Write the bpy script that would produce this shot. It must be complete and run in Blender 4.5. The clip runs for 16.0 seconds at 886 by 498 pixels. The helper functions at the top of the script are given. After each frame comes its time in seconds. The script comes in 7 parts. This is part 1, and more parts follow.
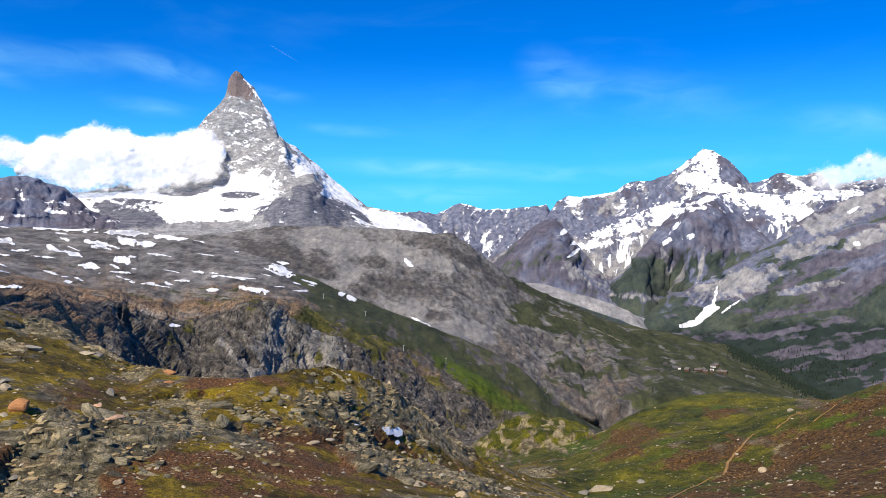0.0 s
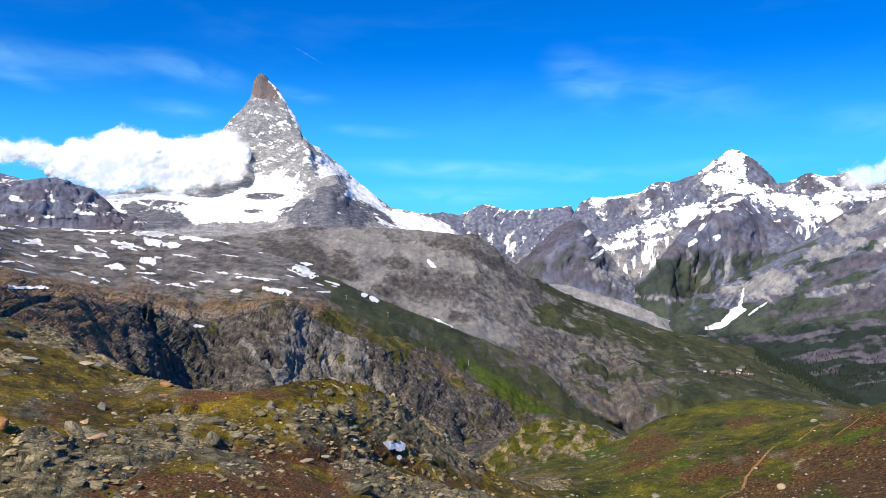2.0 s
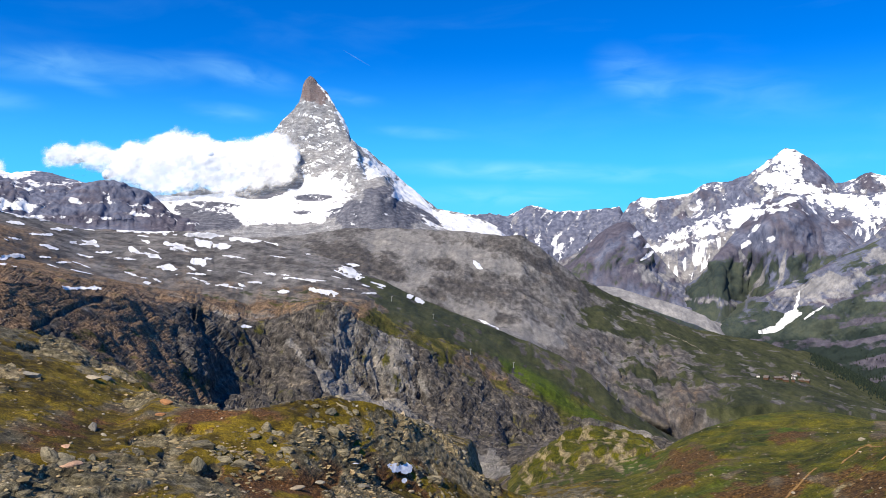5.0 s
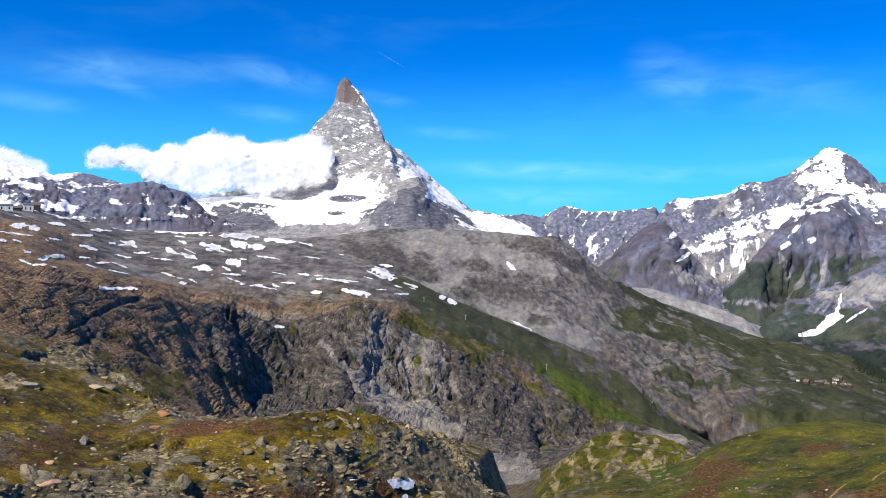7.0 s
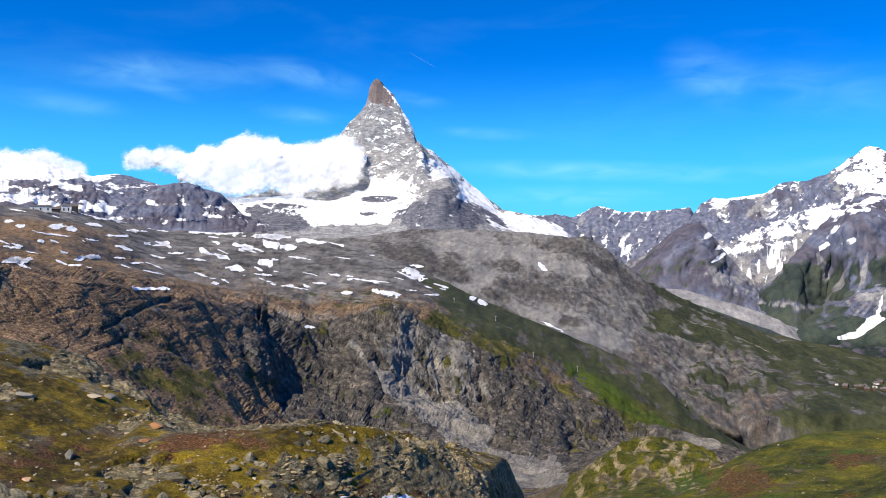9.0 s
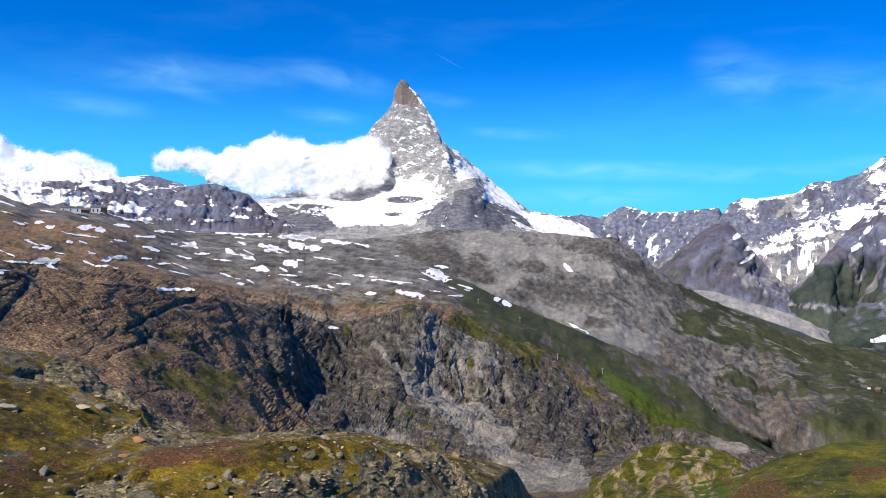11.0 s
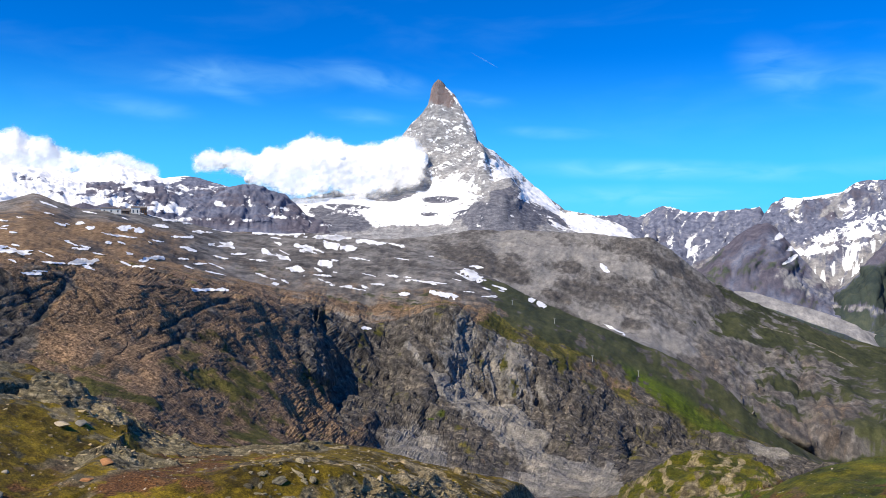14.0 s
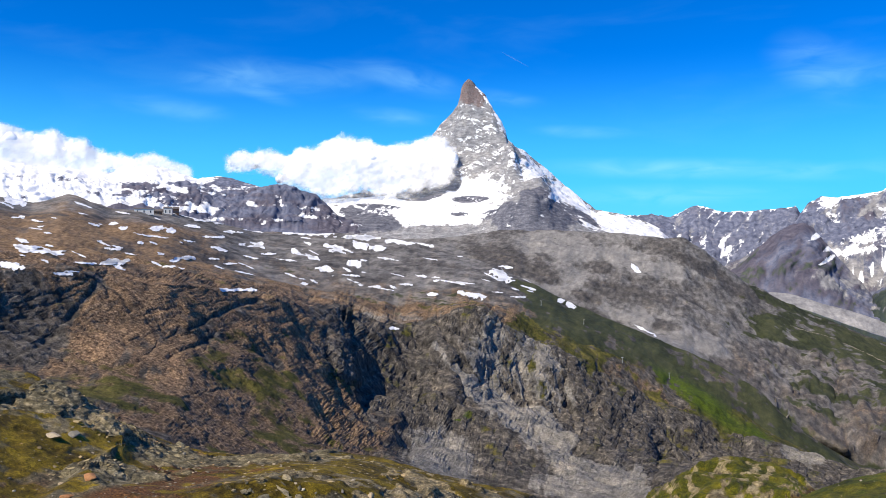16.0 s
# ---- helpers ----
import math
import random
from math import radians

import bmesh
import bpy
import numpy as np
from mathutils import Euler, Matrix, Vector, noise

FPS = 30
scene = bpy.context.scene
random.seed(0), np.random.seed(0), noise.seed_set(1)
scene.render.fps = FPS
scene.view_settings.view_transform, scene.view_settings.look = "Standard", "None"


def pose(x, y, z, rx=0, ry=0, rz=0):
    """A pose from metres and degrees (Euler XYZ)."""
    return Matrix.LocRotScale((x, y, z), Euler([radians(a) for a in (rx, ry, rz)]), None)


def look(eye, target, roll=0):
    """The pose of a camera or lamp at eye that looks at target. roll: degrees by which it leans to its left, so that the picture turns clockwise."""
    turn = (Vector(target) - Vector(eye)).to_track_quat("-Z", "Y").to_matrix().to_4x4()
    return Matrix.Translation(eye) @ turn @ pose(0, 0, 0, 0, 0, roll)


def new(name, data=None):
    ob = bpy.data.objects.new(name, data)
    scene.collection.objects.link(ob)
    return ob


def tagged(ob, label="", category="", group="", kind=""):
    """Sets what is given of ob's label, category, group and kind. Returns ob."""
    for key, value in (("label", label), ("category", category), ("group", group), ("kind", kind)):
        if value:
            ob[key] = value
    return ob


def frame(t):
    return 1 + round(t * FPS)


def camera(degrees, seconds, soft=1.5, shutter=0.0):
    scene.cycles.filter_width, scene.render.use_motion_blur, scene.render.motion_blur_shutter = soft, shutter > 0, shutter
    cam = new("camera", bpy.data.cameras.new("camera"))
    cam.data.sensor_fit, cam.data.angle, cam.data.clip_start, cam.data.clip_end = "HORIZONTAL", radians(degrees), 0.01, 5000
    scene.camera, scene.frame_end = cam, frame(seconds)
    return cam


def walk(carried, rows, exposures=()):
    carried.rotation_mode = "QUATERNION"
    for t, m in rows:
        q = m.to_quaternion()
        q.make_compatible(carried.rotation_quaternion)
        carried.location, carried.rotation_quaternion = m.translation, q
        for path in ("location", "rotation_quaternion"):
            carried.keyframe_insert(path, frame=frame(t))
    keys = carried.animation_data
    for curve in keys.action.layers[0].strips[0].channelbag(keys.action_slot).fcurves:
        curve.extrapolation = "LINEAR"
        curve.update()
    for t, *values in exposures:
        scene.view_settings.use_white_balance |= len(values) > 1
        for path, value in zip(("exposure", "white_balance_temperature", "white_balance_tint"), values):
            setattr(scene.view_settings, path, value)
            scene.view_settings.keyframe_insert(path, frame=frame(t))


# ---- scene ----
cam = camera(60.44, 16.0, soft=0.7)
PATH = [
    (0, 0, 0, 12.6, -0, -0.933, 0),
    (0.5, 0.42, 0.51, 12.79, 0.469, -0.906, -0.008),
    (1, 0.87, 1.02, 12.98, 0.907, -0.895, -0.016),
    (1.5, 1.34, 1.52, 13.17, 1.366, -0.87, -0.024),
    (2, 1.84, 2.03, 13.37, 1.778, -0.871, -0.031),
    (2.5, 2.37, 2.53, 13.56, 2.265, -0.856, -0.04),
    (3, 2.91, 3.03, 13.76, 2.805, -0.849, -0.049),
    (3.5, 3.47, 3.54, 13.95, 3.481, -0.829, -0.061),
    (4, 4.04, 4.05, 14.15, 4.076, -0.815, -0.071),
    (6.5, 7.1, 6.73, 15.13, 7.316, -0.779, -0.127),
    (7, 7.74, 7.29, 15.33, 7.915, -0.769, -0.138),
    (7.5, 8.38, 7.86, 15.53, 8.559, -0.778, -0.149),
    (8, 9.03, 8.44, 15.73, 9.109, -0.765, -0.158),
    (8.5, 9.68, 9.03, 15.93, 9.79, -0.76, -0.17),
    (9, 10.33, 9.64, 16.13, 10.32, -0.756, -0.179),
    (11.5, 13.59, 12.82, 17.17, 12.692, -0.739, -0.22),
    (12, 14.24, 13.48, 17.39, 13.102, -0.748, -0.227),
    (12.5, 14.9, 14.16, 17.61, 13.601, -0.746, -0.235),
    (13, 15.55, 14.84, 17.84, 14.021, -0.753, -0.242),
    (13.5, 16.2, 15.52, 18.07, 14.524, -0.761, -0.251),
    (14, 16.85, 16.21, 18.3, 15.038, -0.768, -0.259),
    (14.5, 17.5, 16.91, 18.54, 15.641, -0.773, -0.27),
    (15, 18.15, 17.6, 18.79, 16.174, -0.789, -0.279),
    (15.5, 18.8, 18.3, 19.04, 16.784, -0.798, -0.289),
    (16, 19.45, 18.99, 19.3, 17.331, -0.811, -0.298),
]
walk(cam, [(t, pose(x, y, z, 90 + pitch, 0, yaw) @ pose(0, 0, 0, 0, 0, -roll)) for t, x, y, z, yaw, pitch, roll in PATH], [(0.0, 0.45), (16.0, 0.45)])

# ---- sky and sun ----
SUN_FROM, SUN_HIGH = -150.0, 47.0
world = bpy.data.worlds.new("sky")
scene.world = world
world.use_nodes = True
wn, wl = world.node_tree.nodes, world.node_tree.links
wn.clear()
sky = wn.new("ShaderNodeTexSky")
sky.sky_type, sky.sun_disc = "NISHITA", False
sky.sun_elevation, sky.sun_rotation = radians(SUN_HIGH), radians(SUN_FROM)
sky.altitude, sky.air_density, sky.dust_density, sky.ozone_density = 2600, 1.0, 0.3, 3.0
hue = wn.new("ShaderNodeHueSaturation")
hue.inputs["Saturation"].default_value = 1.5
tint = wn.new("ShaderNodeMixRGB")
tint.blend_type = "MULTIPLY"
tint.inputs[0].default_value, tint.inputs[2].default_value = 1.0, (0.66, 0.83, 1.24, 1)
wl.new(sky.outputs[0], tint.inputs[1])
wl.new(tint.outputs[0], hue.inputs["Color"])
# thin high cirrus
co = wn.new("ShaderNodeTexCoord")
mp = wn.new("ShaderNodeMapping")
mp.inputs["Scale"].default_value = (2.2, 2.2, 9.0)
mp.inputs["Rotation"].default_value = (0.0, 0.12, 0.5)
wl.new(co.outputs["Generated"], mp.inputs[0])
cn = wn.new("ShaderNodeTexNoise")
cn.inputs["Scale"].default_value, cn.inputs["Detail"].default_value = 1.6, 9.0
cn.inputs["Distortion"].default_value = 0.6
wl.new(mp.outputs[0], cn.inputs["Vector"])
cr = wn.new("ShaderNodeMapRange")
cr.inputs[1].default_value, cr.inputs[2].default_value = 0.5, 0.85
cr.inputs[3].default_value, cr.inputs[4].default_value = 0.0, 0.1
wl.new(cn.outputs[0], cr.inputs[0])
axes = wn.new("ShaderNodeSeparateXYZ")
wl.new(co.outputs["Generated"], axes.inputs[0])


def world_math(op, *sources):
    node = wn.new("ShaderNodeMath")
    node.operation = op
    for i, source in enumerate(sources):
        if isinstance(source, (int, float)):
            node.inputs[i].default_value = source
        else:
            wl.new(source, node.inputs[i])
    return node.outputs[0]


# veils of cirrus: (bearing, height angle, half width, half height, tilt) in degrees, and how thick
CIRRUS = [
    ((-19.71, 11.69, 4.04, 0.94, -12), 0.34), ((-21.14, 8.99, 2.98, 0.60, -4), 0.3), ((-25.83, 11.63, 4.68, 1.11, 10), 0.22), ((9.09, 11.53, 3.62, 1.70, -25), 0.34), ((-6.93, 7.84, 3.83, 0.43, -3), 0.32), ((0.26, 5.05, 11.07, 0.68, -2), 0.5), ((27.95, 7.61, 4.68, 1.02, -6), 0.32), ((-1.02, 3.15, 9.37, 0.77, 0), 0.4),
    ((-12.69, 10.40, 2.98, 0.51, -8), 0.22), ((-31.99, 11.50, 4.68, 1.11, 6), 0.28), ((-36.90, 9.05, 3.83, 0.68, -4), 0.28), ((15.19, 4.87, 10.22, 0.60, 3), 0.28), ((-30.76, 10.42, 2.55, 0.51, -14), 0.24), ((16.35, 10.04, 6.81, 1.70, -14), 0.16),
]
bearing = world_math("MULTIPLY", world_math("ARCTAN2", axes.outputs[0], axes.outputs[1]), 57.2958)
height = world_math("MULTIPLY", world_math("ARCSINE", axes.outputs[2]), 57.2958)
spot_at = wn.new("ShaderNodeCombineXYZ")
wl.new(bearing, spot_at.inputs[0])
wl.new(height, spot_at.inputs[1])
wisp = wn.new("ShaderNodeTexNoise")
wisp.inputs["Scale"].default_value, wisp.inputs["Detail"].default_value, wisp.inputs["Distortion"].default_value = 0.5, 8.0, 0.8
wisp_map = wn.new("ShaderNodeMapping")
wisp_map.inputs["Scale"].default_value, wisp_map.inputs["Rotation"].default_value = (0.45, 1.5, 1), (0, 0, 0.15)
wl.new(spot_at.outputs[0], wisp_map.inputs[0])
wl.new(wisp_map.outputs[0], wisp.inputs["Vector"])
veils = cr.outputs[0]
for (va, ve, vw, vh, vt), thick in CIRRUS:
    place_it = wn.new("ShaderNodeMapping")
    place_it.vector_type = "TEXTURE"
    place_it.inputs["Location"].default_value, place_it.inputs["Rotation"].default_value, place_it.inputs["Scale"].default_value = (va, ve, 0), (0, 0, radians(vt)), (vw * 1.3, vh * 1.5, 1)
    wl.new(spot_at.outputs[0], place_it.inputs[0])
    far_off = wn.new("ShaderNodeVectorMath")
    far_off.operation = "LENGTH"
    wl.new(place_it.outputs[0], far_off.inputs[0])
    soft_edge = wn.new("ShaderNodeMapRange")
    soft_edge.interpolation_type = "SMOOTHSTEP"
    for i, value in enumerate((1.0, 0.0, 0.0, thick)):
        soft_edge.inputs[i + 1].default_value = value
    wl.new(far_off.outputs["Value"], soft_edge.inputs[0])
    veils = world_math("ADD", veils, soft_edge.outputs[0])
wisps = wn.new("ShaderNodeMapRange")
for i, value in enumerate((0.3, 0.72, 0.1, 0.85)):
    wisps.inputs[i + 1].default_value = value
wl.new(wisp.outputs[0], wisps.inputs[0])
veils = world_math("MULTIPLY", veils, wisps.outputs[0])
cm = wn.new("ShaderNodeMixRGB")
cm.inputs[2].default_value = (3.4, 7.0, 8.9, 1)
wl.new(veils, cm.inputs[0])
sep = wn.new("ShaderNodeSeparateXYZ")
wl.new(co.outputs["Generated"], sep.inputs[0])
low = wn.new("ShaderNodeMapRange")
low.interpolation_type = "SMOOTHSTEP"
low.inputs[1].default_value, low.inputs[2].default_value = 0.03, 0.24
low.inputs[3].default_value, low.inputs[4].default_value = 0.74, 0.0
wl.new(sep.outputs[2], low.inputs[0])
pale_air = wn.new("ShaderNodeMixRGB")
pale_air.inputs[2].default_value = (0.9, 5.2, 8.7, 1)
wl.new(low.outputs[0], pale_air.inputs[0])
wl.new(hue.outputs[0], pale_air.inputs[1])
wl.new(pale_air.outputs[0], cm.inputs[1])
bg = wn.new("ShaderNodeBackground")
bg.inputs[1].default_value = 0.105
wl.new(cm.outputs[0], bg.inputs[0])
wo = wn.new("ShaderNodeOutputWorld")
wl.new(bg.outputs[0], wo.inputs[0])

lamp = bpy.data.lights.new("sun", "SUN")
lamp.energy, lamp.angle, lamp.color = 5.0, radians(0.5), (1.0, 0.89, 0.71)
sun = new("sun", lamp)
sa, se = radians(SUN_FROM), radians(SUN_HIGH)
sun.matrix_world = look((0, 0, 400), (-math.sin(sa) * math.cos(se), -math.cos(sa) * math.cos(se), 400 - math.sin(se)))

# ---- helpers for land forms ----
EYE = 12.6


def hash3(i, j, k, seed):
    i, j, k = (np.asarray(c).astype(np.uint32) for c in (i, j, k))
    h = i * np.uint32(374761393) + j * np.uint32(668265263) + k * np.uint32(2147483647) + np.uint32(seed * 1274126177 & 0xFFFFFFFF)
    h = (h ^ (h >> np.uint32(13))) * np.uint32(1274126177)
    return ((h ^ (h >> np.uint32(16))) & np.uint32(0xFFFF)).astype(np.float32) / np.float32(32767.5) - np.float32(1.0)


def vnoise(p, seed=0):
    """Smooth value noise, -1 to 1, at an array of points."""
    f = np.floor(p)
    i = f.astype(np.int32).astype(np.uint32)
    u = (p - f).astype(np.float32)
    u = u * u * u * (u * (u * 6 - 15) + 10)
    out = 0
    for a in (0, 1):
        for b in (0, 1):
            for c in (0, 1):
                w = (u[..., 0] if a else 1 - u[..., 0]) * (u[..., 1] if b else 1 - u[..., 1]) * (u[..., 2] if c else 1 - u[..., 2])
                out = out + w * hash3(i[..., 0] + np.uint32(a), i[..., 1] + np.uint32(b), i[..., 2] + np.uint32(c), seed)
    return out


def fbm(p, octaves=4, seed=0):
    out, amp, tot = 0, 1.0, 0
    for o in range(octaves):
        out = out + amp * vnoise(p * 2 ** o + 17.3 * o, seed + o)
        tot += amp
        amp *= 0.55
    return out / tot * 1.6


def smooth(x, a, b):
    t = np.clip((x - a) / (b - a), 0, 1)
    return t * t * (3 - 2 * t)


def cells(u, v, seed):
    """Broken plates: for each point its plate's own height, its tilt, and the crack between plates (1 in the crack)."""
    iu, iv = np.floor(u), np.floor(v)
    f1, f2 = np.full(u.shape, 9.0), np.full(u.shape, 9.0)
    high, lean = np.zeros(u.shape), np.zeros(u.shape)
    zero = np.zeros(u.shape, np.int64)
    for a in (-1, 0, 1):
        for b in (-1, 0, 1):
            ci, cj = (iu + a).astype(np.int64), (iv + b).astype(np.int64)
            dx = u - (iu + a + 0.5 + 0.42 * hash3(ci, cj, zero, seed))
            dy = v - (iv + b + 0.5 + 0.42 * hash3(ci, cj, zero + 1, seed))
            d = np.hypot(dx, dy)
            near_it = d < f1
            f2 = np.where(near_it, f1, np.minimum(f2, d))
            f1 = np.where(near_it, d, f1)
            high = np.where(near_it, hash3(ci, cj, zero + 2, seed), high)
            lean = np.where(near_it, dx * hash3(ci, cj, zero + 3, seed) + dy * (0.3 + hash3(ci, cj, zero + 4, seed)), lean)
    return high, lean, 1 - smooth(f2 - f1, 0.0, 0.16)


def ribs(A, E, seed, lean=0.0, grain=1.1):
    """Ribs and runnels that run down a mountain side: 1 on a rib's crest, about -1 in a runnel."""
    w = 0.45 * fbm(np.stack([A * 0.5, E * 0.5, 0 * A], -1), 3, seed + 40)
    out, amp = 0, 1.0
    for o in range(4):
        p = np.stack([(A + lean * E + w) * grain * 2 ** o, (E + w) * grain * 0.42 * 2 ** o, 0 * A + 5 * o], -1)
        out = out + amp * (1 - 2.4 * np.abs(vnoise(p, seed + o)))
        amp *= 0.55
    return out / 1.5


def gully(A, E, lines):
    """Depth, 0 to 1, of gullies along lines of (bearing, height angle), each with its half width."""
    out = np.zeros(A.shape, np.float32)
    for wide, pts in lines:
        for (a0, e0), (a1, e1) in zip(pts, pts[1:]):
            t = np.clip(((A - a0) * (a1 - a0) + (E - e0) * (e1 - e0)) / ((a1 - a0) ** 2 + (e1 - e0) ** 2), 0, 1)
            d = np.hypot(A - a0 - t * (a1 - a0), E - e0 - t * (e1 - e0))
            out = np.maximum(out, np.clip(1 - d / wide, 0, 1))
    return out


def creased(A, E, lines):
    """Ridges (height above 0) and gullies (below 0) along lines of (bearing, height angle), each with its half width, in degrees."""
    out = np.zeros(A.shape, np.float32)
    wob = 0.16 * fbm(np.stack([A * 0.9, E * 0.9, 0 * A], -1), 4, 611)
    for wide, high, pts in lines:
        near_it = np.full(A.shape, 9.0, np.float32)
        for (a0, e0), (a1, e1) in zip(pts, pts[1:]):
            t = np.clip(((A - a0) * (a1 - a0) + (E - e0) * (e1 - e0)) / ((a1 - a0) ** 2 + (e1 - e0) ** 2), 0, 1)
            near_it = np.minimum(near_it, np.hypot(A - a0 - t * (a1 - a0), E - e0 - t * (e1 - e0)))
        out += high * np.clip(1 - np.abs(near_it + wob) / wide, 0, 1)
    return out


def streak(A, E, lean, grain, seed, long=0.2):
    """Noise drawn out down the slope; lean: degrees to the left for each degree up."""
    w = 0.25 * fbm(np.stack([A * 0.7, E * 0.7, 0 * A], -1), 3, seed + 5)
    return fbm(np.stack([(A + lean * E + w) * grain, (E + w) * grain * long, 0 * A], -1), 4, seed)


def loft(guides, counts, azs, blur=3):
    """Rows of points through guide lines of (azimuth, range, height), and the rows' place between the guides."""
    curves = []
    for line in guides:
        a, r, z = (np.array(c) for c in zip(*line))
        curves.append((np.interp(azs, a, r), np.interp(azs, a, z)))
    k = np.array([1, 2, 3, 2, 1]) / 9.0
    if blur:
        curves = [tuple(np.convolve(np.pad(c, 2, mode="edge"), k, mode="valid") for c in rz) for rz in curves]
    rr, zz, vv = [], [], []
    for n, (lo, hi) in enumerate(zip(curves, curves[1:])):
        for s in np.arange(counts[n]) / counts[n]:
            rr.append(lo[0] + (hi[0] - lo[0]) * s)
            zz.append(lo[1] + (hi[1] - lo[1]) * s)
            vv.append(n + s)
    rr.append(curves[-1][0]), zz.append(curves[-1][1]), vv.append(len(curves) - 1.0)
    rr, zz, vv = np.array(rr), np.array(zz), np.array(vv)
    sa_, ca_ = np.sin(np.radians(azs)), np.cos(np.radians(azs))
    return np.stack([rr * sa_, rr * ca_, zz], -1), vv


def normals(V):
    du = np.gradient(V, axis=1)
    dv = np.gradient(V, axis=0)
    n = np.cross(du, dv)
    return n / np.maximum(np.linalg.norm(n, axis=-1, keepdims=True), 1e-9)


def craggy(V, rough, stretch=(1, 1, 1), top=0.07, low=0.0025, ridge=0.6, seed=3, strength=0.2, block=0.6):
    """Weathered relief whose grain keeps to the scale of the land form: finer near by, coarser far off."""
    N = normals(V)
    r = np.hypot(V[..., 0], V[..., 1]) + 8.0
    disp = np.zeros(V.shape[:2], np.float32)
    sv = np.array(stretch)
    for o in range(13):
        lam = 700.0 / 2 ** o
        w = smooth(lam / r, low * 0.6, low * 1.6) * (1 - smooth(lam / r, top * 0.6, top * 1.5))
        use = w.max(axis=1) > 0.01
        if not use.any():
            continue
        n = vnoise(V[use] / lam * sv + 31.7 * o, seed + o)
        n2 = (1 - 2.2 * np.abs(n)) * ridge + n * (1 - ridge)
        if lam < 0.03 * r.max():
            step = np.round(n2 * 2.5) / 2.5
            n2 = n2 * (1 - block) + (step + 0.3 * (n2 - step)) * block
        disp[use] += (w[use] * n2 * strength * lam ** 0.85 * r[use] ** 0.15 * 0.55).astype(np.float32)
    return V + N * (disp * rough)[..., None]


def grid_object(name, V, material, attrs=(), parent=None, facets=None):
    R, C = V.shape[:2]
    idx = np.arange(R * C).reshape(R, C)
    a, b, c, d = idx[:-1, :-1], idx[:-1, 1:], idx[1:, 1:], idx[1:, :-1]
    faces = np.stack([a, b, c, d], -1).reshape(-1, 4)
    me = bpy.data.meshes.new(name)
    me.vertices.add(R * C)
    me.vertices.foreach_set("co", V.reshape(-1).astype(np.float32))
    me.loops.add(faces.size)
    me.loops.foreach_set("vertex_index", faces.reshape(-1).astype(np.int32))
    me.polygons.add(len(faces))
    me.polygons.foreach_set("loop_start", (np.arange(len(faces)) * 4).astype(np.int32))
    me.update(calc_edges=True)
    me.polygons.foreach_set("use_smooth", np.ones(len(faces), bool) if facets is None else ~facets[:-1, :-1].reshape(-1))
    for key, values in dict(attrs).items():
        at = me.attributes.new(key, "FLOAT", "POINT")
        at.data.foreach_set("value", np.clip(values, 0, 1).reshape(-1).astype(np.float32))
    me.materials.append(material)
    ob = new(name, me)
    ob.parent = parent
    return ob


# ---- materials ----
def mat(name, rough=0.9):
    m = bpy.data.materials.new(name)
    m.use_nodes = True
    b = m.node_tree.nodes["Principled BSDF"]
    b.inputs["Roughness"].default_value = rough
    b.inputs["Specular IOR Level"].default_value = 0.2
    return m, m.node_tree.nodes, m.node_tree.links, b


def noise_node(n, l, scale, detail=6.0, rough=0.6, vec=None, stretch=None):
    t = n.new("ShaderNodeTexNoise")
    t.inputs["Scale"].default_value, t.inputs["Detail"].default_value, t.inputs["Roughness"].default_value = scale, detail, rough
    c = n.new("ShaderNodeTexCoord").outputs["Object"] if vec is None else vec
    if stretch:
        m = n.new("ShaderNodeMapping")
        m.inputs["Scale"].default_value = stretch
        l.new(c, m.inputs[0])
        c = m.outputs[0]
    l.new(c, t.inputs["Vector"])
    return t.outputs[0]


def ramp(n, l, src, stops):
    r = n.new("ShaderNodeValToRGB")
    el = r.color_ramp.elements
    while len(el) < len(stops):
        el.new(0.5)
    for e, (p, c) in zip(el, stops):
        e.position, e.color = p, (*c, 1)
    l.new(src, r.inputs[0])
    return r.outputs[0]


def mix(n, l, fac, a, b, mode="MIX"):
    x = n.new("ShaderNodeMixRGB")
    x.blend_type = mode
    for i, s in enumerate((fac, a, b)):
        if isinstance(s, (int, float)):
            x.inputs[i].default_value = s
        elif isinstance(s, tuple):
            x.inputs[i].default_value = (*s, 1)
        else:
            l.new(s, x.inputs[i])
    return x.outputs[0]


def edge(n, l, src, noise_src, width=0.12, spread=0.35):
    """A mask with a broken edge: the attribute pushed about by noise, then sharpened."""
    a = n.new("ShaderNodeMath")
    a.operation = "MULTIPLY_ADD"
    l.new(noise_src, a.inputs[0])
    a.inputs[1].default_value = spread * 2
    l.new(src, a.inputs[2])
    s = n.new("ShaderNodeMapRange")
    s.interpolation_type = "SMOOTHSTEP"
    s.inputs[1].default_value, s.inputs[2].default_value = 0.5 + spread - width, 0.5 + spread + width
    l.new(a.outputs[0], s.inputs[0])
    return s.outputs[0]


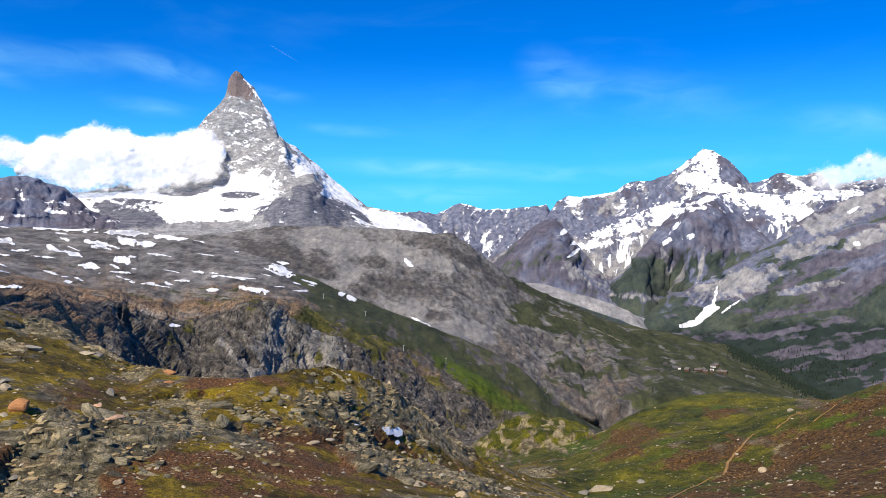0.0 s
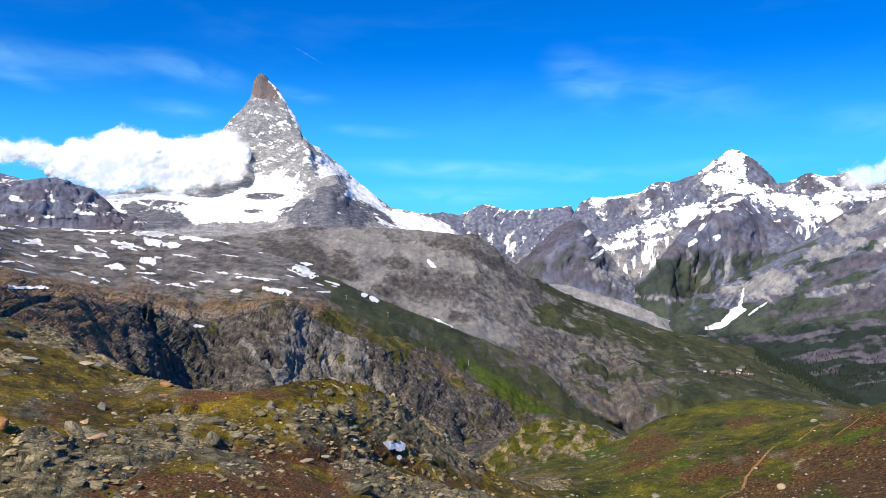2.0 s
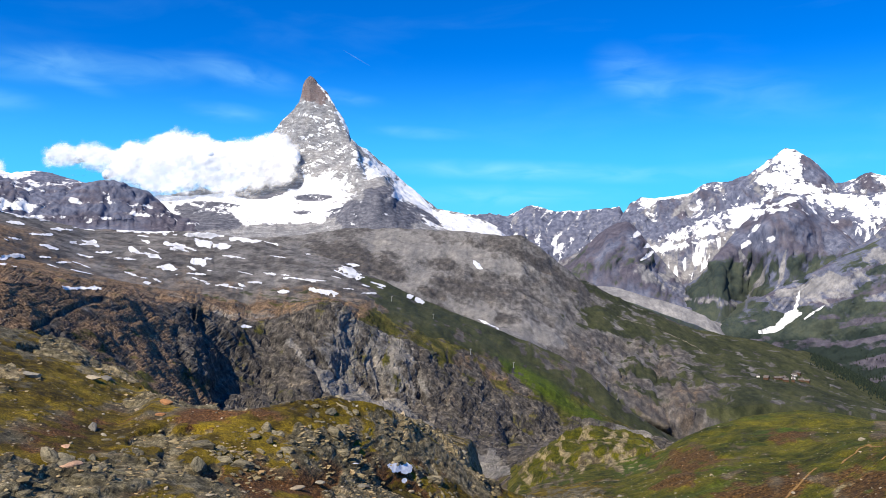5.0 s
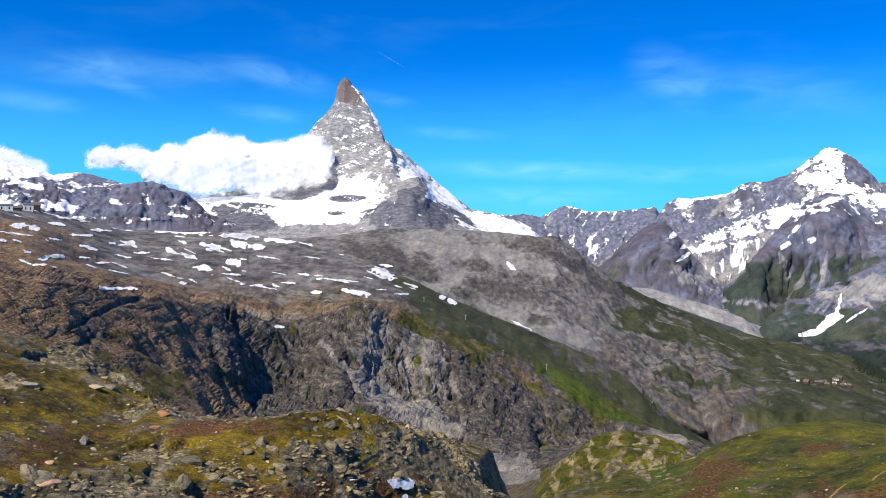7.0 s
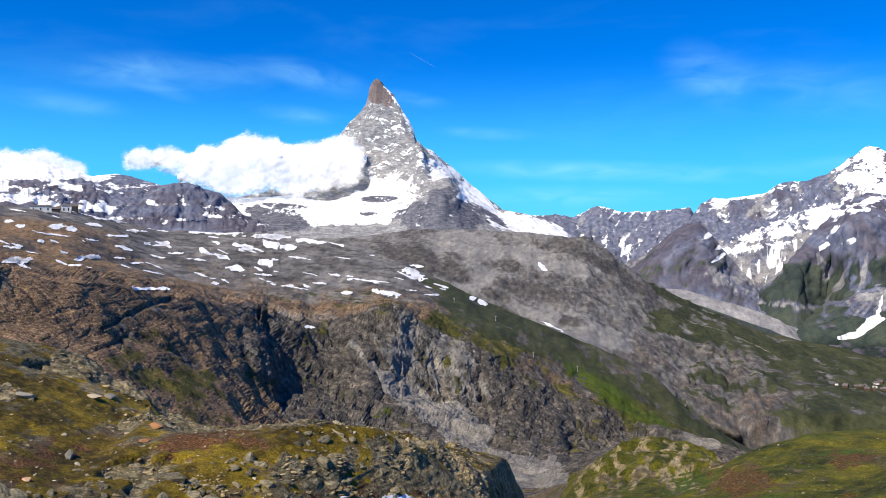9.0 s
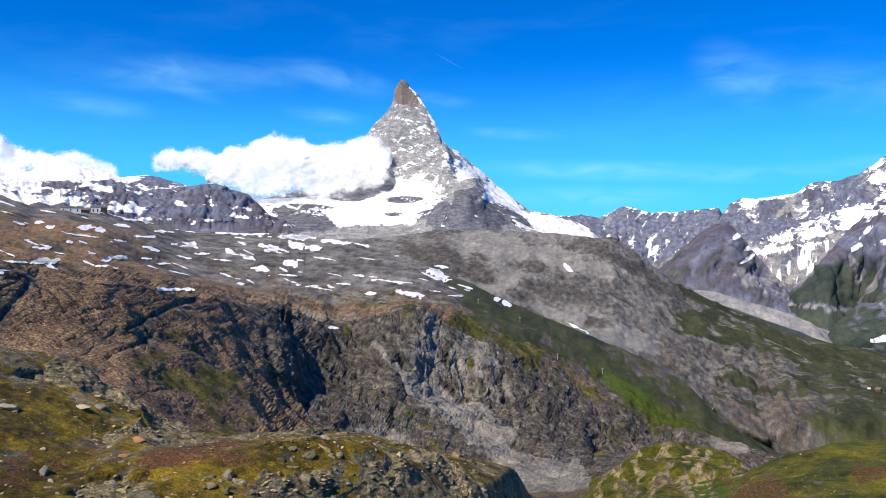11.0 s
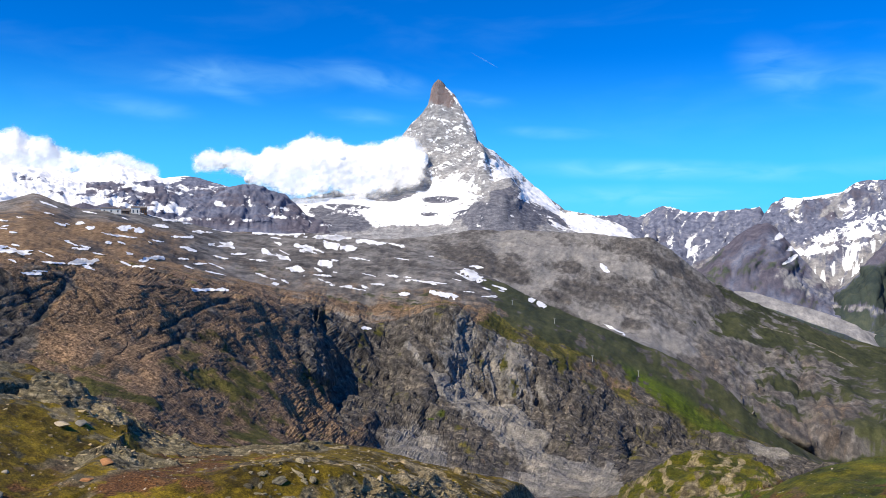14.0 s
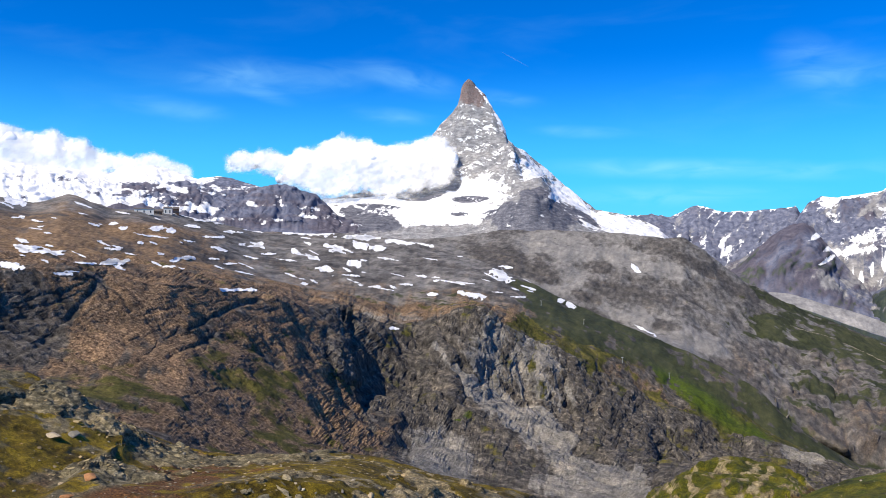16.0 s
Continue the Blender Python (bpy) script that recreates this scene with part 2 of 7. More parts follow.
def land_material(name, scale, rock, rust, pale, grass, bump=1.0, snow_edge=0.3, strata=(1, 1, 1), contrast=0.8, tones=((0.7, 0.72, 0.76), (1.25, 1.22, 1.16)), coarse=False, depth=1.0, blend=0.2, lush=((0.03, 0.053, 0.003), (0.092, 0.132, 0.009))):
    """Rock, rust-coloured rock, pale scree, grass and snow, laid out by the mesh's own layers; scale: metres of the main grain."""
    m, n, l, b = mat(name)
    drawn = (1, depth, 1)
    big = noise_node(n, l, 1.0 / scale / 6, 5, 0.6, stretch=drawn)
    mid = noise_node(n, l, 1.0 / scale, 8, 0.65, stretch=(strata[0], strata[1] * depth, strata[2]))
    fine = noise_node(n, l, 5.0 / scale, 6, 0.75, stretch=drawn)
    grit = noise_node(n, l, 13.0 / scale, 4, 0.7, stretch=(strata[0], strata[1] * depth, strata[2]))

    def layer(key):
        a = n.new("ShaderNodeAttribute")
        a.attribute_name = key
        return a.outputs["Fac"]

    col = ramp(n, l, mid, [(0.3, rock[0]), (0.5, rock[1]), (0.7, rock[2])])
    col = mix(n, l, edge(n, l, layer("rust"), mid, blend), col, ramp(n, l, mid if coarse else fine, [(0.3, rust[0]), (0.5, rust[1]), (0.72, rust[2])]))
    col = mix(n, l, edge(n, l, layer("pale"), mid, blend), col, ramp(n, l, mid, [(0.3, pale[0]), (0.5, pale[1]), (0.7, pale[2])]))
    gcol = mix(n, l, 0.5, ramp(n, l, big, [(0.4, grass[0]), (0.5, grass[1]), (0.6, grass[2])]), ramp(n, l, mid, [(0.38, grass[0]), (0.5, grass[1]), (0.62, grass[2])]))
    gcol = mix(n, l, edge(n, l, layer("lush"), fine, 0.3), gcol, mix(n, l, mid, lush[0], lush[1]))
    gm = edge(n, l, layer("grass"), mid, 0.12)
    col = mix(n, l, gm, col, gcol)
    # contrast: crevice shade put into the colour, dark where the noise is low
    col = mix(n, l, contrast, col, ramp(n, l, fine, [(0.34, (0.3, 0.3, 0.3)), (0.5, (0.9, 0.9, 0.9)), (0.66, (1.5, 1.5, 1.5))]), "MULTIPLY")
    col = mix(n, l, contrast, col, ramp(n, l, grit, [(0.36, (0.4, 0.4, 0.4)), (0.5, (0.95, 0.95, 0.95)), (0.64, (1.5, 1.5, 1.5))]), "MULTIPLY")
    wide = noise_node(n, l, 1.0 / scale / 2.6, 4, 0.6, stretch=drawn)
    col = mix(n, l, 0.85, col, ramp(n, l, wide, [(0.32, tones[0]), (0.5, (0.95, 0.95, 0.95)), (0.68, tones[1])]), "MULTIPLY")
    sm = edge(n, l, layer("snow"), mix(n, l, 0.6, mid, fine), 0.07, snow_edge)
    col = mix(n, l, sm, col, ramp(n, l, fine, [(0.3, (0.6, 0.62, 0.66)), (0.6, (0.76, 0.775, 0.8))]))
    l.new(col, b.inputs["Base Color"])
    inv = n.new("ShaderNodeMath")
    inv.operation = "MULTIPLY_ADD"
    l.new(sm, inv.inputs[0])
    inv.inputs[1].default_value, inv.inputs[2].default_value = -0.85 * bump, bump
    bp = n.new("ShaderNodeBump")
    bp.inputs["Distance"].default_value = scale * 0.35
    l.new(inv.outputs[0], bp.inputs["Strength"])
    hh = mix(n, l, 0.4, mid, fine)
    l.new(hh, bp.inputs["Height"])
    l.new(bp.outputs[0], b.inputs["Normal"])
    return m


GRASS = ((0.03, 0.02, 0.002), (0.1, 0.07, 0.005), (0.26, 0.185, 0.013))
MEADOW = ((0.026, 0.03, 0.006), (0.07, 0.071, 0.013), (0.14, 0.118, 0.034))
near_land = land_material("near_land", 0.9, ((0.018, 0.015, 0.008), (0.13, 0.112, 0.066), (0.36, 0.31, 0.2)), ((0.034, 0.014, 0.004), (0.11, 0.05, 0.016), (0.25, 0.13, 0.05)), ((0.08, 0.06, 0.03), (0.25, 0.2, 0.11), (0.46, 0.38, 0.24)), GRASS, strata=(0.8, 1, 2.4), contrast=0.95)
hill_land = land_material("hill_land", 2.2, ((0.05, 0.04, 0.022), (0.14, 0.11, 0.06), (0.28, 0.24, 0.15)), ((0.026, 0.013, 0.003), (0.1, 0.052, 0.012), (0.22, 0.125, 0.04)), ((0.15, 0.12, 0.055), (0.3, 0.24, 0.12), (0.46, 0.38, 0.24)), ((0.018, 0.024, 0.001), (0.07, 0.074, 0.003), (0.165, 0.142, 0.01)), bump=1.0, contrast=0.9, depth=0.65)
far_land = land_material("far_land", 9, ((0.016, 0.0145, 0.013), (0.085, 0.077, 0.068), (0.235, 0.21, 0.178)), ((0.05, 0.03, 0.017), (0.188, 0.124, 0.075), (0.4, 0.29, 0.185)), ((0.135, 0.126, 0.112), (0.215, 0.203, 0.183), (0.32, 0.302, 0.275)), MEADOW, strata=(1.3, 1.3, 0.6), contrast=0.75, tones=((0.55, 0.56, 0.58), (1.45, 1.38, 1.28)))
wide_land = land_material("wide_land", 13, ((0.03, 0.028, 0.027), (0.075, 0.07, 0.066), (0.15, 0.139, 0.127)), ((0.045, 0.027, 0.014), (0.19, 0.122, 0.066), (0.42, 0.3, 0.175)), ((0.135, 0.131, 0.126), (0.2, 0.193, 0.185), (0.28, 0.27, 0.258)), ((0.016, 0.021, 0.009), (0.038, 0.045, 0.018), (0.072, 0.076, 0.033)), contrast=0.3, bump=0.4, tones=((0.8, 0.81, 0.82), (1.17, 1.15, 1.13)), depth=0.32, blend=0.42)
peak_rock = land_material("peak_rock", 24, ((0.13, 0.13, 0.14), (0.25, 0.25, 0.258), (0.42, 0.42, 0.425)), ((0.08, 0.05, 0.05), (0.19, 0.135, 0.125), (0.3, 0.235, 0.22)), ((0.05, 0.055, 0.075), (0.115, 0.12, 0.15), (0.22, 0.22, 0.245)), MEADOW, strata=(0.8, 1, 2.5), contrast=0.55, bump=0.5)
# far mountains: the blue of distance haze is mixed into rock and grass colours
hazed_rock = land_material("hazed_rock", 30, ((0.05, 0.059, 0.094), (0.115, 0.128, 0.186), (0.215, 0.23, 0.3)), ((0.046, 0.043, 0.062), (0.086, 0.08, 0.107), (0.14, 0.13, 0.158)), ((0.13, 0.13, 0.14), (0.22, 0.218, 0.225), (0.34, 0.332, 0.33)), ((0.022, 0.034, 0.033), (0.04, 0.054, 0.046), (0.068, 0.08, 0.057)), strata=(1.2, 1.2, 0.6), contrast=0.12, tones=((0.8, 0.82, 0.86), (1.16, 1.15, 1.12)), bump=0.15, coarse=True, lush=((0.008, 0.016, 0.016), (0.024, 0.036, 0.03)))

snow_white, sn, sl, sb = mat("snow", 0.7)
sl.new(ramp(sn, sl, noise_node(sn, sl, 0.05, 8, 0.65), [(0.3, (0.64, 0.66, 0.7)), (0.6, (0.78, 0.79, 0.81))]), sb.inputs["Base Color"])
sbp = sn.new("ShaderNodeBump")
sbp.inputs["Strength"].default_value, sbp.inputs["Distance"].default_value = 0.5, 6.0
sl.new(noise_node(sn, sl, 0.03, 9, 0.6), sbp.inputs["Height"])
sl.new(sbp.outputs[0], sb.inputs["Normal"])


def oval(A, E, spots):
    """Highest cover of a list of ovals (bearing, height angle, half width, half height, tilt): 0.5 at an oval's edge."""
    out = np.zeros(A.shape, np.float32)
    for a, e, wa, we, tilt in spots:
        x, y = A - a, E - e
        c, s = math.cos(radians(tilt)), math.sin(radians(tilt))
        d = np.hypot((x * c + y * s) / wa, (-x * s + y * c) / we)
        out = np.maximum(out, np.clip(1.25 - d * 0.75, 0, 1))
    return out


# ---- the ground: one sheet from under the camera to the horizon ----
GROUND = [
    [(-180.0, 0.1, 0.00), (-60.0, 0.1, 0.00), (0.0, 0.1, 0.00), (60.0, 0.1, 0.00), (180.0, 0.1, 0.00)],
    [(-180.0, 33.6, 1.40), (-50.0, 33.6, 1.12), (-30.0, 35.0, 0.56), (-15.0, 37.8, -0.28), (0.0, 44.8, -3.08), (10.0, 61.6, -8.68), (20.0, 61.6, -7.56), (30.0, 53.2, -3.64), (40.0, 50.4, -1.40), (180.0, 33.6, 1.40)],
    [(-180.0, 61.6, 2.52), (-50.0, 61.6, 2.52), (-29.2, 51.2, 2.54), (-23.5, 53.2, 0.93), (-16.0, 54.6, -0.55), (-9.8, 57.4, -2.84), (-3.6, 70.0, -7.26), (2.8, 78.4, -12.59), (9.2, 89.6, -18.12), (13.3, 95.2, -19.02), (21.5, 95.2, -15.90), (26.4, 89.6, -10.81), (30.3, 84.0, -6.92), (40.0, 78.4, -4.20), (180.0, 61.6, 2.52)],
    [(-180.0, 95.2, 5.60), (-60.0, 100.8, 9.24), (-40.0, 98.0, 8.80), (-34.0, 98.0, 6.60), (-31.0, 98.0, 5.00), (-29.0, 98.0, 3.50), (-27.0, 97.0, 2.20), (-25.0, 96.0, 0.50), (-23.5, 94.0, -0.80), (-22.5, 89.0, -1.20), (-20.8, 73.5, 0.60), (-18.7, 70.0, 0.30), (-14.8, 66.6, 0.46), (-11.1, 70.0, 0.48), (-9.1, 72.8, 0.18), (-6.1, 75.6, -0.89), (-3.6, 78.4, -3.20), (-1.7, 81.2, -6.52), (0.3, 84.0, -9.70), (2.8, 89.6, -13.51), (7.1, 100.8, -19.58), (11.2, 112.0, -22.74), (15.3, 120.4, -21.72), (21.5, 114.8, -17.69), (24.7, 112.0, -14.04), (27.4, 112.0, -10.82), (30.3, 109.2, -7.49), (40.0, 106.4, -1.40), (180.0, 95.2, 5.60)],
    [(-180.0, 123.2, 2.80), (-60.0, 128.8, 5.60), (-36.8, 117.6, 2.16), (-34.3, 117.6, -0.39), (-31.0, 117.6, -3.45), (-27.6, 117.6, -6.52), (-24.0, 117.6, -9.18), (-21.2, 119.0, -11.01), (-18.8, 121.8, -12.39), (-16.3, 123.2, -12.50), (-13.2, 123.2, -12.03), (-10.1, 123.2, -12.62), (-7.0, 123.2, -14.32), (-3.8, 126.0, -16.41), (-0.7, 134.4, -19.89), (0.7, 128.8, -29.80), (5.0, 140.0, -32.27), (9.2, 156.8, -35.11), (13.3, 162.4, -31.14), (16.5, 161.0, -27.58), (21.1, 156.8, -24.83), (24.5, 138.6, -17.38), (27.4, 137.2, -14.35), (30.3, 137.2, -11.23), (40.0, 134.4, -4.20), (180.0, 123.2, 2.80)],
    [(-180.0, 196.0, -29.40), (-60.0, 196.0, -15.40), (-47.0, 196.0, -23.80), (-40.0, 201.6, -43.40), (-30.0, 210.0, -68.60), (-20.0, 224.0, -82.60), (-10.0, 252.0, -93.80), (-3.0, 252.0, -88.20), (1.5, 252.0, -66.93), (3.7, 268.8, -65.25), (6.2, 280.0, -64.43), (9.2, 266.0, -58.11), (11.6, 238.0, -48.42), (12.9, 224.0, -40.96), (14.5, 224.0, -37.35), (17.2, 232.4, -34.87), (20.7, 243.6, -33.93), (22.9, 249.2, -34.95), (24.7, 252.0, -36.37), (27.1, 238.0, -33.82), (28.7, 182.0, -21.28), (30.3, 159.6, -15.12), (40.0, 156.8, -4.20), (180.0, 196.0, -29.40)],
    [(-180.0, 364, -71.4), (-60.0, 336, -32.2), (-45.1, 308, -34.7), (-42.8, 322, -41.7), (-38.0, 336, -50.4), (-32.8, 350, -64.4), (-27.5, 392, -89.7), (-23.5, 434, -105.4), (-18.1, 490, -127.7), (-14.3, 560, -155.4), (-10.2, 574, -168.1), (-6.1, 574, -171.5), (-2.1, 588, -173.2), (2.2, 308, -74.9), (3.7, 322, -70.5), (5.2, 347, -71.2), (7.1, 364, -71.7), (8.5, 370, -76.0), (10.0, 370, -77.8), (11.2, 364, -82.2), (13.5, 378, -99.4), (18.0, 392, -105.0), (25.0, 392, -105.0), (33.0, 364, -99.4), (60.0, 364, -71.4), (180.0, 364, -71.4)],
    [(-180.0, 504, -57.4), (-60.0, 420, -12.6), (-46.5, 434, -42.2), (-44.1, 434, -44.7), (-40.8, 442, -50.6), (-37.4, 448, -54.6), (-32.6, 448, -63.8), (-28.9, 462, -86.1), (-23.9, 504, -111.4), (-20.6, 574, -136.4), (-18.0, 658, -162.6), (-14.8, 728, -168.9), (-12.0, 756, -170.3), (-8.2, 728, -180.3), (-4.8, 700, -188.2), (-2.1, 700, -193.3), (-0.5, 714, -197.0), (3.0, 728, -183.4), (8.0, 756, -222.6), (12.0, 784, -225.4), (20.0, 840, -225.4), (33.0, 840, -225.4), (60.0, 560, -99.4), (180.0, 504, -57.4)],
    [(-180.0, 532, -21.0), (-60.0, 448, 12.6), (-46.7, 462, -19.5), (-44.4, 482, -25.3), (-41.2, 504, -30.6), (-37.8, 518, -35.2), (-33.2, 546, -45.8), (-29.5, 588, -62.8), (-26.2, 644, -81.4), (-23.1, 700, -116.8), (-21.2, 770, -148.2), (-18.5, 854, -148.5), (-15.2, 896, -137.3), (-12.3, 924, -162.3), (-8.9, 924, -188.3), (-5.3, 924, -206.2), (-2.5, 924, -223.5), (-0.9, 952, -236.0), (0.0, 1008, -258.8), (2.0, 1036, -273.9), (4.9, 1078, -276.6), (7.5, 1120, -276.4), (9.2, 1120, -278.5), (11.0, 1120, -287.5), (20.0, 1176, -267.4), (33.0, 1176, -267.4), (60.0, 616, -71.4), (180.0, 532, -21.0)],
    [(-180.0, 560, 12.6), (-60.0, 476, 21.0), (-46.9, 487, 0.5), (-44.5, 512, -2.4), (-42.7, 526, -1.8), (-40.4, 543, -2.7), (-38.0, 560, -10.0), (-34.5, 588, -13.6), (-31.0, 658, -24.6), (-28.0, 714, -36.3), (-25.8, 798, -52.2), (-23.5, 868, -61.1), (-21.1, 924, -80.5), (-19.0, 952, -99.3), (-17.2, 974, -93.7), (-15.3, 986, -74.8), (-12.8, 997, -73.0), (-11.9, 1016, -96.1), (-9.5, 1036, -117.4), (-6.1, 1064, -147.2), (-3.6, 1092, -176.5), (-1.0, 1120, -211.8), (2.0, 1134, -226.4), (3.7, 1148, -253.0), (6.2, 1162, -265.5), (9.2, 1190, -280.0), (11.0, 1204, -295.0), (15.0, 1232, -340.2), (20.0, 1288, -345.8), (33.0, 1344, -351.4), (60.0, 672, -43.4), (180.0, 560, 12.6)],
    [(-180.0, 840, 35.0), (-60.0, 588, 37.8), (-47.5, 616, 17.9), (-45.1, 644, 12.7), (-42.0, 686, 10.4), (-38.7, 742, 4.2), (-35.5, 840, -3.2), (-31.7, 980, -19.7), (-27.8, 1036, -41.7), (-23.8, 1092, -54.2), (-19.6, 1120, -67.6), (-14.4, 1134, -68.2), (-11.1, 1148, -80.3), (-7.8, 1162, -109.8), (-4.4, 1176, -140.9), (-1.9, 1204, -165.6), (0.2, 1232, -197.5), (3.2, 1260, -224.4), (5.8, 1288, -257.6), (9.2, 1288, -299.3), (11.0, 1302, -312.3), (15.0, 1372, -362.6), (20.0, 1400, -368.2), (33.0, 1456, -379.4), (60.0, 840, -15.4), (180.0, 840, 35.0)],
    [(-180.0, 1176, 68.6), (-60.0, 1008, 85.4), (-48.6, 1092, 70.2), (-46.1, 1120, 68.9), (-44.3, 1176, 62.9), (-42.3, 1232, 79.5), (-40.6, 1260, 69.6), (-39.6, 1288, 60.5), (-37.8, 1316, 63.5), (-36.0, 1372, 58.9), (-33.7, 1456, 49.3), (-31.5, 1540, 37.8), (-30.2, 1624, 30.4), (-28.3, 1652, 30.0), (-26.6, 1680, 27.2), (-24.2, 1708, 31.2), (-22.0, 1708, 23.3), (-19.8, 1680, 13.9), (-15.9, 1624, -9.4), (-12.7, 1540, -35.3), (-9.5, 1484, -71.1), (-7.0, 1456, -100.2), (-3.6, 1428, -131.5), (0.3, 1428, -169.1), (3.7, 1428, -202.7), (6.2, 1400, -237.2), (7.9, 1386, -274.8), (10.8, 1344, -315.2), (11.6, 1358, -335.5), (17.0, 1456, -379.4), (33.0, 1540, -396.2), (60.0, 1260, 12.6), (180.0, 1176, 68.6)],
    [(-180.0, 1400, 40.6), (-60.0, 1288, 57.4), (-46.0, 1316, 57.4), (-38.0, 1512, 37.8), (-28.0, 1848, 18.2), (-20.0, 1904, -4.2), (-10.0, 1680, -99.4), (0.0, 1568, -197.4), (6.0, 1512, -289.8), (12.0, 1512, -368.2), (20.0, 1568, -390.6), (33.0, 1680, -424.2), (60.0, 1456, -15.4), (180.0, 1400, 40.6)],
    [(-180.0, 1624, 26.6), (-60.0, 1568, 51.8), (-46.0, 1680, 51.8), (-38.0, 1848, 29.4), (-30.0, 2016, 7.0), (-25.2, 2072, -16.5), (-19.8, 2072, -32.2), (-15.9, 2044, -50.1), (-12.7, 2016, -73.5), (-7.8, 1960, -140.4), (-3.6, 1904, -186.6), (0.7, 1848, -215.6), (3.7, 1820, -261.8), (5.8, 1736, -284.5), (7.5, 1680, -302.5), (9.6, 1512, -321.9), (11.2, 1484, -337.9), (13.3, 1596, -330.1), (17.2, 1652, -320.1), (21.0, 1764, -334.6), (24.7, 1904, -367.8), (27.4, 2016, -395.5), (30.3, 2072, -402.0), (60.0, 1680, -15.4), (180.0, 1624, 26.6)],
    [(-180.0, 2016, 12.6), (-60.0, 2016, 12.6), (-46.0, 2128, 40.6), (-38.0, 2240, 29.4), (-30.2, 2240, -3.1), (-25.2, 2240, -0.8), (-19.8, 2240, -7.6), (-15.9, 2240, -24.1), (-11.9, 2240, -41.0), (-7.8, 2240, -68.1), (-5.3, 2296, -73.9), (-2.7, 2324, -89.1), (0.7, 2324, -127.2), (3.7, 2296, -202.0), (5.8, 2240, -254.3), (8.3, 2156, -293.8), (11.2, 2072, -321.8), (13.2, 2100, -331.3), (15.2, 2156, -337.4), (19.1, 2240, -359.3), (22.1, 2352, -397.9), (24.7, 2464, -446.2), (27.4, 2520, -485.8), (30.3, 2576, -511.2), (60.0, 2016, -43.4), (180.0, 2016, 12.6)],
    [(-180.0, 2380, -43.4), (-60.0, 2380, -15.4), (-46.0, 2408, 12.6), (-38.0, 2520, 12.6), (-30.2, 2576, 2.8), (-25.2, 2576, 11.0), (-19.8, 2604, 10.9), (-15.9, 2660, 22.2), (-13.5, 2688, 41.8), (-11.9, 2716, 50.2), (-7.8, 2716, 46.7), (-6.1, 2716, 42.8), (-3.6, 2688, 38.6), (-1.9, 2688, 28.7), (0.7, 2688, 14.7), (2.0, 2688, -17.2), (3.7, 2716, -86.0), (4.9, 2744, -127.5), (6.6, 2800, -171.3), (9.1, 2856, -234.7), (13.2, 2912, -318.4), (17.2, 2940, -353.0), (20.6, 2940, -384.6), (22.9, 2940, -433.1), (25.4, 2912, -499.0), (27.8, 2856, -541.1), (30.3, 2828, -571.6), (60.0, 2380, -155.4), (180.0, 2380, -43.4)],
    [(-180.0, 3080, -435.4), (-60.0, 2940, -267.4), (-40.0, 2940, -267.4), (-20.0, 3136, -267.4), (0.0, 3136, -435.4), (10.0, 3136, -603.4), (20.0, 3080, -743.4), (33.0, 3024, -771.4), (60.0, 3080, -687.4), (180.0, 3080, -435.4)],
    [(-180.0, 4928, -323.4), (-60.0, 4928, -435.4), (33.0, 4928, -771.4), (60.0, 4928, -659.4), (180.0, 4928, -323.4)],
]
COUNTS = [8, 40, 84, 90, 40, 34, 34, 44, 56, 56, 44, 54, 3, 34, 44, 44, 4, 4]
AZ = np.concatenate([np.arange(-180, -54, 6.0), np.arange(-54, 37, 0.096), np.arange(38, 180.1, 6.0)])
V, ROW = loft(GROUND, COUNTS, AZ)
A2, R2 = np.broadcast_to(AZ, V.shape[:2]), np.broadcast_to(ROW[:, None], V.shape[:2])
soft_hill = smooth(A2, 9, 14) * (1 - smooth(R2, 5.2, 6.4))
rough = np.interp(ROW, [0, 1, 2, 3, 4, 5, 6, 6.9, 7.2, 8, 9, 9.3, 10, 11, 12, 13, 14, 15, 17], [.2, .4, .55, .6, .5, .4, .5, .65, .85, .9, .7, .6, .35, .2, .3, .4, .4, .25, .3])[:, None] * np.ones_like(A2)
rough = rough * (1 - 0.5 * soft_hill)
# mounds, hollows and the steps of the hill side
swell = fbm(V / np.array([16.0, 22.0, 16.0]), 4, 171)
V[..., 2] += soft_hill * smooth(R2, 2.2, 3.0) * (1 - 0.8 * smooth(R2, 4.7, 5.0)) * (1.1 * swell + 0.5 * np.abs(fbm(V / np.array([6.0, 9.0, 6.0]), 3, 173)))
green_side = smooth(A2, -13, -8) * smooth(R2, 8.9, 9.3) * (1 - smooth(R2, 11.9, 12.2))
rough = rough * (1 - 0.2 * green_side)
rough = rough * (1 - 0.5 * (1 - smooth(A2, -26, -22)) * smooth(R2, 6.2, 6.6) * (1 - smooth(R2, 9, 9.2)))
knob = smooth(A2, 0.5, 2.5) * (1 - smooth(A2, 11, 12.5)) * smooth(R2, 4.4, 4.8) * (1 - smooth(R2, 5.9, 6.3))
knob_rise = 2.4 * fbm(V / np.array([12.0, 14.0, 8.0]), 4, 175)
knob_step = np.floor(knob_rise) + smooth(knob_rise - np.floor(knob_rise), 0.3, 1.0)
V[..., 2] += knob * 1.1 * knob_step
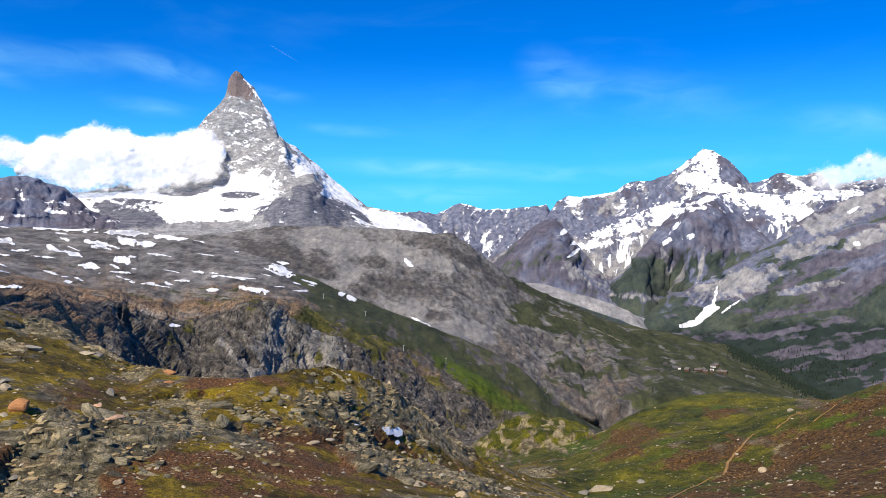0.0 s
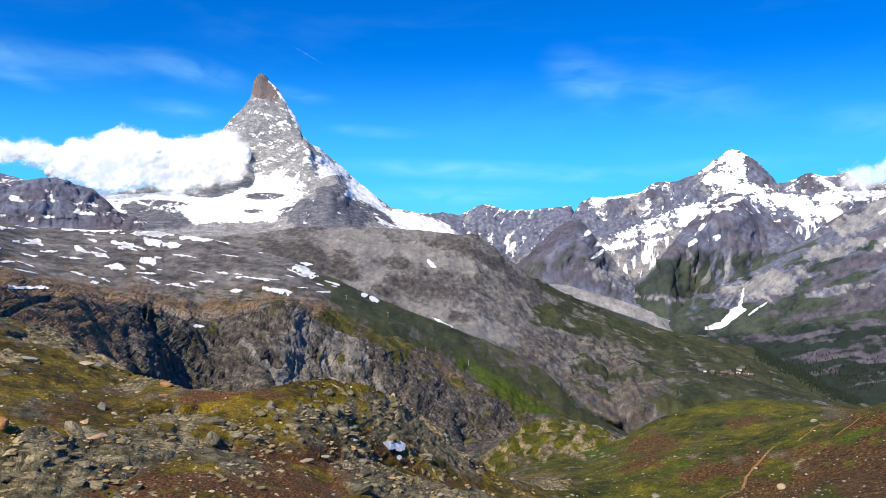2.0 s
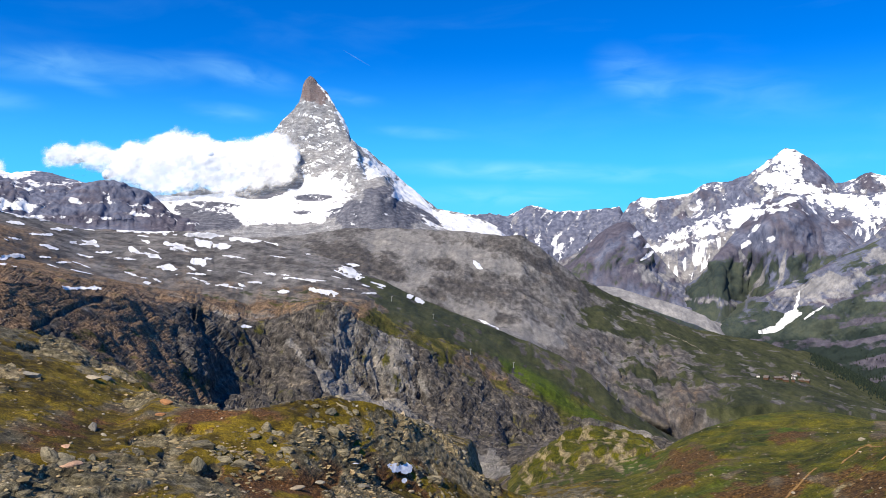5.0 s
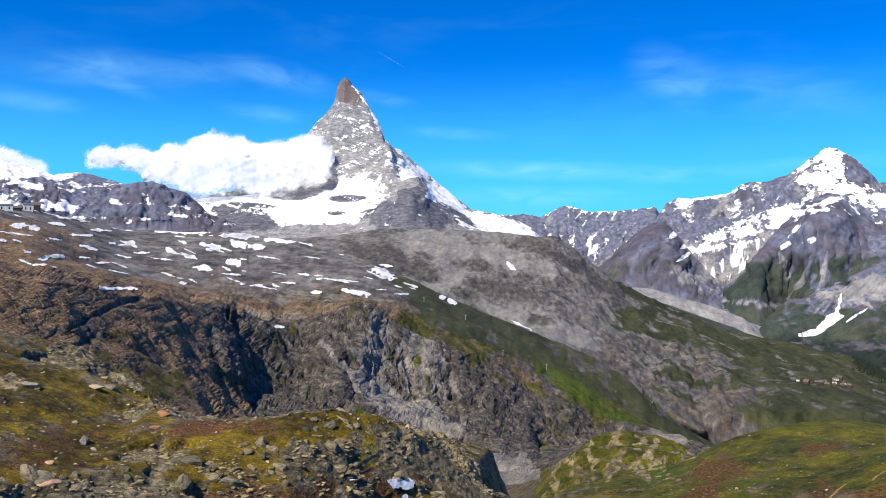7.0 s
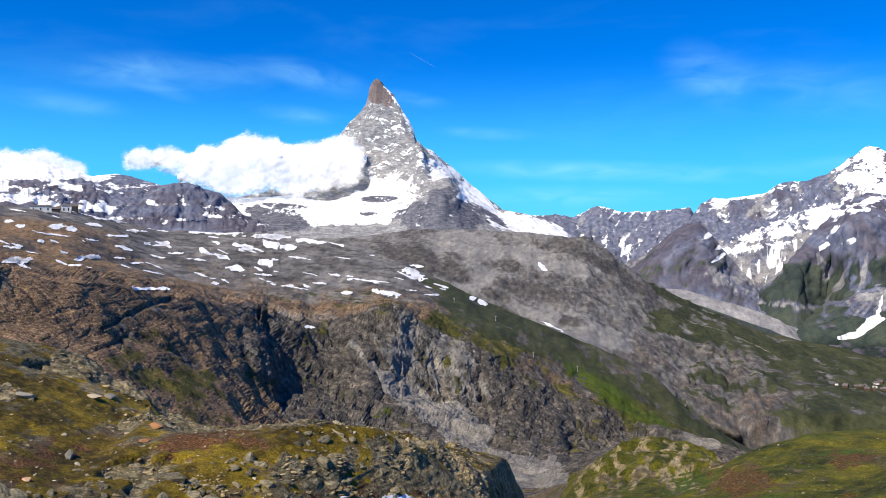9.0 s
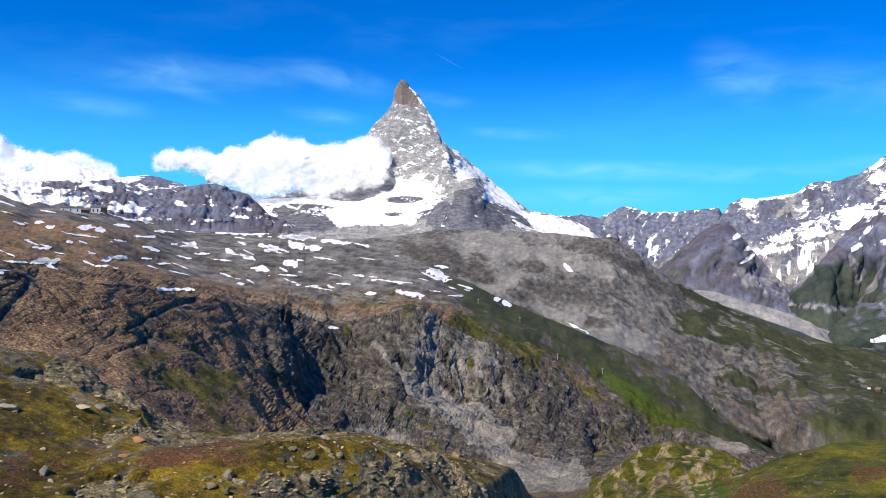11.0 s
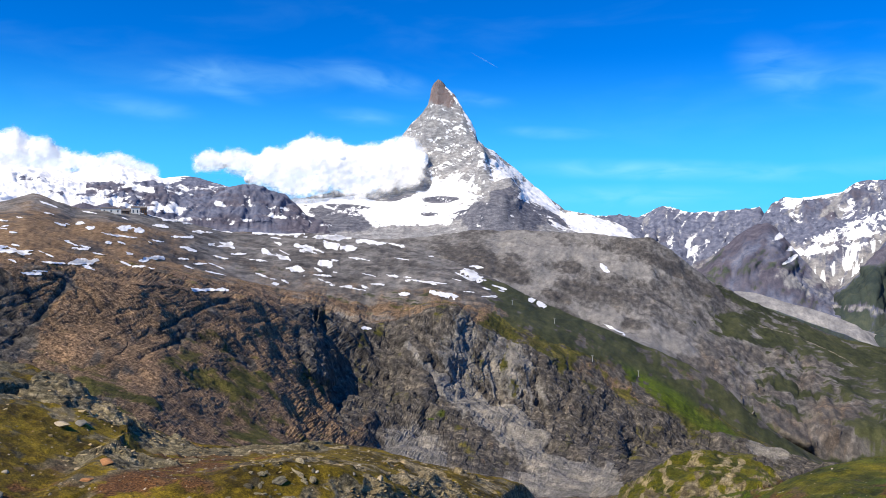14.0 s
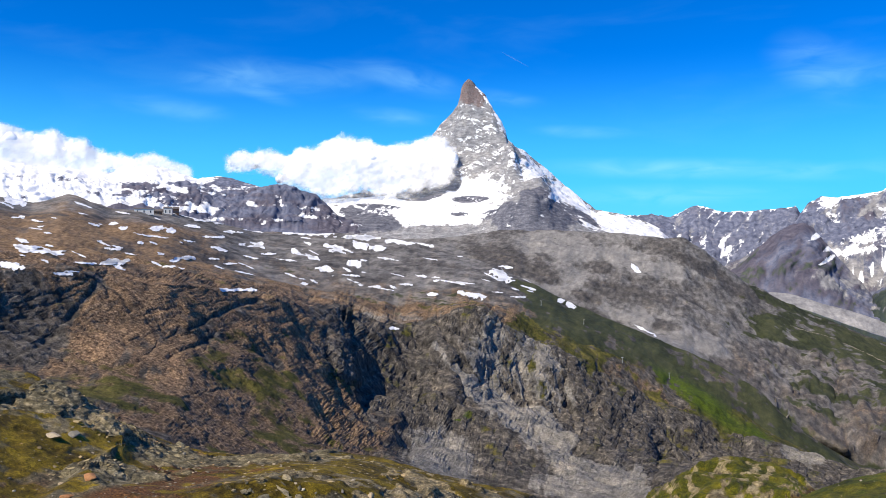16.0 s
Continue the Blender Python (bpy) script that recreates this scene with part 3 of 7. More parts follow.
# outcrops: ledges of layered rock standing out of the turf
Xn = V / 9.0
crop = fbm(Xn * np.array([1.0, 0.6, 1.0]), 4, 71) + 0.25 * oval(A2, np.degrees(np.arctan2(V[..., 2] - EYE, np.hypot(V[..., 0], V[..., 1]))), [
    (-17.16, -13.07, 7.02, 1.49, 4), (-6.13, -12.37, 5.53, 1.49, -14), (-27.38, -13.81, 2.77, 1.06, 0), (-3.59, -17.02, 3.41, 1.28, -30), (-23.52, -10.87, 5.11, 0.85, 0), (-27.11, -6.70, 5.11, 1.70, -14)])
crop = crop * smooth(R2, 0.9, 1.4) * (1 - smooth(R2, 4.2, 4.6)) * (1 - smooth(A2, 6, 11))
ledge = smooth(crop, 0.24, 0.38)
tiers = fbm(V / np.array([7.0, 2.4, 0.8]), 4, 77)
rise = 3.0 * fbm(V / np.array([11.0, 6.0, 5.0]), 3, 79) + 0.25 * tiers + 0.05 * V[..., 0]
layer_at = np.floor(rise)
stepped = layer_at + smooth(rise - layer_at, 0.4, 1.0)
V[..., 2] += ledge * (0.3 + 0.3 * stepped + 0.14 * tiers)
# the cliffs' broken plates, cracks and gullies
N = normals(V)
dist = np.hypot(V[..., 0], V[..., 1])
E2 = np.degrees(np.arctan2(V[..., 2] - EYE, np.maximum(dist, 0.1)))
wu = 0.5 * fbm(np.stack([A2 * 0.3, E2 * 0.3, 0 * A2], -1), 4, 101)
wv = 0.5 * fbm(np.stack([A2 * 0.3, E2 * 0.3, 0 * A2 + 9], -1), 4, 105)
crags = oval(A2, E2, [(7.47, -9.26, 3.41, 1.92, -20), (12.44, -11.15, 2.34, 2.34, -30), (11.21, -9.17, 1.28, 1.92, -50), (9.55, -7.98, 3.19, 0.64, -14), (10.81, -12.43, 1.28, 1.28, 0), (12.04, -12.37, 2.77, 2.34, -20)])
scree = oval(A2, E2, [(-13.85, -10.70, 2.34, 0.34, -48), (-10.77, -12.81, 2.77, 0.47, -38), (-6.94, -14.99, 3.62, 0.55, -40), (-4.29, -16.84, 3.41, 0.85, 0), (-15.09, -15.32, 2.34, 1.49, -35), (-16.04, -8.28, 1.06, 0.30, -60), (9.15, -13.69, 1.28, 0.64, 0), (-12.99, -9.80, 1.45, 0.34, -52), (-10.79, -11.82, 2.04, 0.43, -42), (-8.24, -13.22, 2.38, 0.55, -30), (-14.94, -15.43, 1.28, 1.28, 0), (-3.03, -16.32, 3.83, 0.68, -14)])
far_ribs = creased(A2, E2, [
    (0.7, -0.14, [(-4.76, -1.40), (-6.95, -2.49), (-8.79, -3.40)]), (0.9, 0.16, [(-3.57, -2.16), (-5.69, -3.43), (-7.37, -4.26)]), (0.8, 0.16, [(0.26, -0.04), (-1.87, -2.59), (-3.58, -5.13)]), (0.6, -0.14, [(-1.87, -0.46), (-4.00, -2.16), (-5.69, -4.27)]),
    (0.7, -0.14, [(2.81, -2.16), (0.68, -4.29), (-1.02, -5.98)]), (0.8, 0.16, [(4.93, -3.85), (3.24, -5.98), (2.81, -7.66)]), (0.6, -0.12, [(-10.27, 0.80), (-10.28, -0.46), (-10.69, -1.71)]), (0.7, 0.14, [(6.62, -5.95), (4.94, -8.48), (4.52, -10.97)])]) + creased(A2, E2, [
    (0.5, -0.16, [(7.46, -7.61), (7.05, -9.69), (7.47, -11.73)]), (0.5, 0.18, [(9.14, -7.57), (8.72, -9.65), (9.15, -11.68)]), (0.5, -0.18, [(10.79, -8.36), (10.39, -10.42), (11.01, -12.42)]), (0.5, 0.18, [(12.43, -9.13), (12.03, -11.17), (12.24, -12.76)]), (0.6, -0.14, [(14.45, -8.24), (14.86, -10.64), (15.66, -11.79)])])
steep = smooth(R2, 6.0, 6.5) * (1 - smooth(R2, 9.2, 10.4)) + 0.3 * smooth(R2, 9.6, 10.4) * (1 - smooth(R2, 11.6, 12))
steep = steep * (1 - 0.35 * np.abs(N[..., 2])) + 0.1 * (R2 > 12.9) * (R2 < 16) + 0.4 * crags * (R2 > 12.9)
steep = steep * (1 - 0.5 * green_side) * (1 - 0.8 * smooth(scree, 0.35, 0.7))
apron = oval(A2, E2, [(-29.03, -11.81, 6.39, 1.79, -6), (-24.73, -11.54, 3.83, 2.13, -20), (-31.72, -9.54, 6.39, 0.68, 0), (-19.98, -14.47, 4.68, 1.28, -20), (-27.82, -7.54, 3.83, 1.11, 10)])
apron = smooth(apron + 0.25 * wu, 0.35, 0.75)
steep = steep * (1 - 0.6 * apron) * (1 - 0.3 * (1 - smooth(A2, -26, -23)))
upright = smooth(A2 + 1.5 * wu, -23.5, -22.5)
plates = 0
PLATE = []
for size, seed_, k in ((2.6, 201, 0.12), (1.1, 203, 0.2), (0.5, 205, 0.2)):
    high, lean, crack = cells((A2 + 0.45 * E2 * (1 - upright) + 1.6 * wu) / ((1.9 - 1.4 * upright) * size), (E2 - 0.14 * A2 + 1.4 * wv) / ((0.6 + 1.2 * upright) * size), seed_)
    plates = plates + k * size * (0.34 * high + 0.34 * lean - 0.24 * crack)
    PLATE.append(high)
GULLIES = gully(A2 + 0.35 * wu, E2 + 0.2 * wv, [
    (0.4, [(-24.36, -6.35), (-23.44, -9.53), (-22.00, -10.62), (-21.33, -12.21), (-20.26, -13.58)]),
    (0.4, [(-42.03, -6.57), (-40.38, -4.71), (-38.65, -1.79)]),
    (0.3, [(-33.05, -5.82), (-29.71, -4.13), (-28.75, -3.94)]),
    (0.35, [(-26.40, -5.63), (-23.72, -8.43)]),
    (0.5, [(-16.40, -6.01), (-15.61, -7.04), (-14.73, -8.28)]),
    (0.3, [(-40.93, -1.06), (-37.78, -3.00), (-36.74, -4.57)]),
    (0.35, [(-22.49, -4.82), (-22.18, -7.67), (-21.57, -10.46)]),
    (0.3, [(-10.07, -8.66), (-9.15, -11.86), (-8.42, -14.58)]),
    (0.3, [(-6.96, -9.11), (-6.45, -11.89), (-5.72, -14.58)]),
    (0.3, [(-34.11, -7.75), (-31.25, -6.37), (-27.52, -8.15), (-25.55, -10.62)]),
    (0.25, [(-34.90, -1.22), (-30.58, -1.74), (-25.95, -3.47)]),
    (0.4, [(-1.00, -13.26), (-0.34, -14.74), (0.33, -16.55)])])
V = V + N * (radians(1) * dist * far_ribs * (R2 > 12.9) * (R2 < 15.4))[..., None]
V = V + N * (steep * radians(1) * dist * (plates - 0.38 * GULLIES + 0.45 * crags * (R2 > 12.9) * ribs(A2, E2, 411, 0.5, 1.2)))[..., None]
first_far = int(np.argmax(ROW >= 6.0))
near_V = craggy(V[:first_far + 2], (rough * 0.8 + 0.5 * ledge)[:first_far + 2], stretch=(0.6, 0.9, 2.0), top=0.03, low=0.0045)[:first_far]
V = np.concatenate([near_V, craggy(V, rough, top=np.interp(ROW, [6, 6.6, 8.9, 9.3, 17], [0.06, 0.11, 0.11, 0.07, 0.06])[:, None])[first_far:]])
N = normals(V)
flat = np.abs(N[..., 2])
E2 = np.degrees(np.arctan2(V[..., 2] - EYE, np.hypot(V[..., 0], V[..., 1])))
X = V / 100.0
n1, n2 = fbm(X * 0.7, 4, 5), fbm(X * 6, 4, 9)
n3, n4 = fbm(X * 60, 3, 21), fbm(X * 22, 3, 33)
far1, far2 = fbm(X * 1.6, 5, 51), fbm(X * 5, 4, 55)
grass, rust, pale = (np.zeros(V.shape[:2], np.float32) for _ in range(3))
near = R2 < 4.6
grass = np.where(near, 0.5 + 0.4 * n3 + 0.4 * n4 - 0.75 * ledge + 0.5 * (flat - 0.8), grass)
soil = oval(A2, E2, [(-9.49, -16.44, 8.94, 2.34, 0), (-19.87, -16.83, 8.94, 1.92, 0), (-24.59, -10.97, 3.41, 1.06, 0), (-28.38, -14.04, 3.41, 1.49, 0), (-2.73, -15.65, 1.49, 0.47, 0), (-16.75, -10.55, 4.26, 0.64, 0)])
rust = np.where(near, 0.28 + 0.4 * n4 + 0.5 * soil - 0.4 * ledge, rust)
grass = np.where(near, grass - 0.45 * soil + 0.35 * oval(A2, E2, [(-6.14, -17.16, 3.83, 1.49, 0), (-2.31, -15.66, 1.92, 0.85, -10), (-26.32, -8.76, 5.11, 0.64, 3), (-6.12, -10.32, 3.19, 0.43, -6), (-21.73, -11.03, 14.90, 0.85, 0)]), grass)
pale = np.where(near, 0.22 + 0.35 * n3 + 0.5 * oval(A2, E2, [(-6.13, -11.35, 5.96, 1.49, -12), (-1.03, -15.07, 2.55, 1.49, -40), (-23.28, -7.93, 6.39, 0.85, -8)]), pale)
hill = (A2 > 8) & (R2 < 6.3)
brown = oval(A2, E2, [(27.45, -14.87, 7.02, 2.77, 18), (30.06, -11.70, 4.26, 2.55, 20), (27.13, -16.54, 5.53, 1.28, 6), (21.06, -14.86, 1.28, 1.06, 20), (18.41, -15.47, 2.77, 0.85, 10), (14.07, -14.44, 2.34, 0.72, 14), (19.92, -12.37, 1.70, 0.55, 8), (13.67, -15.44, 1.28, 0.64, 20)])
brow = [(12.88, -19.49), (16.48, -18.34), (19.26, -16.90), (22.86, -14.90), (25.38, -13.31), (27.93, -11.57), (30.30, -9.71), (32.52, -7.90)]
scarp = np.interp(A2, [p[0] for p in brow], [p[1] for p in brow]) - E2 + 0.35 * fbm(np.stack([A2 * 0.9, E2 * 0.9, 0 * A2], -1), 4, 141)
brown = np.maximum(brown, 0.95 * smooth(scarp, -0.15, 0.25) * (A2 > 16) - 0.25 * smooth(scarp, 2.0, 3.2))
brown = np.maximum(brown, oval(A2, E2, [(12.66, -14.33, 2.13, 0.38, 22), (19.92, -12.37, 1.45, 0.30, 10), (17.84, -15.98, 1.87, 0.47, 14), (13.27, -15.66, 1.70, 0.26, 20)]))
stony = np.exp(-(scarp / 0.22) ** 2) * (A2 > 19)
hg = smooth(A2, 8, 11)
mound2 = fbm(np.stack([A2 * 0.7, E2 * 1.5, 0 * A2], -1), 5, 139)
grass = np.where(hill, grass * (1 - hg) + hg * (0.88 + 0.4 * mound2 + 0.25 * n4 - 0.62 * brown), grass)
rust = np.where(hill, rust * (1 - hg) + hg * (0.42 + 0.5 * brown + 0.35 * mound2), rust)
pale = np.where(hill, pale * (1 - hg) + hg * (0.1 + 0.4 * n4 + 0.4 * stony), pale)
knoll = (A2 > 0.5) & (A2 < 12.5) & (R2 >= 4.3) & (R2 < 6.4)
mottle = fbm(np.stack([A2 * 2.6 + 1.4 * E2, E2 * 3.0, 0 * A2], -1), 5, 131)
mound = fbm(np.stack([A2 * 0.9, E2 * 1.7, 0 * A2], -1), 5, 137)
grass = np.where(knoll, 0.6 + 0.5 * mottle + 0.4 * n4 + 0.3 * (flat - 0.8), grass)
pale = np.where(knoll, 0.4 + 0.5 * mound + 0.35 * oval(A2, E2, [(7.48, -13.75, 2.55, 0.68, -12), (9.15, -14.69, 1.70, 0.43, -30), (4.10, -14.63, 1.11, 0.94, 50)]), pale)
gorge = (R2 >= 4.5) & (R2 < 6.4) & (A2 < 0.5)
grass = np.where(gorge, 0.35 + 0.4 * far2, grass)
rust = np.where(gorge, 0.5 + 0.4 * far2, rust)
pale = np.where(gorge, 0.3 + 0.3 * far2, pale)
cliff = (R2 >= 6) & (R2 < 9.1) & ~knoll
spot1 = 0.5 * PLATE[1] + 0.5 * PLATE[2]
spot2 = 0.6 * PLATE[0] - 0.4 * PLATE[1]
left_side = 1 - smooth(A2, -25.5, -22)
slab_lines = streak(A2, E2, 0.1, 4.0, 443, 0.12)
# dark rock of the cliff face, with part of its shade painted into the colour
dark_shaded_face = oval(A2, E2, [(-19.66, -8.68, 4.04, 3.19, -20), (-17.68, -7.06, 3.41, 1.70, 0), (-42.46, -4.91, 2.55, 2.98, 20)])
grey_slab = oval(A2, E2, [(-10.19, -8.22, 3.19, 2.13, -30), (-12.62, -8.66, 1.28, 2.55, -20), (-7.67, -10.58, 2.13, 1.70, -40), (-13.16, -7.47, 2.13, 1.92, -20)])
# less rust on that face and along the gullies, so both come out darker
rust = np.where(cliff, 0.56 * left_side + 0.35 * apron + 0.35 * far2 + 0.3 * spot1 + 0.25 * slab_lines * left_side - 0.6 * smooth(dark_shaded_face + 0.2 * far2, 0.35, 0.7) - 0.6 * GULLIES + 0.6 * oval(A2, E2, [(-33.82, -7.21, 1.28, 1.28, 0), (-27.86, -6.66, 2.55, 1.06, 10), (-30.33, -12.66, 5.53, 1.92, 10), (-36.47, -4.58, 4.26, 2.55, 30), (-27.56, -12.02, 7.02, 2.77, 0), (-18.13, -7.03, 2.55, 0.85, 0)]), rust)
grass = np.where(cliff, 0.16 + 0.04 * apron * (1 + 3 * far2) + 0.3 * far2 + 0.3 * left_side * far1 + 0.22 * spot2 + 0.2 * (flat - 0.5) + 0.15 * oval(A2, E2, [(-34.69, -8.77, 7.02, 0.94, 0), (-27.55, -10.44, 6.39, 2.13, 8), (-36.32, -5.71, 3.83, 1.49, 25), (-32.84, -11.28, 5.53, 1.49, 0), (-14.17, -12.48, 0.85, 1.28, -30), (1.54, -11.41, 3.83, 1.06, -32), (-3.58, -9.32, 2.13, 0.85, -30), (-16.17, -15.83, 1.28, 0.43, -30)]), grass)
pale = np.where(cliff, 0.02 + 0.2 * far1 + 0.25 * slab_lines * upright + 0.22 * smooth(grey_slab + 0.2 * far2, 0.35, 0.75) - 0.3 * dark_shaded_face + 1.5 * scree + 0.6 * oval(A2, E2, [(-8.63, -9.08, 3.41, 2.55, -30), (-12.72, -7.87, 1.92, 2.77, 20)]) * (0.7 + 0.5 * far2), pale)
rust, grass = np.where(cliff, rust - scree, rust), np.where(cliff, grass - scree, grass)
table = (R2 >= 9.1) & (R2 < 12)
rim = 1 - smooth(R2 + 0.25 * far1, 9.6, 10.5)
leftmost = 1 - smooth(A2, -36, -30)
rust = np.where(table, 0.3 * spot1 + 0.68 * np.maximum(rim * (1 - 0.6 * smooth(A2 + 3 * far1, -13, -8)), leftmost * (1 - smooth(R2, 10.3, 10.9))) + 0.4 * far2 + 0.5 * oval(A2, E2, [(-39.88, 2.75, 1.49, 0.51, 0), (-41.60, 2.81, 2.34, 0.72, 0), (-27.48, 0.88, 2.55, 0.38, 0), (-24.20, 0.90, 1.28, 0.34, 0), (-41.60, 2.89, 1.70, 0.51, 0), (-38.15, 0.73, 2.55, 0.43, 0)]), rust)
gs = smooth(A2 + 3 * far1, -13, -8)
pale = np.where(table, (0.46 - 0.2 * rim + 0.25 * far1) * (1 - gs) + 0.3 * far2 - 0.6 * leftmost * (1 - smooth(R2, 10.3, 10.9)), pale)
grass = np.where(table, gs * (0.62 + 0.45 * far1 + 0.45 * far2 + 0.3 * spot1 - 0.55 * oval(A2, E2, [(2.39, -8.58, 2.55, 0.55, -30), (-2.09, -10.50, 1.28, 1.06, -40), (0.47, -11.41, 1.28, 1.28, -40), (-3.58, -9.32, 1.06, 0.64, -30), (4.52, -10.47, 1.49, 0.34, -32)]) + 0.4 * oval(A2, E2, [(3.24, -10.98, 4.26, 0.94, -32), (-6.96, -4.89, 4.26, 0.64, -18)])) + 0.12 + 0.45 * far2 * (1 - gs) - 0.5 * (1 - rim) * (1 - gs) + 0.4 * oval(A2, E2, [(-17.06, -3.97, 3.83, 0.85, 0), (-26.95, -1.97, 4.26, 0.77, 0)]), grass)
rust = np.where(table, rust + 0.3 * gs * oval(A2, E2, [(-3.58, -6.82, 2.55, 0.85, -25), (0.68, -8.30, 2.98, 0.43, -30), (-8.21, -4.88, 2.55, 0.85, -10), (4.09, -9.73, 1.70, 0.34, -35), (-2.09, -8.17, 1.49, 1.28, -40), (-1.24, -10.38, 1.28, 0.85, -40), (-9.46, -5.28, 2.55, 1.06, -20), (-4.00, -7.02, 1.06, 0.64, -20)]), rust)
back = R2 >= 12
low_green = smooth(A2 + 4 * n1, 3, 8) * (1 - 0.55 * smooth(E2, -4.2, -3.0) * (1 - smooth(A2, 12, 18)))
grass = np.where(back, low_green * (0.8 + 0.35 * n1 + 0.45 * far1) + 0.4 * far2 + 0.15 * spot1 - 0.62 * crags, grass)
slope_lines = streak(A2, E2, 0.8, 2.2, 433)
light_scree = oval(A2, E2, [(0.26, -6.49, 3.62, 0.94, -24), (-5.48, -0.89, 4.04, 0.64, -4), (-10.23, -0.54, 0.55, 1.28, 4), (-0.81, -2.08, 2.34, 0.60, -6), (-7.37, -2.99, 1.96, 0.60, 24), (-3.58, -5.34, 2.13, 0.51, -24), (2.81, -7.24, 1.28, 0.77, -30), (-8.20, 0.17, 2.55, 0.43, -4), (-1.87, -4.29, 1.28, 0.34, -20)])
# dark rock patches; the oval at bearing 4.72 is a shadow painted as colour
dark_rock_and_shadow = oval(A2, E2, [(-11.92, -1.54, 3.62, 0.85, -16), (-5.27, -1.82, 1.02, 0.55, 0), (-2.94, -3.86, 2.55, 0.55, -14), (-0.38, -5.99, 1.11, 0.47, -10), (4.72, -3.43, 1.70, 0.47, -16), (2.17, -1.95, 2.13, 0.38, -26), (-9.25, -2.48, 1.53, 0.60, -24), (-6.11, -4.06, 1.28, 0.38, -20)])
pale = np.where(back, 0.5 + 0.35 * n1 + 0.22 * slope_lines + 0.15 * far2 - 0.25 * crags + 0.3 * far2 * crags + 0.5 * smooth(light_scree + 0.2 * far2 + 0.1 * slope_lines, 0.35, 0.75) - 0.6 * smooth(dark_rock_and_shadow + 0.2 * far2, 0.35, 0.7), pale)
rust = np.where(back, 0.28 * crags + 0.3 * far2 + 0.15 * spot1, rust)
lush = 0.75 * oval(A2, E2, [(2.82, -11.19, 4.04, 0.77, -32), (0.26, -9.76, 1.92, 0.51, -36), (6.21, -12.98, 1.92, 0.51, -36), (-2.73, -9.96, 1.28, 0.34, -30), (-14.17, -12.48, 0.77, 1.06, -30), (-16.17, -15.83, 1.28, 0.43, -30), (-1.66, -11.41, 1.49, 0.51, -30)]) * ((R2 > 6) & (R2 < 12)) + hg * (R2 < 6.3) * (0.15 + 0.5 * n2 + 0.3 * n4) + 0.5 * knoll * oval(A2, E2, [(6.64, -17.33, 2.77, 1.28, -20), (9.99, -15.64, 1.92, 0.85, 0)])
layers = dict(lush=lush, grass=grass, rust=rust, pale=pale, snow=np.zeros_like(A2))
ground = grid_object("ground", V, far_land, layers, facets=((grass < 0.5) & ((pale < 0.75) | (R2 > 6.2)) & (R2 < 9.4)) | (ledge > 0.5))
ground.data.materials.append(near_land)
ground.data.materials.append(hill_land)
ground.data.materials.append(wide_land)
mi = np.zeros((V.shape[0] - 1, V.shape[1] - 1), np.int32)
mi[:int(np.argmax(ROW >= 6.35))] = 1
mi[gorge[:-1, :-1]] = 0
mi[(R2 + 0.3 * far1)[:-1, :-1] > 9.8] = 3
mi[(mi == 1) & ((A2 + 2 * n4)[:-1, :-1] > 8.5)] = 2
mi[(mi == 1) & knoll[:-1, :-1]] = 2
ground.data.polygons.foreach_set("material_index", mi.reshape(-1))
tagged(ground, "stony alpine ground with grass, gorge and grey cliffs", "ground", kind="structure")


def one_piece(pick, start):
    """The part of a mask that hangs together with its start."""
    keep = np.zeros_like(pick)
    keep[start] = True
    while True:
        g = keep.copy()
        g[1:] |= keep[:-1]
        g[:-1] |= keep[1:]
        g[:, 1:] |= keep[:, :-1]
        g[:, :-1] |= keep[:, 1:]
        g &= pick
        if (g == keep).all():
            return g
        keep = g


def sheet(name, V, pick, material, lift, parent=None, start=None):
    """The faces of a land form where pick is true, as a mesh of their own, raised a little along the normals."""
    f = pick[:-1, :-1] & pick[1:, :-1] & pick[:-1, 1:] & pick[1:, 1:]
    if f.sum() < 2:
        return None
    if start is not None:
        f = one_piece(f, np.unravel_index(np.argmax(np.where(f, start[:-1, :-1], -9)), f.shape))
    ii, jj = np.nonzero(f)
    C = V.shape[1]
    quads = np.stack([ii * C + jj, ii * C + jj + 1, (ii + 1) * C + jj + 1, (ii + 1) * C + jj], -1)
    used, inv = np.unique(quads, return_inverse=True)
    co = V.reshape(-1, 3)[used] + lift.reshape(-1, 3)[used]
    me = bpy.data.meshes.new(name)
    me.from_pydata(co.tolist(), [], inv.reshape(-1, 4).tolist())
    me.polygons.foreach_set("use_smooth", np.ones(len(me.polygons), bool))
    me.materials.append(material)
    ob = new(name, me)
    ob.parent = parent
    return ob


# ---- snow patches left on the high ground ----
PATCHES = [
    (-38.56, -1.21, 1.28, 0.17, 0), (-37.33, -0.00, 1.28, 0.30, -10), (-35.42, -0.59, 1.15, 0.17, -3), (-35.66, -1.06, 0.43, 0.21, 0), (-34.39, -1.08, 0.64, 0.15, 0),
    (-39.29, 1.24, 0.32, 0.15, 0), (-38.58, 0.98, 0.32, 0.15, 0), (-36.63, 0.95, 0.64, 0.19, 0), (-35.68, 0.76, 0.36, 0.19, -20), (-35.37, -0.02, 0.77, 0.19, -10),
    (-33.55, -0.14, 0.47, 0.17, -12), (-33.13, 0.11, 0.17, 0.30, 0), (-30.36, 0.01, 0.30, 0.21, -30), (-29.76, -0.24, 0.28, 0.15, 0),
]
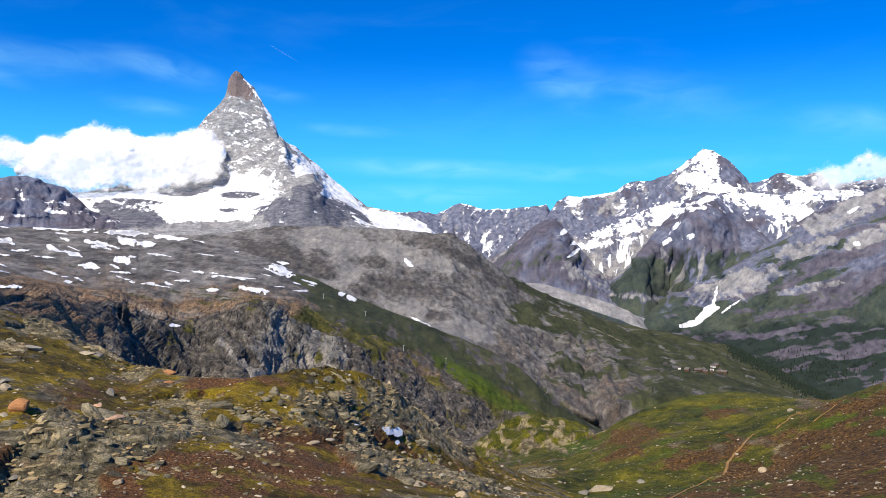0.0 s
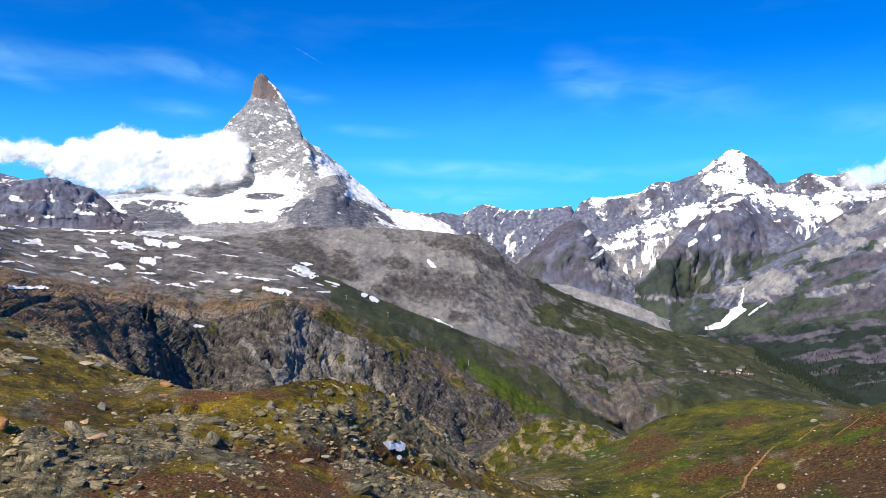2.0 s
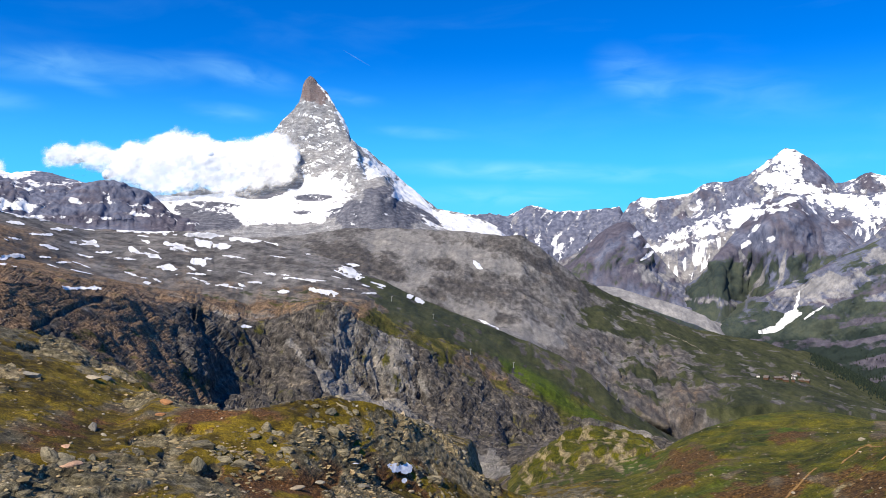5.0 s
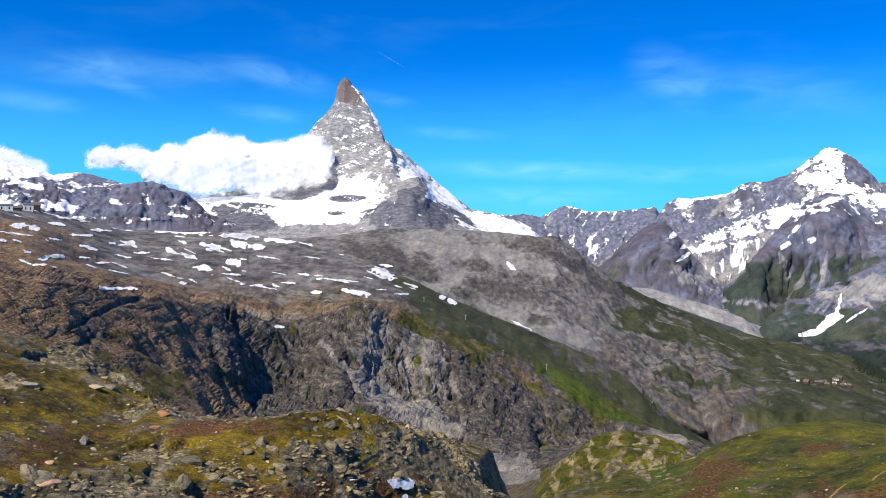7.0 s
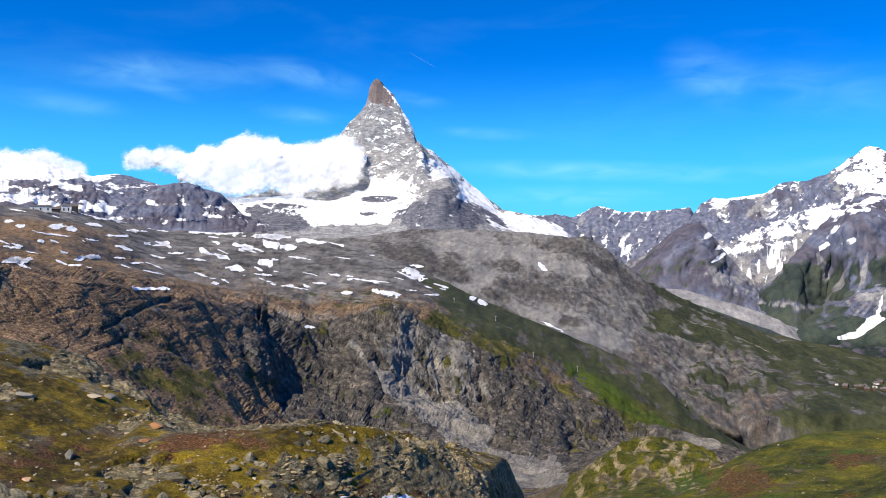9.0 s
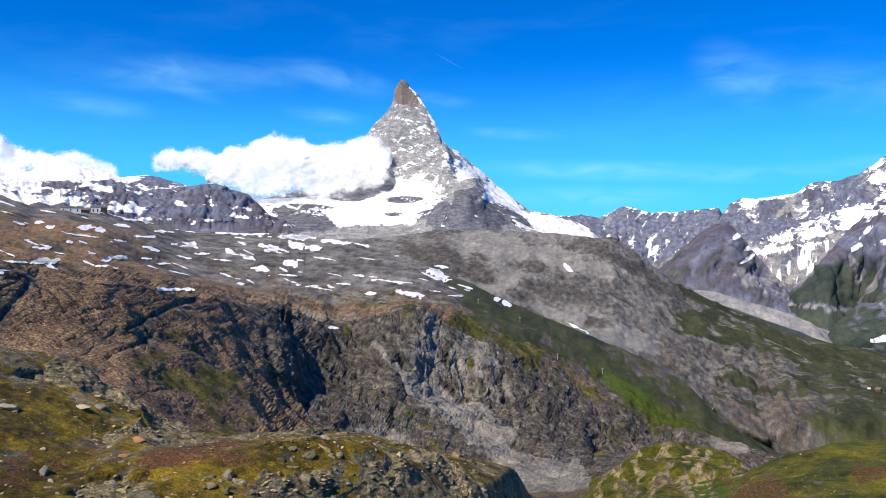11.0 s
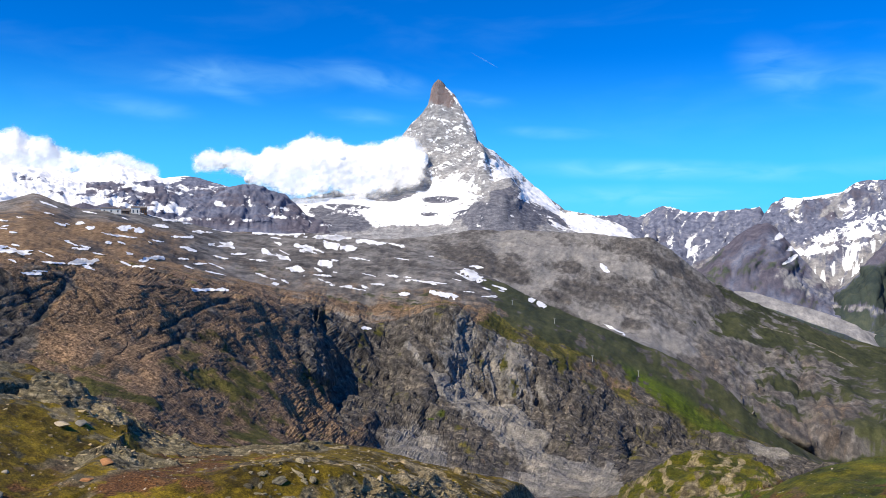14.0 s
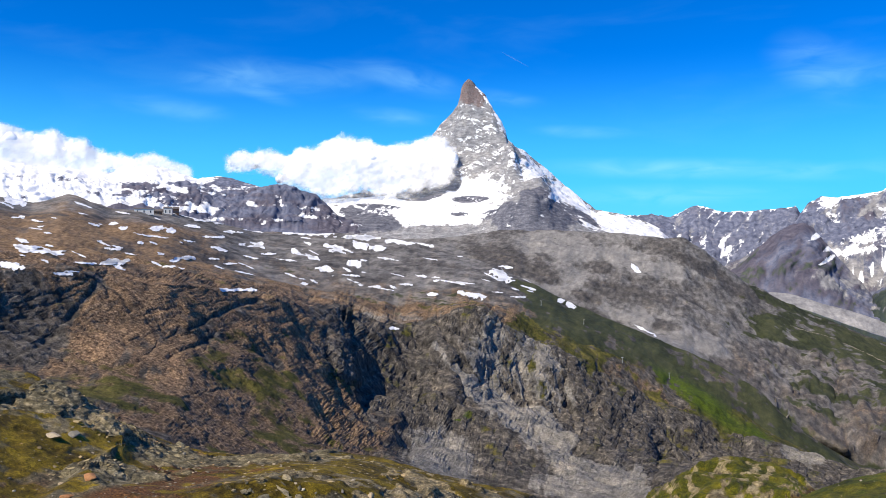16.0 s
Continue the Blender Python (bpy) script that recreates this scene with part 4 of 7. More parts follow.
PATCHES += [
    (-27.10, -0.82, 0.38, 0.19, -20), (-27.62, -1.92, 0.72, 0.28, 5), (-30.77, -2.48, 0.43, 0.15, 0), (-33.55, -2.23, 0.38, 0.15, -15), (-32.40, -3.40, 1.28, 0.13, 8),
    (-30.15, -3.29, 1.36, 0.13, -3), (-27.51, -2.96, 0.21, 0.23, 20), (-26.16, -3.08, 0.30, 0.13, 0), (-22.26, -3.37, 0.26, 0.21, -30), (-34.13, 1.68, 2.77, 0.19, -12), (-29.48, 1.18, 3.62, 0.17, -2), (-25.85, 1.03, 1.28, 0.17, 3),
    (-25.78, -1.24, 0.43, 0.17, -10), (-26.59, -0.24, 1.28, 0.21, -14), (-24.58, -1.30, 0.60, 0.43, -25), (-22.99, -1.65, 0.60, 0.23, -5), (-24.89, -2.02, 0.77, 0.19, -5),
]
PATCHES += [
    (-24.58, -0.42, 0.94, 0.15, -8), (-22.36, 0.22, 1.19, 0.17, -2), (-22.52, -0.35, 0.77, 0.23, -14), (-26.15, 0.55, 1.92, 0.19, -2), (-16.08, -0.32, 1.02, 0.26, -4),
    (-17.10, -1.14, 0.98, 0.19, -4), (-14.22, -2.06, 0.98, 0.26, -14), (-11.92, -2.58, 0.98, 0.23, -22), (-13.14, -2.24, 0.64, 0.13, -22), (-10.49, -3.05, 0.51, 0.13, -25), (-15.98, -3.68, 0.64, 0.17, -3), (-13.79, -3.92, 1.06, 0.21, -12),
    (-16.84, -3.86, 0.34, 0.13, 0), (-19.86, -1.76, 1.28, 0.17, -14),
]
PATCHES += [
    (-21.46, -0.51, 0.98, 0.19, -4), (-19.77, -0.04, 1.40, 0.19, -2), (-18.64, -0.72, 0.85, 0.17, -10), (-22.73, 0.28, 1.40, 0.17, 0), (-18.25, -0.36, 0.85, 0.13, -6), (-29.54, -3.29, 1.28, 0.11, 0),
    (-6.95, -4.60, 0.38, 0.19, -20), (-7.58, -4.30, 0.30, 0.13, -20), (-2.81, -5.77, 0.38, 0.15, -10), (-2.64, -2.00, 0.55, 0.17, -45), (-19.62, -6.32, 0.30, 0.13, -5),
    (0.26, -7.25, 0.85, 0.11, -25), (-1.88, -6.32, 0.85, 0.09, -25),
]
PATCHES += [
    (-44.15, -1.24, 0.94, 0.21, -12), (-41.13, -1.84, 0.64, 0.13, -3), (-43.65, -0.19, 0.68, 0.17, -3), (-42.46, -0.46, 1.28, 0.13, -2), (-41.11, -0.88, 1.40, 0.17, -8), (-38.59, -1.18, 1.06, 0.15, 0),
    (-39.85, 0.87, 1.15, 0.17, -14), (-40.88, 0.59, 0.94, 0.30, -20), (-43.59, 2.21, 2.21, 0.19, -6), (-45.25, 2.62, 0.77, 0.23, -20), (-45.57, 1.77, 0.51, 0.26, 0),
    (-3.80, -14.68, 0.72, 0.32, -14), (-3.59, -15.44, 0.21, 0.17, 0), (-6.13, -14.07, 0.64, 0.09, 6), (-40.34, 1.55, 0.43, 0.17, 0), (-41.31, 1.73, 0.30, 0.13, 0), (-35.54, -0.04, 0.72, 0.15, 0),
]
pr = random.Random(5)
for i in range(240):
    a_ = pr.uniform(-46, -9)
    line_top = np.interp(a_, [-46, -36, -28, -20, -12, -8], [3.0, 1.9, 0.6, 0.0, -1.8, -3.6])
    line_low = np.interp(a_, [-46, -36, -28, -20, -12, -8], [-2.0, -1.6, -2.6, -3.6, -3.9, -4.4])
    s_ = pr.uniform(0, 1) ** 0.8
    PATCHES.append((a_, line_top + (line_low - line_top) * s_, pr.uniform(0.2, 0.9), pr.uniform(0.04, 0.1), pr.uniform(-26, 2)))


def finer(G, k=2):
    """A grid with k times as many rows and columns, by straight lines between its points."""
    for axis in (0, 1):
        n = G.shape[axis]
        s = np.linspace(0, n - 1, (n - 1) * k + 1)
        lo = np.minimum(s.astype(int), n - 2)
        f = (s - lo).reshape((-1, 1) if axis == 0 else (1, -1))
        f = f[..., None] if G.ndim == 3 else f
        G = np.take(G, lo, axis) * (1 - f) + np.take(G, lo + 1, axis) * f
    return G


for spot in PATCHES:
    a, e, wa, we, tilt = spot
    reach = 1.5 * max(wa, we)
    c0, c1 = np.searchsorted(AZ, [a - reach, a + reach])
    rows = (R2[:, c0] > 6.2) & ((R2[:, c0] < 12) | (R2[:, c0] > 13.2)) & (R2[:, c0] < 16) if e > -13.5 else (R2[:, c0] > 1) & (R2[:, c0] < 4)
    rough_cover = oval(A2[:, c0:c1], E2[:, c0:c1], [(a, e, wa * 1.3, we * 1.3 + 0.1, tilt)]).max(axis=1) * rows
    hit = np.nonzero(rough_cover > 0.3)[0]
    if len(hit) < 2 or c1 - c0 < 3:
        continue
    r0, r1 = max(hit[0] - 1, 0), hit[-1] + 2
    W, NW = finer(V[r0:r1, c0:c1], 3), finer(N[r0:r1, c0:c1], 3)
    r_ = np.hypot(W[..., 0], W[..., 1])
    cover = oval(finer(A2[r0:r1, c0:c1], 3), finer(E2[r0:r1, c0:c1], 3), [spot]) + 0.42 * fbm(W / (0.006 * r_[..., None] + 0.1) * np.array([1, 1, 1.5]), 3, 61)
    if e < -13.5:
        inner = cover > 0.5
        if inner.sum() > 4:
            fit = np.linalg.lstsq(np.c_[W[inner][:, :2], np.ones(inner.sum())], W[inner][:, 2], rcond=None)[0]
            W[..., 2] = 0.3 * W[..., 2] + 0.7 * (W[..., 0] * fit[0] + W[..., 1] * fit[1] + fit[2]) + 0.3
    ob = sheet("snow_patch", W, cover > 0.5, snow_white, NW * np.sign(NW[..., 2:3]) * (0.5 if e > -13.5 else 0.1), start=cover)
    if ob:
        tagged(ob, "old white snow patch lying on grey scree", "snow patch", "snow patches on the high ground")


# ---- mountains ----
FORMS = []


def pieces(mask, least, most):
    """The largest parts of a mask of faces that hang together."""
    left = set(zip(*(v.tolist() for v in np.nonzero(mask))))
    found = []
    while left:
        stack, group = [left.pop()], []
        while stack:
            i, j = stack.pop()
            group.append((i, j))
            for q in ((i + 1, j), (i - 1, j), (i, j + 1), (i, j - 1)):
                if q in left:
                    left.discard(q)
                    stack.append(q)
        if len(group) >= least:
            found.append(group)
    return sorted(found, key=len, reverse=True)[:most]


def mountain(name, guides, counts, a0, a1, material, paint, rough=1.0, label="", step=0.08, seed=3, top=0.04, ridge=0.7, stretch=(1, 1, 1), strength=0.2, rib=0.0, lean=0.0, grain=1.1, creases=(), core_at=0.74):
    azs = np.arange(a0, a1, step)
    V, row = loft(guides, counts, azs, blur=0)
    A, R = np.broadcast_to(azs, V.shape[:2]), np.broadcast_to(row[:, None], V.shape[:2])
    d_ = np.hypot(V[..., 0], V[..., 1])
    e_ = np.degrees(np.arctan2(V[..., 2] - EYE, d_))
    fade = (1 - 0.75 * smooth(R, len(guides) - 3.0, len(guides) - 2.05)) * smooth(R, 0.3, 1.0)
    relief = creased(A, e_, creases)
    if rib:
        relief = relief + rib * ribs(A, e_, seed + 300, lean, grain)
    V = V + normals(V) * (radians(1) * d_ * relief * fade)[..., None]
    V = craggy(V, rough * (1 - 0.6 * smooth(R, len(guides) - 3.2, len(guides) - 2.2)), seed=seed, top=top, ridge=ridge, stretch=stretch, strength=strength)
    FORMS.append((azs, V))
    N = normals(V)
    E = np.degrees(np.arctan2(V[..., 2] - EYE, np.hypot(V[..., 0], V[..., 1])))
    lay = paint(V, A, R, E, np.abs(N[..., 2]), N)
    core = lay["snow"] > core_at
    hub = tagged(new(name), label, "mountain", "mountains round the valley")
    grid_object("rock_face", V, material, lay, hub)
    faces = core[:-1, :-1] & core[1:, :-1] & core[:-1, 1:] & core[1:, 1:]
    for group in pieces(faces, 14, 24):
        pick = np.zeros(core.shape, bool)
        for i, j in group:
            pick[i:i + 2, j:j + 2] = True
        field = sheet("snow_field", V, pick, snow_white, N * np.sign(N[..., 2:3]) * 0.8, hub)
        if field:
            tagged(field, "bright white snow and glacier ice")
    return hub


PEAK = [
    [(-28.3, 3136, -50.9), (-23.5, 3136, -45.0), (-19.8, 3108, -45.9), (-13.9, 3080, -33.9), (-9.4, 3024, -7.2), (-6.1, 3080, 1.4), (-3.6, 3248, 0.7), (0.3, 3584, -43.1)],
    [(-28.3, 3472, 51.4), (-23.4, 3472, 62.4), (-19.8, 3472, 71.0), (-15.9, 3444, 81.6), (-14.3, 3388, 93.2), (-12.7, 3304, 139.6), (-11.3, 3248, 180.6), (-10.1, 3248, 195.5), (-8.8, 3276, 149.7), (-7.4, 3304, 93.1), (-6.1, 3304, 51.8), (-3.6, 3416, 33.0), (-1.0, 3584, 15.5), (0.3, 3640, -44.0)],
    [(-28.3, 3696, 82.9), (-23.4, 3696, 100.9), (-19.8, 3724, 140.3), (-15.9, 3724, 180.2), (-13.9, 3640, 188.5), (-12.3, 3556, 198.4), (-10.7, 3472, 210.3), (-9.4, 3500, 184.5), (-7.8, 3528, 129.6), (-5.7, 3584, 79.0), (-3.6, 3640, 58.7), (-1.0, 3780, 32.4), (0.3, 3836, -41.3)],
    [(-28.3, 3920, 158.9), (-22.9, 3920, 205.7), (-19.8, 3948, 216.8), (-16.7, 3948, 256.9), (-14.7, 3948, 315.9), (-13.1, 3864, 266.9), (-11.9, 3752, 222.6), (-10.7, 3640, 241.0), (-9.4, 3752, 238.0), (-7.8, 3920, 191.5), (-5.7, 4004, 122.3), (-3.6, 4088, 100.7), (-1.0, 4144, 46.7), (0.3, 4200, -40.2)],
    [(-28.3, 4060, 182.7), (-22.9, 4060, 254.2), (-19.8, 4088, 261.1), (-17.8, 4200, 395.3), (-16.3, 4144, 475.8), (-14.3, 4088, 473.8), (-12.7, 4004, 461.6), (-11.8, 3948, 474.1), (-10.7, 4088, 406.0), (-8.6, 4200, 296.3), (-6.1, 4256, 154.2), (-3.6, 4284, 133.4), (-1.0, 4340, 54.7), (0.3, 4368, -35.8)],
    [(-28.3, 4116, 187.7), (-25.2, 4116, 217.3), (-23.8, 4116, 233.6), (-23.0, 4116, 274.3), (-22.5, 4116, 263.8), (-21.6, 4116, 222.9), (-18.6, 4200, 299.2), (-18.0, 4256, 561.8), (-17.8, 4256, 595.5), (-17.1, 4228, 659.6), (-16.3, 4228, 715.9), (-15.9, 4200, 751.7), (-15.7, 4200, 812.0), (-15.6, 4200, 848.4), (-15.4, 4200, 873.1), (-15.2, 4172, 886.0), (-15.0, 4172, 877.9), (-14.6, 4172, 843.7), (-14.0, 4172, 801.0), (-13.4, 4144, 723.3), (-12.8, 4144, 656.5), (-12.4, 4144, 600.6), (-12.3, 4116, 552.3), (-11.7, 4116, 511.7), (-11.1, 4144, 495.2), (-9.4, 4200, 403.0), (-7.8, 4256, 303.8), (-6.6, 4284, 230.7), (-5.7, 4312, 181.6), (-3.6, 4340, 151.1), (-2.1, 4368, 113.3), (-0.8, 4368, 61.5), (0.3, 4396, -29.6)],
    [(-29.0, 4704, -211.4), (-12.0, 4704, -211.4), (1.0, 4704, -211.4)],
]


def paint_peak(V, A, R, E, flat, N):
    n = fbm(V / 160.0, 4, 7)
    f = fbm(V / 38.0, 3, 9)
    g = fbm(V / 10.0, 2, 10)
    st2 = fbm((V @ np.array([[0.8, 0, -0.5], [0, 1, 0], [0.5, 0, 0.8]])) / np.array([80.0, 80.0, 8.0]), 3, 11)
    st = fbm((V @ np.array([[0.8, 0, 0.25], [0, 1, 0], [-0.25, 0, 0.95]])) / np.array([90.0, 90.0, 11.0]), 4, 8)
    st3 = fbm((V @ np.array([[0.9, 0, 0.4], [0, 1, 0], [-0.4, 0, 0.9]])) / np.array([46.0, 46.0, 5.0]), 3, 12)
    lines = oval(A, E, [(-14.11, 5.79, 1.79, 0.17, 24), (-14.70, 7.64, 1.70, 0.17, 14), (-13.70, 8.36, 1.45, 0.13, 20), (-14.89, 10.11, 1.45, 0.17, 6), (-15.10, 6.70, 1.70, 0.13, 20), (-15.50, 5.27, 1.45, 0.17, 26), (-13.11, 6.47, 1.28, 0.13, 28), (-14.70, 8.92, 1.28, 0.13, -8)])
    rim = oval(A, E, [(-13.89, 10.63, 1.45, 0.21, -50), (-12.77, 8.79, 1.87, 0.21, -62), (-14.37, 11.20, 0.85, 0.17, -48), (-11.08, 6.52, 1.28, 0.17, -50)])
    face = 0.24 + 0.16 * st + 0.12 * st2 + 0.26 * st3 + 0.2 * g + 0.06 * n + 0.26 * smooth(lines + 0.25 * g, 0.4, 0.75) + 0.45 * smooth(rim + 0.2 * g, 0.4, 0.7) - 0.3 * smooth(E, 9.9, 10.3) * (rim < 0.4)
    fields = oval(A, E, [(-20.14, 2.04, 6.81, 0.94, 0), (-14.64, 3.45, 2.55, 1.28, 0), (-14.72, 1.94, 4.04, 0.77, 4), (-25.20, 1.81, 2.13, 0.85, -20), (-21.99, 2.92, 4.26, 0.55, 0), (-8.19, 3.11, 4.04, 0.94, -40), (-3.99, 1.11, 3.83, 0.64, -12), (-9.44, 4.35, 1.70, 0.85, -48), (-17.08, 3.01, 2.13, 0.64, 0), (-1.02, 0.73, 1.70, 0.34, -10)])
    rocks = oval(A, E, [(-14.92, 3.04, 1.49, 0.28, 2), (-18.62, 3.42, 1.92, 0.55, 4), (-22.89, 3.37, 2.34, 0.28, 6), (-23.44, 1.45, 1.49, 0.94, -20), (-21.63, 1.47, 1.49, 0.85, -25), (-21.80, 2.45, 1.70, 0.21, -4), (-15.71, 1.93, 0.72, 0.19, 0), (-10.06, 1.64, 3.19, 1.49, 0), (-13.12, 1.95, 1.28, 0.34, 10), (-6.94, 1.99, 1.92, 0.26, -32), (-10.06, 3.72, 0.85, 1.28, -45), (-16.29, 4.24, 0.64, 0.64, 30)])
    snow = np.where(R > 2.85, face, 0.1 + 0.2 * f)
    rocks = smooth(rocks + 0.15 * f, 0.4, 0.6)
    low = fields * 1.15 - 0.75 * rocks + 0.3 * f + 0.16 * g + 0.1 * n
    snow = np.maximum(snow - 0.7 * rocks, low)
    snow = np.where(R < 1.0, 0.2 + 0.3 * st + 0.1 * f, snow)
    pale = np.where(R < 2.9, 0.85 * rocks + 0.2 * n * (R > 1.5), 0.05 + 0.15 * n)
    rust = np.maximum(smooth(E + 0.3 * f, 9.7, 10.2) * 0.6, 0.22 * (1 - smooth(E, 1.0, 2.2)) + 0.2 * f)
    return dict(snow=snow, pale=pale, rust=rust, grass=np.zeros_like(A))


mountain("pyramid_mountain", PEAK, [14, 36, 40, 44, 90, 100, 5], -28.5, 0.4, peak_rock, paint_peak, 0.45, "steep grey rock pyramid with snow fields at its foot", step=0.07,
         creases=[(1.0, 0.3, [(-14.76, 11.61), (-13.42, 9.77), (-12.62, 7.79), (-11.89, 6.91), (-10.88, 4.96), (-9.65, 3.10)]), (0.45, -0.3, [(-11.61, 6.51), (-11.08, 4.95), (-10.47, 3.51), (-9.77, 2.81)]), (0.25, -0.25, [(-13.26, 9.58), (-13.10, 8.78), (-12.78, 7.98)]), (0.8, 0.2, [(-15.28, 11.47), (-15.76, 10.07), (-16.08, 7.27), (-16.29, 5.25)]), (0.7, -0.12, [(-13.11, 6.14), (-14.71, 4.88), (-15.90, 4.04)]), (1.2, 0.3, [(-10.26, 3.39), (-10.06, 2.05), (-10.27, 0.80)]), (0.6, 0.15, [(-7.78, 2.07), (-6.10, 1.02)])])

RANGE = [
    [(-49.5, 3136, -7.3), (-43.8, 3136, -10.8), (-38.5, 3136, -13.8), (-32.8, 3136, -27.8), (-28.8, 3136, -29.8), (-22.1, 3136, -44.1)],
    [(-49.6, 3472, 107.1), (-43.8, 3472, 137.7), (-38.9, 3472, 169.2), (-36.6, 3472, 141.6), (-34.7, 3472, 100.7), (-32.0, 3472, 78.5), (-28.8, 3472, 75.7), (-26.3, 3472, 83.0), (-23.8, 3472, 67.3), (-22.2, 3472, 51.5)],
    [(-49.6, 3780, 247.2), (-45.1, 3780, 268.2), (-43.1, 3808, 281.4), (-41.4, 3780, 241.7), (-39.8, 3724, 209.9), (-38.1, 3724, 242.4), (-35.5, 3724, 252.9), (-33.6, 3724, 236.2), (-31.6, 3696, 214.7), (-29.8, 3668, 251.2), (-28.4, 3668, 251.9), (-26.8, 3640, 205.6), (-25.1, 3612, 127.7), (-23.6, 3584, 82.0), (-22.2, 3528, 57.2)],
    [(-49.6, 4144, 385.6), (-47.1, 4144, 380.9), (-45.2, 4144, 359.8), (-43.5, 4144, 356.0), (-42.1, 4116, 343.2), (-40.7, 4116, 335.1), (-39.3, 4088, 360.9), (-37.8, 4088, 377.8), (-36.3, 4060, 344.1), (-34.8, 4032, 312.9), (-33.4, 4004, 326.6), (-31.6, 3976, 297.9), (-30.4, 3920, 266.7), (-29.7, 3808, 273.8), (-28.6, 3808, 277.2), (-27.6, 3780, 248.4), (-26.4, 3752, 225.2), (-25.1, 3696, 141.1), (-23.7, 3640, 91.0), (-22.2, 3584, 60.5)],
    [(-52.0, 4620, -99.4), (-21.0, 4200, -155.4)],
]


def paint_range(V, A, R, E, flat, N):
    n, f = fbm(V / 140.0, 4, 17), fbm(V / 30.0, 4, 18)
    band = fbm(V / np.array([260.0, 260.0, 34.0]), 4, 19)
    rb, st = ribs(A, E, 317), streak(A, E, 0.3, 3.0, 316)
    snow = 0.26 + 0.5 * band + 0.25 * f - 0.12 * rb + 0.15 * st + 0.8 * smooth(R, 2.1, 2.5) * (1 - smooth(A, -36, -33)) - 0.12 * smooth(A, -31, -27)
    snow = snow + 0.7 * oval(A, E, [(-45.16, 3.68, 3.41, 1.49, -16), (-41.76, 3.76, 2.34, 0.64, -28), (-38.16, 4.31, 2.13, 0.34, -20), (-42.78, 2.60, 5.11, 0.55, 0), (-46.46, 4.01, 2.55, 1.28, 0)])
    snow = np.where(R < 1.0, 0.1, snow)
    return dict(snow=snow, pale=0.1 + 0.3 * band, rust=0.5 + 0.3 * n + 0.25 * band, grass=np.zeros_like(A))


mountain("rock_range", RANGE, [8, 56, 50, 5], -51, -21.5, hazed_rock, paint_range, 0.55, "rock range tinted haze-blue with snow bands under cloud", stretch=(1.6, 1.6, 0.5), seed=17, rib=0.16)

SADDLE = [
    [(-4.0, 4088, -50.8), (-0.2, 4088, -87.4), (3.2, 4088, -160.1), (4.9, 4088, -153.7), (9.1, 4200, -156.7)],
    [(-4.0, 4312, 60.7), (-0.2, 4312, 22.4), (3.2, 4256, -72.4), (4.9, 4284, -28.4), (9.1, 4368, 25.6)],
    [(-4.0, 4620, 146.3), (-2.7, 4620, 153.3), (-1.7, 4620, 160.3), (-0.4, 4620, 143.2), (0.5, 4620, 184.3), (1.3, 4620, 211.7), (2.0, 4620, 201.3), (2.8, 4620, 173.8), (4.5, 4620, 173.5), (6.2, 4620, 190.1), (7.7, 4620, 206.5), (7.9, 4620, 165.7), (9.1, 4648, 121.9)],
    [(-5.0, 4872, 12.6), (10.0, 4872, 12.6)],
]


def paint_saddle(V, A, R, E, flat, N):
    n, st = fbm(V / 120.0, 4, 27), streak(A, E, -0.5, 4.5, 28, 0.25)
    rb = ribs(A, E, 327)
    return dict(snow=0.2 + 0.2 * n + 0.4 * st - 0.12 * rb + 0.2 * fbm(V / 12.0, 3, 29) + 0.3 * smooth(R, 1.9, 2.0) + 0.25 * (1 - smooth(E, -0.9, 0.4)), pale=0.3 - 0.2 * rb + 0.2 * st, rust=0.3 + 0.3 * n, grass=np.zeros_like(A))


mountain("saddle_ridge", SADDLE, [24, 70, 5], -4, 9.3, hazed_rock, paint_saddle, 0.9, "distant grey ridge with snow gullies", core_at=0.56, stretch=(1.6, 1.6, 0.6), seed=27, rib=0.14,
         creases=[(0.5, 0.12, [(1.32, 2.43), (0.68, 0.81), (0.26, -0.46)]), (0.4, 0.12, [(4.08, 1.87), (3.23, 0.39), (2.38, -0.89)]), (0.4, -0.12, [(2.81, 1.66), (2.17, 0.39), (2.81, -1.31)])])

